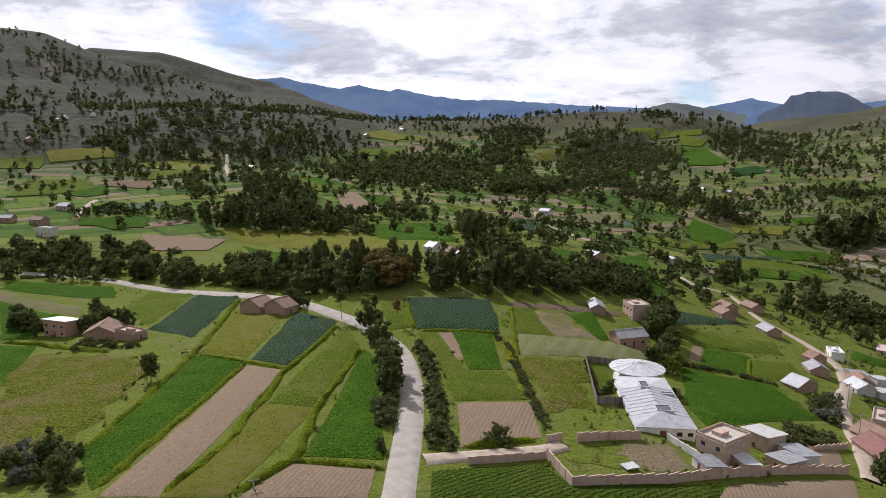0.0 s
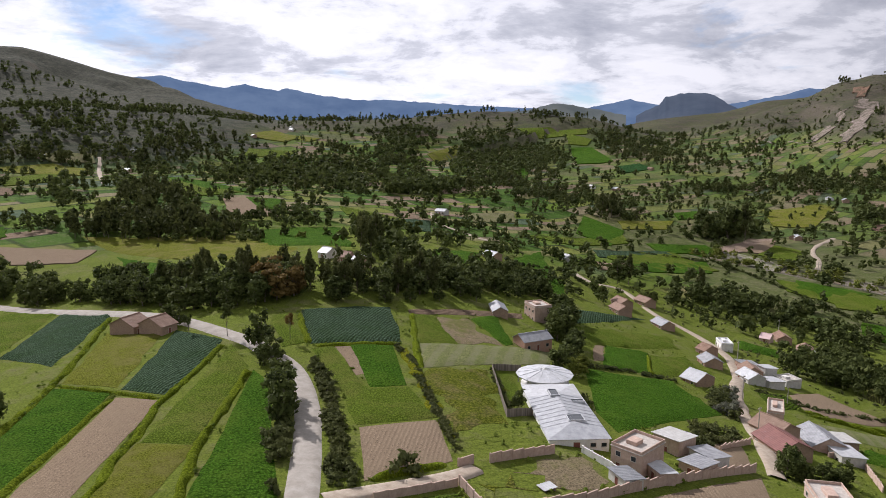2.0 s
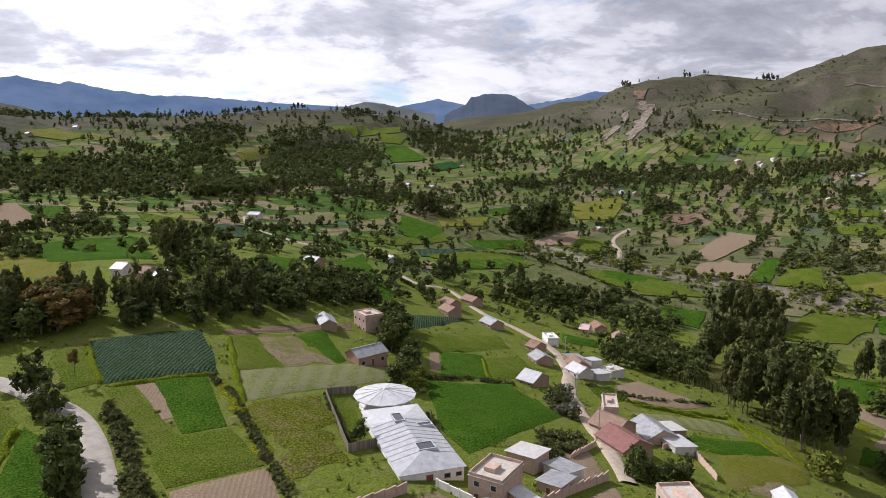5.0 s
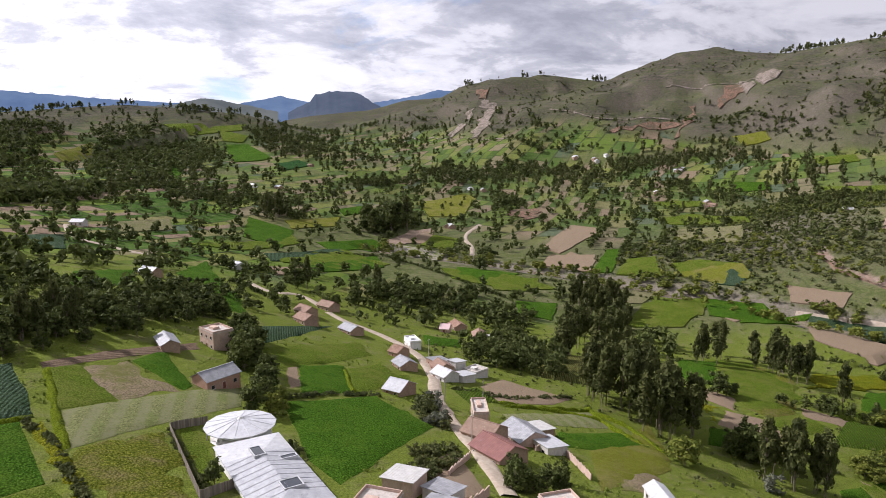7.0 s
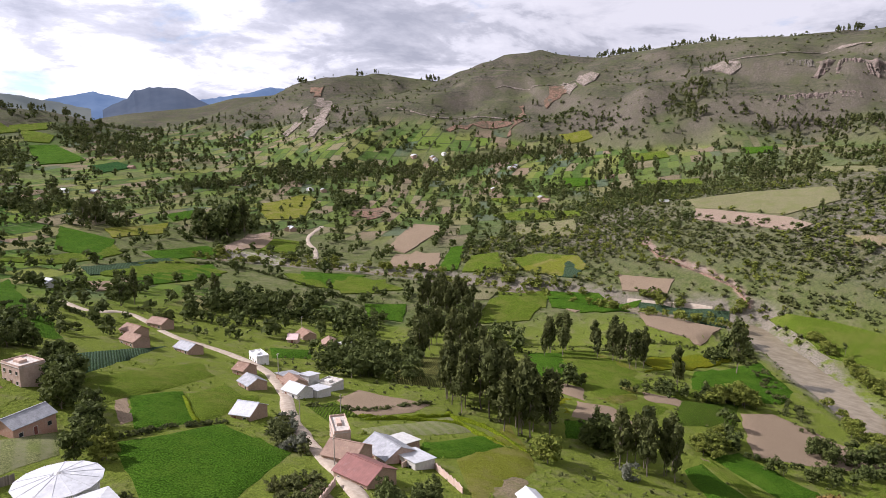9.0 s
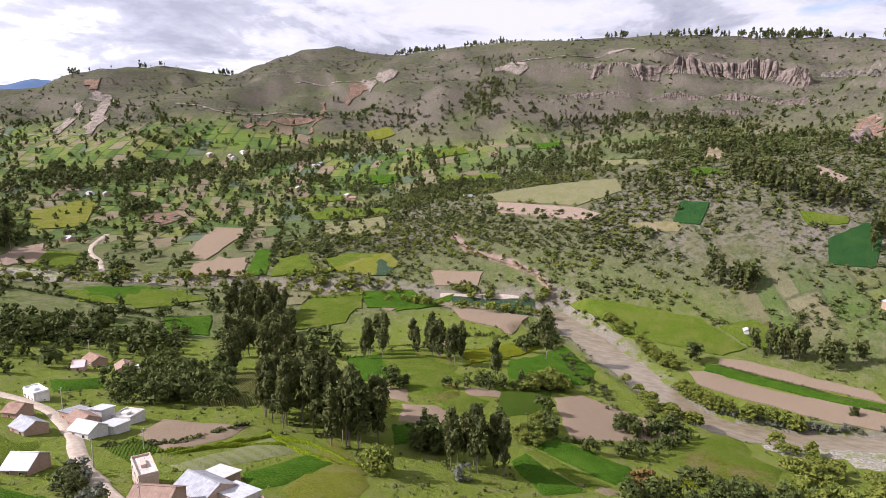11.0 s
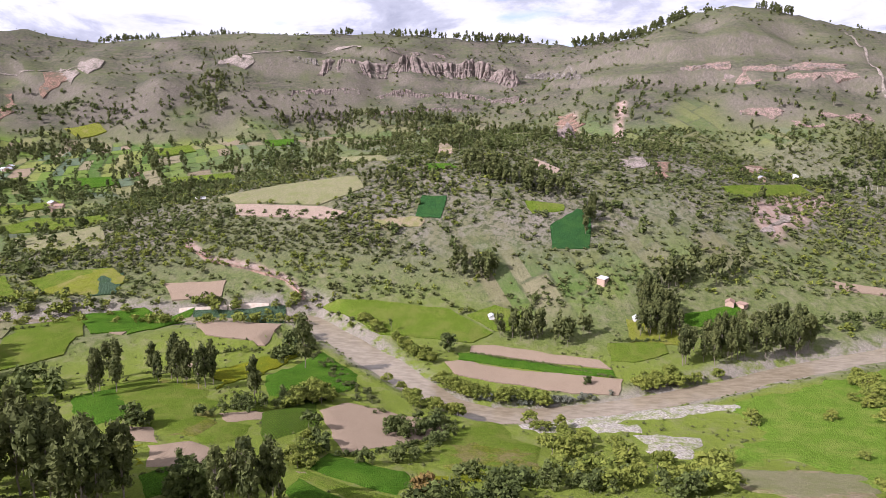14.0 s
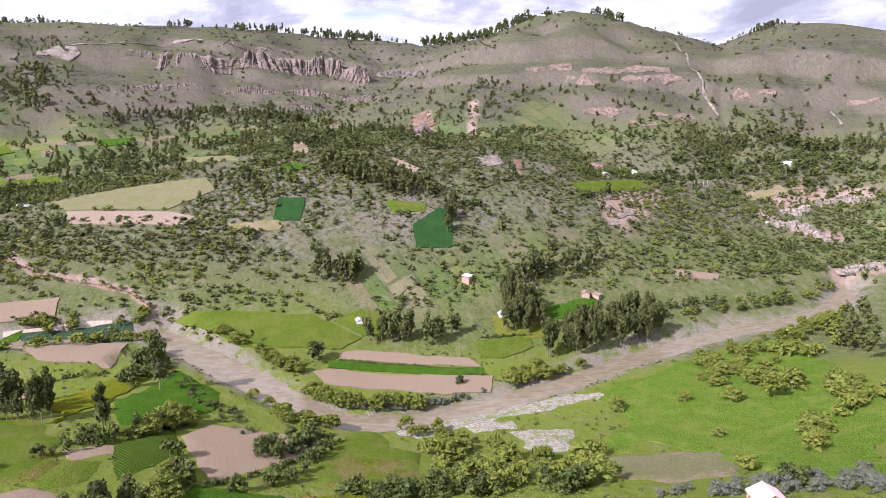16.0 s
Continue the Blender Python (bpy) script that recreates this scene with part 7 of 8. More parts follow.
house(662.8, 640.7, 90, 6.4, 4.6, 2.0, 'gable', 'white', 'white', False, "white house among trees on the far bench")
house(681.0, 606.5, 70, 6.4, 4.6, 2.0, 'gable', 'pale', 'white', False, "long pale house on the far bench")
house(455.2, 593.7, 80, 6.4, 4.6, 2.0, 'gable', 'grey', 'white', False, "farmhouse with grey sheet roof on the knoll")
house(496.6, 241.6, 105, 6.4, 4.6, 2.0, 'gable', 'pale', 'adobe', False, "farmhouse with pale sheet roof between hedges")
house(557.2, -334.5, 20, 6.4, 4.6, 2.0, 'gable', 'pale', 'white', False, "pale farmhouse below the mountain foot")
house(556.1, -192.5, 0, 6.4, 4.6, 2.0, 'gable', 'white', 'white', False, "whitewashed farmhouse among dark trees")
house(521.2, -152.9, 10, 6.4, 4.6, 2.0, 'gable', 'grey', 'adobe', False, "adobe farmhouse with grey sheet roof among trees")
house(-437.8, 746.6, 120, 8.0, 5.0, 2.2, 'gable', 'white', 'white', False, "distant white house on the hillside")
house(-394.1, 725.8, 140, 8.0, 5.0, 2.2, 'gable', 'pale', 'white', False, "distant pale house on the hillside")
house(-377.0, 750.4, 110, 8.0, 5.0, 2.2, 'gable', 'white', 'white', False, "distant white house among trees")
house(-189.4, 701.5, 100, 8.0, 5.0, 2.2, 'gable', 'white', 'white', False, "distant white house on the valley floor")
house(-83.9, 698.3, 120, 8.0, 5.0, 2.2, 'gable', 'tile', 'adobe', False, "distant farmhouse with tile roof by the road")
house(-65.6, 1038.3, 100, 8.0, 5.0, 2.2, 'gable', 'white', 'white', False, "long white distant hall")
house(204.3, 689.5, 100, 8.0, 5.0, 2.2, 'gable', 'tile', 'brick', False, "unfinished red brick building on the far bench")
house(259.3, 693.0, 95, 8.0, 5.0, 2.2, 'gable', 'pale', 'white', False, "pale long house on the far bench")
yard_wall('pink', 1.43, (20.3, 97.6), (31.1, 102.3))
yard_wall('pink', 1.29, (15.5, 95.9), (17.8, 97.0))
yard_wall('pink', 1.14, (3.6, 86.5), (9.1, 88.2), (14.4, 90.3))
yard_wall('pink', 1.43, (14.7, 90.5), (16.8, 82.8), (30.5, 87.3), (47.2, 95.8), (66.4, 105.7))
yard_wall('white', 1.14, (36.0, 103.7), (40.1, 94.4))
yard_wall('timber', 1.45, (32.5, 118.6), (27.3, 116.4), (30.9, 143.6), (37.7, 146.0))
yard_wall('pink', 1.29, (96.0, 126.0), (104.2, 127.0), (94.0, 109.8))
yard_wall('pink', 1.14, (65.3, 114.2), (76.5, 122.7))

power_pole(120.0, 196.9, 7.9)
power_pole(83.8, 131.3, 6.0)
power_pole(98.5, 160.0, 6.6)
power_pole(-22.6, 77.4, 1.6)
power_pole(275.7, 367.2, 10.8)
power_pole(112.9, 162.7, 5.4)
power_pole(173.6, 254.2, 7.9)
power_pole(543.1, -240.1, 7.0)
power_pole(544.8, -245.1, 7.0)
power_pole(544.8, -249.1, 7.0)
power_pole(544.1, -252.2, 7.0)

hedge('verge', 0.8, (-49.3, 89.5), (-51.7, 138.4), (-56.8, 187.6))
hedge('verge', 0.5, (-41.8, 76.9), (-40.7, 97.2), (-38.4, 128.1))
hedge('verge', 0.6, (-33.3, 75.5), (-29.5, 93.8), (-30.1, 101.5), (-29.4, 123.9), (-24.0, 153.7))
hedge('verge', 0.7, (-25.3, 75.3), (-19.5, 85.3), (-20.1, 104.4), (-16.8, 137.0))
hedge('verge', 0.6, (-19.5, 85.1), (-8.2, 83.9))
hedge('verge', 0.5, (-29.6, 124.1), (-38.5, 129.4), (-51.5, 137.9))
hedge('shrub', 0.9, (11.9, 153.0), (14.1, 142.8), (16.0, 101.1))
hedge('verge', 0.6, (-6.3, 149.6), (13.1, 154.2))
hedge('verge', 0.7, (-9.8, 173.3), (-6.4, 150.4))
hedge('shrub', 1.0, (57.5, 160.2), (71.4, 165.3), (82.5, 164.3))
hedge('verge', 0.6, (87.0, 188.7), (76.9, 166.0))
hedge('verge', 0.8, (2.4, 91.1), (15.0, 97.0))
hedge('shrub', 0.7, (30.8, 143.9), (28.5, 117.1))
hedge('verge', 0.7, (18.1, 179.3), (15.5, 138.8))
hedge('verge', 0.8, (-107.0, 160.4), (-95.1, 156.5), (-72.2, 145.1))
hedge('shrub', 0.9, (-151.7, 230.5), (-134.9, 242.2), (-114.2, 236.8))
hedge('shrub', 1.2, (109.7, 171.6), (121.6, 162.5), (144.9, 161.8))
hedge('verge', 0.9, (114.3, 160.8), (126.1, 154.3), (139.1, 142.5))
hedge('verge', 0.9, (114.7, 157.5), (141.1, 151.4), (142.2, 138.9), (135.1, 122.3))
hedge('verge', 1.0, (142.8, 154.5), (135.7, 139.2), (133.3, 126.9))
hedge('shrub', 1.2, (169.4, 131.9), (177.3, 121.9), (180.2, 103.0))
hedge('dark', 1.4, (195.2, 92.7), (207.0, 77.0), (224.9, 62.7))
hedge('dark', 1.5, (281.6, 176.7), (299.6, 141.4))
hedge('dark', 1.5, (280.4, 310.2), (293.3, 263.7), (305.2, 237.2))
hedge('dark', 1.6, (188.5, 411.9), (232.0, 403.9), (238.5, 346.2), (240.3, 294.4))
hedge('dark', 1.6, (69.9, 289.5), (101.1, 306.6), (103.5, 266.9))
hedge('dark', 1.8, (351.3, 186.4), (342.1, 165.8), (340.5, 135.3))
hedge('shrub', 1.0, (307.2, 54.8), (301.9, 22.3), (291.7, -4.4))
hedge('dark', 1.6, (324.1, -9.7), (325.2, -34.3))

grove('dark', 70, 4, 7.5, False, (-153.3, 233.0), (-119.2, 243.3), (-72.0, 211.7), (-71.5, 221.6), (-114.6, 256.1), (-166.0, 253.2))
grove('dark', 80, 4, 8, False, (-62.8, 204.9), (-33.9, 179.4), (-9.8, 179.4), (-10.7, 195.5), (-38.8, 206.0), (-71.4, 240.3))
grove('eucalyptus', 26, 6.5, 11, False, (-51.7, 201.9), (-10.0, 182.0), (-11.1, 203.6), (-39.9, 211.8))
grove('rust', 9, 5, 9, False, (-22.5, 185.1), (-10.0, 182.0), (-11.0, 200.0), (-21.4, 204.5))
grove('dark', 46, 3.5, 7, False, (-9.8, 178.4), (18.0, 186.3), (55.2, 215.5), (81.1, 244.9), (63.1, 239.7), (19.5, 203.8), (-9.0, 193.8))
grove('eucalyptus', 18, 7, 11, False, (-8.4, 182.4), (29.2, 199.5), (31.8, 218.4), (-9.1, 196.9))
grove('dark', 26, 4, 8, False, (-160.3, 250.7), (-115.5, 263.3), (-125.1, 286.1), (-152.8, 284.4), (-175.3, 275.2))
grove('dark', 90, 4, 8, True, (-144.8, 339.3), (-122.2, 338.8), (-81.4, 320.9), (-31.9, 293.6), (-40.1, 331.8), (-69.3, 371.1), (-111.5, 390.8), (-139.9, 371.9))
grove('eucalyptus', 30, 9, 14, True, (-105.7, 330.9), (-59.8, 319.4), (-66.4, 355.5), (-114.1, 377.8))
grove('dark', 60, 3.5, 7, True, (4.8, 241.7), (17.6, 224.6), (40.1, 223.4), (69.4, 240.4), (76.8, 275.2), (40.6, 250.7), (14.8, 279.6))
grove('eucalyptus', 10, 9, 14, False, (6.0, 250.1), (14.3, 231.3), (17.3, 283.3), (8.3, 298.8))
grove('shrub', 70, 1.2, 3, False, (-10.3, 128.9), (-8.7, 129.0), (-7.2, 100.9), (-6.1, 85.5), (-8.3, 83.7), (-9.0, 100.8), (-9.8, 116.4))
grove('dark', 20, 4.5, 7.5, False, (-12.2, 133.0), (-9.0, 132.5), (-7.2, 110.9), (-6.1, 88.9), (-7.1, 88.9), (-8.3, 105.6))
grove('shrub', 110, 1, 2.4, False, (-5.4, 144.2), (-2.7, 130.2), (1.4, 90.1), (-1.7, 89.6), (-3.0, 111.6), (-5.4, 129.6))
grove('shrub', 40, 0.8, 1.8, False, (-0.9, 87.6), (14.5, 93.6), (14.6, 91.6), (-0.5, 85.4))
grove('dark', 8, 3, 6, False, (-108.6, 169.7), (-99.1, 163.4), (-109.8, 178.9), (-116.2, 182.0))
grove('dark', 12, 3, 6, False, (-90.1, 167.4), (-76.3, 168.6), (-84.6, 184.0), (-97.6, 188.0))
grove('shrub', 26, 0.8, 2, False, (-83.9, 148.2), (-67.2, 148.0), (-70.8, 156.2), (-88.4, 158.9))
grove('shrub', 18, 1, 2.6, False, (-51.3, 76.4), (-43.6, 75.9), (-49.3, 89.5), (-59.6, 94.7))
grove('grey', 5, 1.6, 3, False, (-53.0, 77.9), (-49.5, 84.0), (-54.8, 92.1), (-60.3, 90.7))
grove('shrub', 16, 0.8, 1.8, False, (28.6, 111.1), (32.6, 113.6), (31.9, 120.4), (29.3, 116.5))
grove('shrub', 18, 0.9, 2.0, False, (46.8, 134.9), (44.1, 117.3), (42.8, 112.1), (41.9, 114.3), (46.3, 128.6))
grove('dark', 26, 4, 8, False, (52.8, 178.9), (56.7, 177.5), (68.9, 201.7), (72.6, 219.2), (65.7, 213.5))
grove('dark', 10, 3, 6, False, (45.7, 148.6), (53.5, 151.6), (60.4, 167.6), (53.9, 167.0))
grove('willow', 3, 3, 5, False, (47.8, 148.4), (52.8, 149.9), (58.6, 163.4))
grove('shrub', 34, 1, 2.4, False, (61.2, 123.2), (79.3, 133.1), (70.0, 117.6), (58.1, 113.0))
grove('shrub', 24, 1.5, 3.5, False, (79.1, 144.0), (84.2, 140.1), (96.9, 157.0), (91.9, 161.6))
grove('grey', 8, 2, 4, False, (77.2, 140.2), (85.7, 142.1), (96.9, 159.3), (91.1, 159.3))
grove('dark', 15, 2.6, 4.6, False, (69.4, 105.5), (81.7, 103.3), (87.2, 110.8), (79.1, 114.7))
grove('dark', 70, 5, 9, False, (136.2, 279.9), (184.0, 286.6), (196.5, 272.7), (187.6, 235.7), (211.3, 262.0), (202.9, 313.1), (171.5, 327.5))
grove('dark', 60, 4, 8, False, (141.1, 200.6), (144.0, 187.3), (155.1, 173.6), (190.1, 206.6), (187.6, 235.7), (160.8, 224.8))
grove('eucalyptus', 24, 12, 18, False, (178.8, 198.7), (204.1, 193.9), (238.8, 216.1), (217.7, 232.6))
grove('eucalyptus', 40, 14, 20, False, (143.3, 157.5), (143.8, 146.7), (142.3, 132.7), (152.5, 126.1), (164.7, 134.6), (170.1, 158.0), (166.3, 173.1))
grove('dark', 26, 6, 10, False, (233.3, 253.0), (216.2, 209.9), (227.3, 186.7), (255.4, 204.6), (254.8, 239.9), (252.7, 263.7))
grove('eucalyptus', 26, 12, 17, False, (252.7, 263.7), (257.8, 235.9), (280.4, 246.1), (278.2, 278.6))
grove('eucalyptus', 22, 11, 16, False, (230.6, 178.7), (240.7, 159.7), (238.7, 137.8), (262.4, 147.2), (266.7, 172.3), (261.2, 194.0))
grove('eucalyptus', 7, 12, 17, False, (140.8, 107.0), (155.3, 94.7), (170.8, 101.4), (156.9, 111.3))
grove('dark', 10, 5, 8, False, (155.9, 120.0), (158.9, 112.1), (171.7, 116.1), (168.8, 124.7))
grove('dark', 24, 3, 6, False, (207.7, 137.5), (236.5, 101.2), (246.0, 103.5), (217.5, 139.8))
grove('willow', 26, 3, 6, False, (225.9, 114.2), (241.6, 100.4), (252.7, 105.2), (236.7, 115.5))
grove('dark', 12, 3, 6, False, (193.7, 100.6), (196.3, 92.9), (217.3, 100.2), (217.5, 105.8))
grove('willow', 14, 3, 5, False, (181.5, 101.8), (188.0, 95.6), (205.0, 100.4), (199.5, 105.9))
grove('dark', 26, 2.5, 5, False, (190.3, 88.2), (207.8, 70.6), (232.5, 58.2), (226.2, 59.4), (200.7, 69.7))
grove('dark', 20, 4, 8, False, (154.3, 71.0), (165.5, 44.3), (181.0, 43.6), (174.0, 70.9))
grove('rust', 2, 6, 9, False, (165.5, 68.5), (169.1, 60.9), (178.9, 61.5), (175.1, 68.9))
grove('willow', 40, 3, 5, False, (285.0, 93.5), (246.7, 75.2), (241.5, 60.7), (256.6, 56.8), (264.3, 74.2), (290.9, 90.0))
grove('willow', 60, 3, 5.5, False, (280.1, 72.7), (265.2, 56.4), (264.7, 36.1), (264.2, 15.2), (271.0, 11.7), (268.9, 35.6), (271.6, 56.2), (283.0, 68.5))
grove('grey', 36, 1.5, 3, False, (266.8, 56.4), (262.5, 32.3), (276.8, -3.0), (280.5, -4.0), (267.7, 31.6), (268.8, 52.2))
grove('willow', 50, 3, 6, False, (280.4, -6.3), (290.6, -48.4), (299.4, -52.0), (296.8, -30.5), (285.9, -7.7))
grove('willow', 36, 3, 6, False, (305.3, 107.6), (286.0, 91.6), (290.9, 90.0), (311.6, 105.2), (339.8, 120.9), (341.2, 125.9))
grove('willow', 30, 2.5, 5, False, (333.2, 107.8), (311.0, 87.1), (292.4, 72.9), (296.7, 68.6), (317.6, 85.2), (334.4, 103.1))
grove('eucalyptus', 60, 11, 17, False, (302.5, -32.3), (307.9, -60.7), (320.4, -91.7), (335.6, -108.3), (345.1, -100.7), (336.2, -72.4), (320.3, -45.0))
grove('eucalyptus', 45, 10, 16, False, (328.8, -21.7), (323.3, -39.2), (342.6, -45.6), (360.7, -33.3), (351.5, -24.9))
grove('eucalyptus', 24, 8, 13, False, (320.3, 44.5), (318.1, 12.3), (323.9, -12.4), (328.8, -10.9), (329.5, 28.5), (327.3, 41.5))
grove('eucalyptus', 20, 9, 15, False, (367.5, -36.7), (372.4, -67.9), (385.2, -96.0), (395.0, -96.6), (385.8, -66.1), (374.4, -40.2))
grove('dark', 50, 3, 6, False, (322.2, -66.6), (345.6, -119.7), (348.5, -160.6), (360.4, -203.4), (370.9, -203.8), (363.3, -156.3), (356.7, -119.2))
grove('willow', 34, 3.5, 6.5, False, (307.5, -106.1), (307.0, -127.2), (320.1, -172.6), (301.6, -164.3), (250.4, -97.0), (243.6, -78.8), (259.9, -81.9))
grove('willow', 14, 3, 5.5, False, (223.6, -101.6), (197.0, -102.8), (211.1, -117.5), (247.5, -128.0))
grove('eucalyptus', 16, 10, 15, False, (266.4, -146.4), (255.4, -154.8), (319.6, -213.8), (331.2, -207.5))
grove('willow', 60, 3, 6, False, (313.1, -161.1), (314.9, -193.7), (361.7, -233.5), (362.0, -211.9))
grove('willow', 16, 3, 5, False, (241.2, 38.8), (217.9, 19.2), (186.4, 0.6), (196.0, -4.6), (222.0, 14.7), (253.2, 33.5))
grove('grey', 30, 2, 3.5, False, (161.4, -0.5), (133.3, -43.7), (148.1, -57.9), (147.1, -45.0), (157.3, -25.4))
grove('dark', 26, 3, 6, False, (190.3, 64.3), (180.8, 31.7), (188.2, 15.3), (167.1, 7.9), (172.3, -2.6), (193.2, 13.9), (195.0, 43.9))
grove('willow', 26, 3, 5, False, (189.6, 41.6), (173.7, -0.3), (183.7, -4.5), (200.7, 18.2), (197.7, 37.6))
grove('dark', 30, 3, 6, False, (221.7, 83.5), (238.0, 64.3), (228.7, 57.5), (228.3, 64.3), (209.7, 79.4))
grove('dark', 30, 3, 7, False, (279.2, 127.8), (312.7, 120.7), (327.1, 127.9), (310.8, 133.2), (287.3, 135.6))
grove('shrub', 60, 1, 2.5, False, (311.0, 124.7), (260.3, 94.5), (235.8, 79.8), (230.4, 84.3), (258.9, 103.4), (298.1, 124.2))
grove('eucalyptus', 28, 7, 11, False, (369.2, 64.6), (363.1, 41.3), (376.6, 40.3), (381.5, 60.2))
grove('eucalyptus', 90, 8, 13, True, (477.2, 59.5), (489.5, 46.5), (465.9, 12.0), (448.3, -8.6), (435.7, -6.5), (448.9, 31.3))
grove('eucalyptus', 60, 8, 13, True, (850.2, 284.3), (821.5, 40.7), (837.4, 33.7), (882.4, 162.6), (867.1, 282.2))
grove('eucalyptus', 50, 8, 14, True, (585.5, 86.6), (541.0, 60.7), (809.8, 59.6), (828.4, 108.9))
grove('eucalyptus', 60, 8, 13, True, (599.8, -255.4), (564.0, -434.7), (578.3, -447.0), (604.9, -335.9), (622.4, -272.8))
grove('dark', 60, 5, 9, True, (544.3, -201.8), (510.0, -388.9), (537.0, -411.7), (582.0, -246.3))
grove('eucalyptus', 10, 9, 13, False, (404.3, -7.5), (404.7, -12.5), (430.8, -22.8), (436.7, -17.0))
grove('eucalyptus', 12, 6, 9, False, (452.7, 120.9), (448.9, 88.2), (460.7, 92.0), (473.0, 119.9))
grove('eucalyptus', 40, 9, 14, True, (843.8, 386.9), (848.8, 335.3), (929.5, 372.0), (908.8, 405.3))
grove('eucalyptus', 70, 9, 14, True, (629.7, 565.0), (681.2, 457.1), (778.2, 499.2), (732.4, 569.4), (684.9, 601.4))
grove('eucalyptus', 80, 9, 14, True, (404.5, 659.7), (569.8, 490.7), (649.7, 556.4), (522.8, 714.9))
grove('dark', 220, 7, 11, True, (136.3, 848.1), (183.5, 1020.1), (269.3, 1066.1), (329.0, 1008.9), (279.6, 832.3), (208.3, 792.2), (159.7, 656.2), (113.1, 651.1))
grove('dark', 160, 7, 11, True, (-100.8, 659.3), (-39.8, 499.4), (33.4, 560.9), (62.5, 681.0), (26.5, 770.9), (-54.3, 760.5), (-111.1, 727.5))
grove('dark', 120, 7, 11, True, (379.6, 1014.2), (377.1, 906.5), (440.4, 857.3), (532.8, 1075.5), (445.9, 1101.3), (410.0, 1087.7))
grove('dark', 160, 6, 11, True, (29.8, 498.9), (97.6, 559.7), (106.0, 609.5), (44.4, 585.6))
grove('dark', 60, 7, 11, True, (256.3, 474.9), (300.1, 464.8), (325.8, 502.2), (286.7, 518.4))
grove('dark', 170, 4, 8, True, (143.7, 864.0), (170.6, 696.5), (241.3, 735.8), (345.9, 1014.5), (248.9, 1081.8), (182.9, 1041.1))
grove('dark', 120, 4, 8, True, (377.9, 989.7), (366.2, 832.3), (407.5, 724.3), (497.2, 892.8), (979.7, 2175.7), (435.7, 1132.7))
grove('dark', 90, 3, 7, True, (799.3, 634.8), (826.5, 526.8), (813.7, 389.8), (832.7, 397.9), (860.0, 546.1), (831.3, 638.8))
grove('dark', 70, 3, 7, True, (629.4, 820.5), (648.5, 690.3), (695.2, 626.6), (674.6, 715.0))
grove('dark', 260, 7, 10, True, (187.7, 1097.1), (250.8, 1145.4), (339.6, 1044.2), (299.3, 889.3), (238.9, 857.7), (225.0, 915.8), (147.1, 851.0), (153.6, 960.2))
grove('dark', 150, 6, 10, True, (59.7, 1030.0), (132.2, 1157.2), (149.6, 1047.5), (111.1, 966.2), (63.6, 803.7), (26.0, 755.7))
grove('eucalyptus', 150, 7, 11, True, (420.5, 1130.9), (450.7, 1114.9), (441.7, 1007.3), (425.5, 856.1), (459.3, 816.3), (395.0, 819.9), (366.6, 881.1), (384.3, 1028.6))
grove('eucalyptus', 90, 8, 12, True, (-126.5, 335.4), (-112.9, 374.2), (-81.4, 370.9), (-38.4, 318.0), (-46.8, 303.7), (-102.2, 319.8))
grove('dark', 110, 6, 10, True, (-114.6, 567.5), (-81.0, 673.8), (-13.8, 617.1), (34.4, 579.6), (29.8, 499.1), (-11.2, 501.8), (-61.2, 508.8))
grove('eucalyptus', 60, 8, 12, True, (-130.2, 432.9), (-117.7, 468.5), (-76.6, 411.6), (-84.7, 386.5), (-112.4, 394.4))
grove('eucalyptus', 40, 8, 13, True, (-310.3, 607.9), (-276.3, 644.6), (-209.7, 665.4), (-204.9, 649.6), (-267.4, 622.8))
grove('eucalyptus', 40, 9, 13, True, (-201.9, 695.4), (-139.6, 755.4), (-88.3, 735.9), (-127.7, 689.2), (-189.5, 670.1))
grove('eucalyptus', 30, 8, 12, True, (-31.9, 821.1), (24.5, 944.8), (29.0, 846.4), (-17.4, 772.9))
grove('eucalyptus', 26, 9, 13, True, (210.8, 554.2), (237.4, 563.4), (223.6, 529.4), (199.5, 517.4))
grove('dark', 26, 8, 12, True, (261.7, 484.5), (295.2, 501.3), (324.1, 502.3), (306.6, 474.2), (253.5, 461.3))
grove('eucalyptus', 200, 6, 9, True, (864.7, 281.4), (888.5, 213.5), (877.2, 110.7), (839.3, 39.9), (825.8, 40.4), (859.5, 122.7), (873.4, 223.9), (849.2, 278.1))
grove('eucalyptus', 70, 5, 8, True, (1013.8, 432.9), (1038.4, 388.1), (928.8, 337.6), (862.1, 326.5), (844.8, 355.3), (896.1, 387.8))
grove('eucalyptus', 70, 6, 10, True, (759.3, 143.9), (861.3, 116.5), (834.8, 96.6), (503.4, 90.6), (511.9, 105.9))
grove('dark', 60, 5, 8, True, (710.9, 268.3), (742.6, 231.5), (614.8, 193.9), (646.8, 245.5))
grove('eucalyptus', 70, 5, 9, True, (599.2, -252.3), (606.7, -275.4), (598.9, -315.7), (583.6, -301.0), (575.1, -247.8))
grove('eucalyptus', 90, 5, 9, True, (595.5, -327.1), (591.3, -349.3), (588.6, -405.2), (575.1, -394.6), (583.6, -327.8))
grove('eucalyptus', 40, 5, 9, True, (579.0, -408.9), (564.4, -434.7), (547.6, -420.3), (560.2, -399.1))
grove('dark', 120, 3, 5, True, (515.2, -128.0), (569.4, -229.3), (560.4, -281.4), (551.9, -276.4), (549.2, -214.1), (500.5, -126.7))
grove('dark', 110, 3, 6, True, (576.7, -264.4), (568.5, -355.8), (542.4, -411.7), (528.7, -400.2), (545.4, -329.1), (561.3, -266.2))
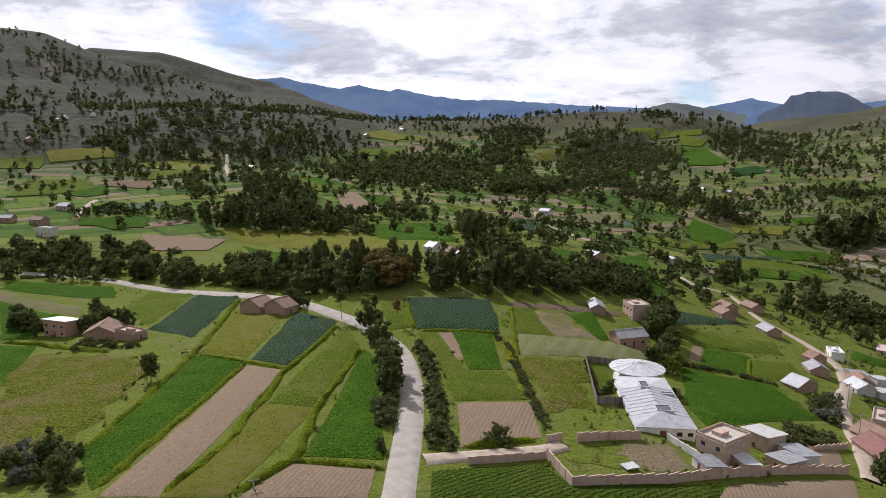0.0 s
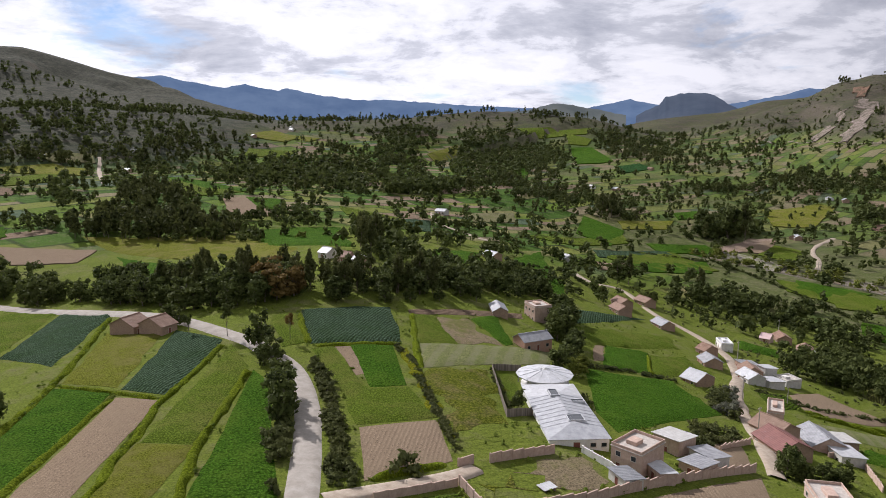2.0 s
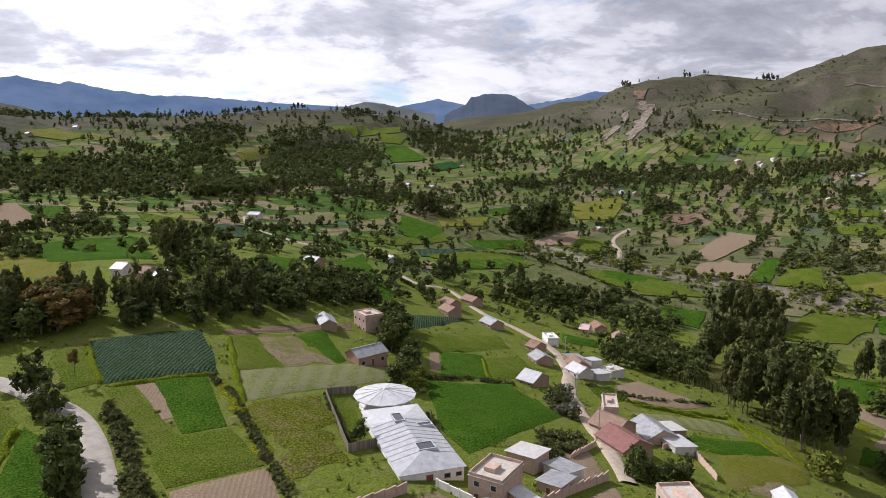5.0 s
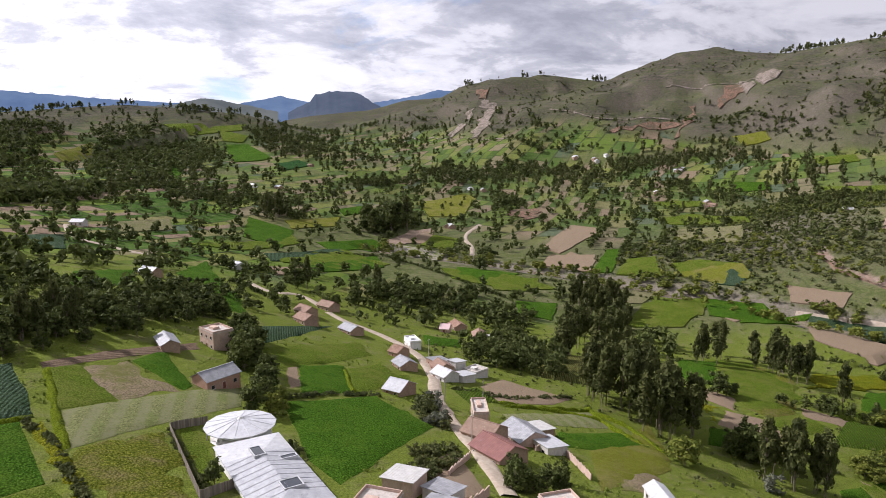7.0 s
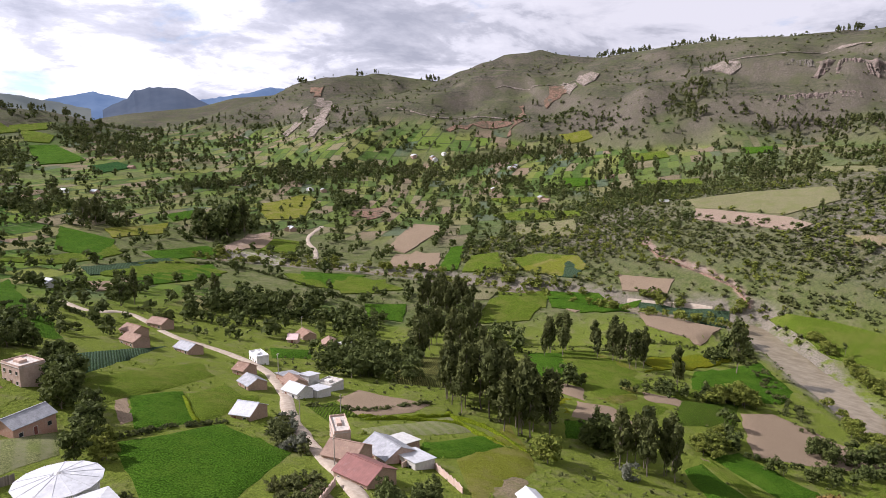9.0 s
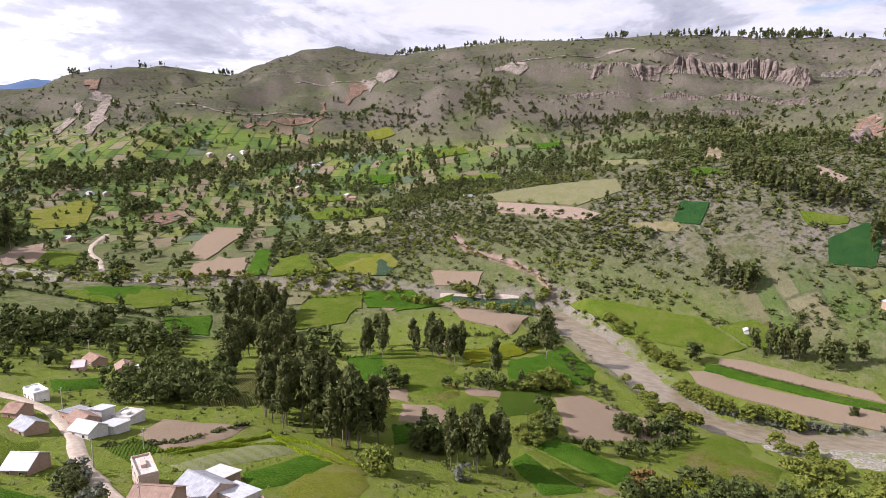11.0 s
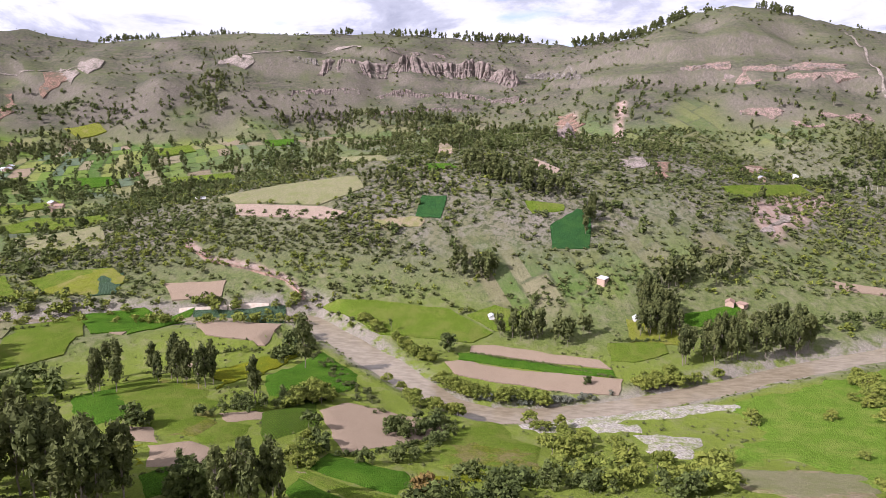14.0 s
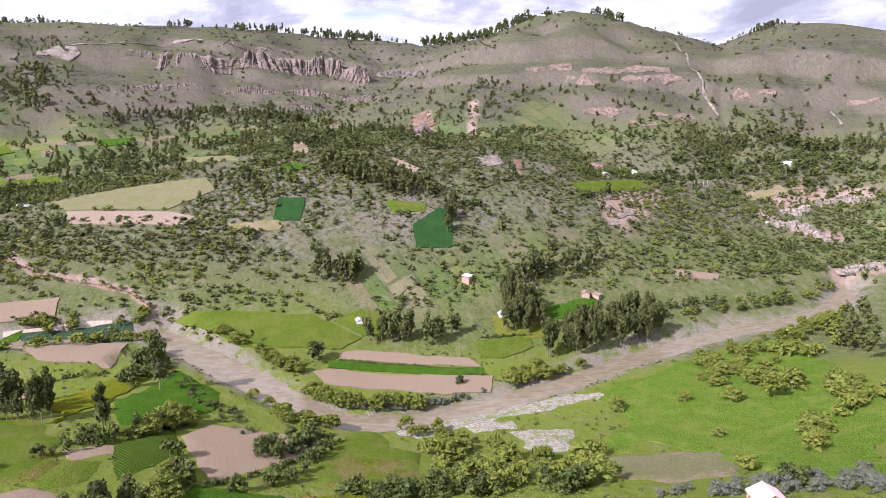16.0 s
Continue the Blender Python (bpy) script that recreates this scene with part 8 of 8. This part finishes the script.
grove('dark', 90, 7, 11, True, (474.8, 744.7), (516.7, 708.0), (613.1, 656.1), (552.5, 595.9), (466.5, 614.4), (418.6, 663.1))
grove('eucalyptus', 70, 7, 11, True, (669.4, 597.3), (709.4, 553.3), (673.4, 496.8), (633.2, 513.8), (617.2, 546.8))
grove('eucalyptus', 36, 7, 11, True, (571.6, 603.0), (615.5, 616.8), (601.2, 541.3), (551.6, 521.4), (541.9, 562.9))
grove('eucalyptus', 60, 7, 11, True, (763.7, 548.6), (801.1, 512.2), (775.7, 433.8), (691.9, 412.7), (715.5, 493.3))
grove('eucalyptus', 60, 7, 11, True, (669.1, 400.5), (753.2, 392.8), (698.2, 340.5), (623.9, 320.7), (616.9, 366.4))
grove('dark', 34, 7, 11, True, (439.6, 541.4), (458.5, 535.3), (440.0, 499.9), (410.5, 502.5))
grove('eucalyptus', 40, 6, 10, True, (668.4, 302.9), (692.0, 280.9), (623.7, 198.9), (527.4, 179.3), (626.9, 275.3))
grove('eucalyptus', 40, 6, 10, True, (733.0, 220.4), (755.4, 195.6), (572.6, 158.7), (616.7, 192.2))
grove('willow', 16, 4, 6.5, False, (291.5, -98.0), (303.1, -124.5), (232.8, -104.4), (225.5, -90.2), (243.7, -78.8))
grove('willow', 8, 4, 6, False, (195.6, -75.4), (192.7, -82.1), (171.5, -64.3), (175.8, -60.6))
grove('willow', 30, 4, 6.5, False, (310.0, -136.3), (312.8, -160.8), (335.2, -231.0), (300.1, -201.4), (288.4, -165.0), (276.9, -133.6))
grove('willow', 14, 4, 6, False, (226.1, -108.8), (227.6, -117.8), (193.2, -91.7), (196.8, -89.2))
grove('willow', 22, 3.5, 6, False, (221.8, 34.1), (225.5, 24.7), (188.5, 15.2), (178.0, 21.1), (196.0, 31.7))
grove('willow', 14, 3.5, 6, False, (201.7, -6.8), (201.1, -15.0), (171.2, -4.9), (170.1, 2.6))
grove('dark', 24, 3.5, 6, False, (195.2, 52.7), (191.4, 35.5), (178.8, 18.0), (173.3, 19.6), (187.9, 53.2))
grove('grey', 20, 2, 3.4, False, (158.5, -24.7), (153.4, -39.1), (149.2, -57.8), (137.0, -46.9), (147.5, -21.5))
grove('dark', 70, 4, 8, True, (-173.5, 265.3), (-140.1, 287.9), (-99.7, 262.4), (-42.3, 225.1), (-37.0, 196.5), (-114.1, 232.8), (-151.8, 230.9))
grove('dark', 64, 3.5, 7, True, (-42.3, 225.1), (-15.6, 218.2), (11.4, 212.2), (66.7, 254.0), (58.7, 222.3), (10.2, 188.7), (-36.4, 192.9))
grove('eucalyptus', 16, 6, 10, True, (-14.1, 197.0), (7.8, 209.6), (10.5, 194.6), (-10.1, 185.3))
grove('dark', 130, 3, 6.5, True, (-333.9, 519.6), (-197.9, 626.9), (-3.8, 633.1), (-1.5, 291.1), (-107.5, 336.9), (-204.7, 314.9))
grove('dark', 50, 3, 5.5, True, (-196.6, 358.1), (-140.8, 374.7), (-132.0, 358.6), (-183.0, 337.7))
grove('dark', 60, 3, 6, True, (28.3, 235.8), (67.4, 274.7), (100.4, 290.2), (91.2, 262.8), (50.3, 227.2), (25.7, 212.7))
grove('dark', 90, 3, 6, True, (196.9, 336.4), (227.1, 312.3), (232.3, 267.6), (198.3, 234.6), (184.6, 270.5), (150.4, 266.5))
grove('dark', 40, 4, 7, True, (154.0, 222.6), (170.0, 214.0), (168.7, 194.2), (151.1, 182.2), (135.9, 198.9))
grove('dark', 150, 2.2, 4.2, True, (549.3, 466.8), (620.9, 432.7), (573.0, 319.5), (432.8, 220.8), (407.9, 218.3), (453.4, 294.9), (475.1, 377.7), (454.3, 395.8))
grove('shrub', 200, 1.2, 2.8, True, (445.2, 225.6), (442.6, 173.1), (422.9, 119.8), (412.2, 90.6), (392.2, 88.8), (392.4, 147.0), (406.5, 200.6))
grove('willow', 130, 1.8, 3.6, True, (417.8, 312.4), (414.8, 214.0), (392.4, 159.9), (378.2, 113.0), (368.4, 129.5), (375.6, 189.8), (370.4, 273.3))
grove('shrub', 200, 1.2, 2.8, True, (429.8, 228.8), (422.8, 170.3), (402.7, 103.8), (391.5, 80.1), (380.4, 102.0), (389.3, 162.4), (401.1, 218.1))
grove('dark', 130, 1.6, 3.4, True, (403.2, -114.0), (426.6, -202.9), (436.3, -324.6), (394.0, -286.7), (396.3, -183.8), (387.1, -106.9))
grove('willow', 40, 2.5, 4.5, True, (346.0, -116.7), (363.7, -173.7), (395.8, -261.9), (370.7, -240.8), (354.0, -170.8), (338.2, -118.9))
grove('dark', 70, 3, 6, True, (396.4, 630.7), (449.0, 586.3), (412.1, 456.7), (453.3, 370.1), (423.2, 264.9), (397.9, 259.9), (407.0, 356.1), (375.0, 430.3), (364.8, 545.4))
grove('dark', 70, 3, 5.5, True, (516.6, 560.2), (552.7, 467.5), (592.5, 390.7), (572.3, 276.1), (532.8, 260.0), (556.1, 381.3), (512.8, 462.2), (488.5, 532.4))
tree('dark', -53.7, 121.3, 5.3)
tree('dark', -16.5, 150.3, 7.6)
tree('thin', -23.9, 157.3, 7.4)
tree('thinrust', -10.6, 153.3, 6.0)
tree('dark', -13.4, 140.8, 6.0)
tree('dark', -14.6, 138.6, 3.8)
tree('shrub', 8.1, 93.6, 3.8)
tree('dark', -52.5, 86.9, 4.4)
tree('dark', -46.5, 78.6, 4.3)
tree('dark', -54.7, 82.0, 3.6)
tree('dark', 59.1, 183.4, 9.0)
tree('dark', 59.2, 171.8, 6.9)
tree('willow', 51.5, 150.5, 4.4)
tree('dark', 30.6, 121.0, 3.6)
tree('thin', -32.7, 161.5, 4.4)
tree('dark', -36.4, 169.7, 4.3)
tree('dark', -39.0, 171.6, 4.8)
tree('thin', -71.7, 296.7, 3.7)
tree('willow', -15.5, 300.6, 3.7)
tree('eucalyptus', -158.9, 744.7, 15.7)
tree('eucalyptus', 155.8, 102.8, 15.9)
tree('dark', 160.5, 117.2, 7.6)
tree('willow', 134.0, 116.9, 7.3)
tree('dark', 72.9, 106.9, 5.2)
tree('eucalyptus', 133.0, 307.6, 14.2)
tree('dark', 126.5, 305.0, 11.5)
tree('eucalyptus', 170.3, 310.3, 14.9)
tree('eucalyptus', 211.1, 520.5, 21.2)
tree('eucalyptus', 203.3, 520.9, 19.0)
tree('eucalyptus', 286.0, 459.3, 27.5)
tree('dark', 275.8, 462.8, 25.2)
tree('dark', 263.5, 474.7, 21.1)
tree('eucalyptus', 227.1, 123.2, 17.5)
tree('eucalyptus', 275.3, 118.8, 22.8)
tree('dark', 199.3, 149.2, 7.7)
tree('dark', 203.6, 146.6, 4.4)
tree('dark', 307.4, 63.9, 8.6)
tree('thin', 323.1, 90.5, 6.5)
tree('dark', 284.5, 8.4, 3.9)
tree('willow', 213.5, 31.1, 6.6)
tree('willow', 229.4, 23.7, 3.5)
tree('willow', 205.8, 11.0, 6.2)
tree('eucalyptus', 153.3, 101.6, 15.3)
tree('eucalyptus', 156.0, 108.0, 11.1)
tree('dark', 161.7, 119.6, 7.4)
tree('grey', 145.4, 103.3, 4.5)
tree('willow', 136.3, 119.4, 5.8)
tree('willow', 241.9, -64.5, 4.4)
tree('willow', 202.3, -52.8, 3.4)
tree('willow', 174.3, -61.9, 6.1)
tree('willow', 196.7, -78.1, 5.0)
tree('willow', 168.2, -38.8, 4.4)
tree('willow', 233.8, -78.0, 6.3)
tree('willow', 229.5, -91.1, 8.8)
tree('willow', 235.0, -101.8, 8.0)
tree('willow', 241.6, -38.7, 5.5)
tree('willow', 192.7, -44.6, 1.1)
tree('dark', 285.3, 7.6, 3.4)
tree('dark', 147.4, -37.2, 4.8)
tree('dark', 149.6, -34.9, 5.1)
tree('willow', 204.6, -13.1, 4.1)
tree('eucalyptus', 620.6, -318.7, 13.1)
tree('eucalyptus', 654.6, -267.2, 13.5)


# ---- scrub, hedges and far trees spread over the slopes ----


def spread(name, kind, n, cards, low, high, keep, label, category, seed, box):
    rng = np.random.default_rng(seed)
    x0, x1, y0, y1 = box
    got = np.empty((0, 2))
    for _ in range(80):
        p = np.stack([rng.uniform(x0, x1, 4000), rng.uniform(y0, y1, 4000)], -1)
        p = p[keep(p[:, 0], p[:, 1], rng.uniform(0, 1, len(p)))]
        d, _ = along(p[:, 0], p[:, 1], RIVER)
        got = np.concatenate([got, p[d > RIVER_HALF + 3]])
        if len(got) >= n:
            break
    got = got[:n]
    ok = np.ones(len(got), bool)
    for poly in PLOTS:
        c = np.array(poly)
        near = (got[:, 0] > c[:, 0].min()) & (got[:, 0] < c[:, 0].max()) & (got[:, 1] > c[:, 1].min()) & (got[:, 1] < c[:, 1].max())
        if near.any():
            ok &= ~(near & inside(got[:, 0], got[:, 1], [tuple(q) for q in c]))
    for line, w in WAYS:
        d, _ = along(got[:, 0], got[:, 1], [(*q[:2], 0) for q in line])
        ok &= d > w
    got = got[ok]
    h = rng.uniform(low, high, len(got)) * rng.uniform(0.7, 1.1, len(got))
    return woodland(name, kind, got, h, cards, rng, label, category)


def east_keep(x, y, u):
    n = rough(x, y, 60, 61) + 0.7 * rough(x, y, 22, 62)
    return (x + 0.2 * y > 350) & (n > u * 1.5 - 1.1)


spread("scrub", 'shrub', 11500, 5, 1.0, 3.2, east_keep, "olive scrub bushes dotted over the dry slope", "scrub", 5, (330, 640, -400, 330))
spread("scrub", 'willow', 1300, 14, 1.8, 3.6, lambda x, y, u: east_keep(x, y, u) & (rough(x, y, 90, 64) > -0.1), "light green scrub trees on the lower slope", "scrub", 6, (330, 560, -380, 320))


spread("woodland", 'dark', 1100, 18, 1.8, 4.2, lambda x, y, u: east_keep(x, y, u) & (rough(x, y, 70, 66) > 0.0), "dark green thicket patches on the slope", "woodland", 16, (335, 600, -390, 330))


def valley_keep(x, y, u):
    n = rough(x, y, 75, 71) + 0.8 * rough(x, y, 28, 72)
    fu, fv = parcel_lines(x * UNIT, y * UNIT)
    hedge = ((np.minimum(fu, 1 - fu) < 0.04) | (np.minimum(fv, 1 - fv) < 0.07)) & (rough(x, y, 24, 75) > -0.35)
    z = ground(x, y)
    return ((n > 0.72 + 0.4 * u) | (hedge & (u < 0.75)) | (u < 0.035)) & (z < 95)


spread("woodland", 'dark', 4400, 14, 2.6, 7.5, lambda x, y, u: valley_keep(x, y, u) & (x + y > 260), "dark trees and hedges between distant farm plots", "woodland", 7, (-330, 620, 250, 700))
spread("woodland", 'dark', 1900, 14, 5, 10, valley_keep, "dark woods over the far valley", "woodland", 8, (-700, 800, 650, 1500))
spread("woodland", 'eucalyptus', 1100, 20, 8, 13, valley_keep, "distant eucalyptus stands in the valley", "woodland", 9, (-500, 850, 450, 1300))
spread("woodland", 'dark', 2500, 12, 2.4, 6.5, lambda x, y, u: valley_keep(x, y, u) & (x - y * 0.35 > 330), "dark trees and hedges on the far bench", "woodland", 10, (380, 900, -450, 560))
spread("woodland", 'eucalyptus', 520, 30, 7, 12, lambda x, y, u: valley_keep(x, y, u) & (x - y * 0.35 > 330), "eucalyptus stands on the far bench", "woodland", 12, (430, 900, -450, 620))
spread("scrub", 'shrub', 4000, 4, 1.5, 4, lambda x, y, u: (ground(x, y) > 45) & (rough(x, y, 80, 81) + 0.6 * rough(x, y, 30, 82) > u * 1.6 - 0.7), "sparse bushes over the high grassy mountainside", "scrub", 13, (640, 1300, -650, 1250))
spread("woodland", 'dark', 2200, 12, 5, 9, lambda x, y, u: (rough(x, y, 120, 91) + 0.6 * rough(x, y, 40, 92) > 0.1 + 0.4 * u) | (u < 0.08), "dark trees climbing the hazy hillside", "woodland", 14, (-1100, -150, 500, 1500))


def crest_trees(name, line, n, low, high, seed, label):
    rng = np.random.default_rng(seed)
    p = np.array([q[:2] for q in line], float)
    t = rng.uniform(0, len(p) - 1.001, n)
    i = t.astype(int)
    q = p[i] + (t - i)[:, None] * (p[i + 1] - p[i]) + rng.normal(0, 9, (n, 2))
    q = q[rough(q[:, 0], q[:, 1], 45, 95) + 0.5 * rough(q[:, 0], q[:, 1], 15, 96) > 0.0]
    woodland(name, 'eucalyptus', q, rng.uniform(low, high, len(q)) * rng.uniform(0.55, 1.0, len(q)), 34, rng, label, "woodland")


crest_trees("woodland", RIDGES['east'][1][1:8], 800, 9, 16, 3, "line of trees along the mountain crest")
crest_trees("woodland", RIDGES['slide_hill'][1][2:], 300, 8, 14, 4, "row of trees along the ridge")
crest_trees("woodland", RIDGES['round_hill'][1][4:], 200, 7, 12, 5, "trees along the saddle of the ridge")
crest_trees("woodland", RIDGES['middle'][1][1:5], 220, 9, 14, 6, "trees along the low middle ridge")
crest_trees("woodland", RIDGES['east'][1][7:9], 200, 7, 12, 7, "dark trees on the hilltop")
crest_trees("woodland", RIDGES['east'][1][11:13], 120, 6, 10, 8, "dark trees on the far hilltop")


def riverside(seed, off, n):
    """Trees close along the narrow upper river."""
    rng = np.random.default_rng(seed)
    p = np.array([q[:2] for q in RIVER[:6]])
    t = rng.uniform(0, len(p) - 1.001, n)
    i = t.astype(int)
    q = p[i] + (t - i)[:, None] * (p[i + 1] - p[i])
    side = p[i + 1] - p[i]
    side = np.stack([-side[:, 1], side[:, 0]], -1) / np.hypot(*side.T)[:, None]
    q = q + side * (off + rng.normal(0, 2.5, n))[:, None]
    woodland("woodland", 'willow', q, rng.uniform(2.5, 5.5, n), 60, rng, "light green trees lining the upper river", "woodland")


riverside(31, 9, 90)
riverside(32, -9, 110)

spread("tufts", 'shrub', 3200, 5, 0.25, 0.8, lambda x, y, u: rough(x, y, 18, 101) + 0.6 * rough(x, y, 6, 102) > u * 1.6 - 0.9, "rank grass tufts and weeds between the plots", "weeds", 41, (-110, 130, 60, 230)).data.materials[0] = LEAF['verge']
spread("tufts", 'shrub', 3000, 5, 0.4, 1.3, lambda x, y, u: rough(x, y, 22, 103) + 0.6 * rough(x, y, 8, 104) > u * 1.6 - 0.8, "low bushes and weeds over the valley floor", "weeds", 42, (120, 340, -120, 330))


# from plan units to metres
grow = Matrix.Scale(UNIT, 4)
bpy.context.view_layer.update()
for ob in list(scene.objects):
    if ob.parent is None and ob.type in ('MESH', 'EMPTY'):
        ob.matrix_basis = grow @ ob.matrix_basis
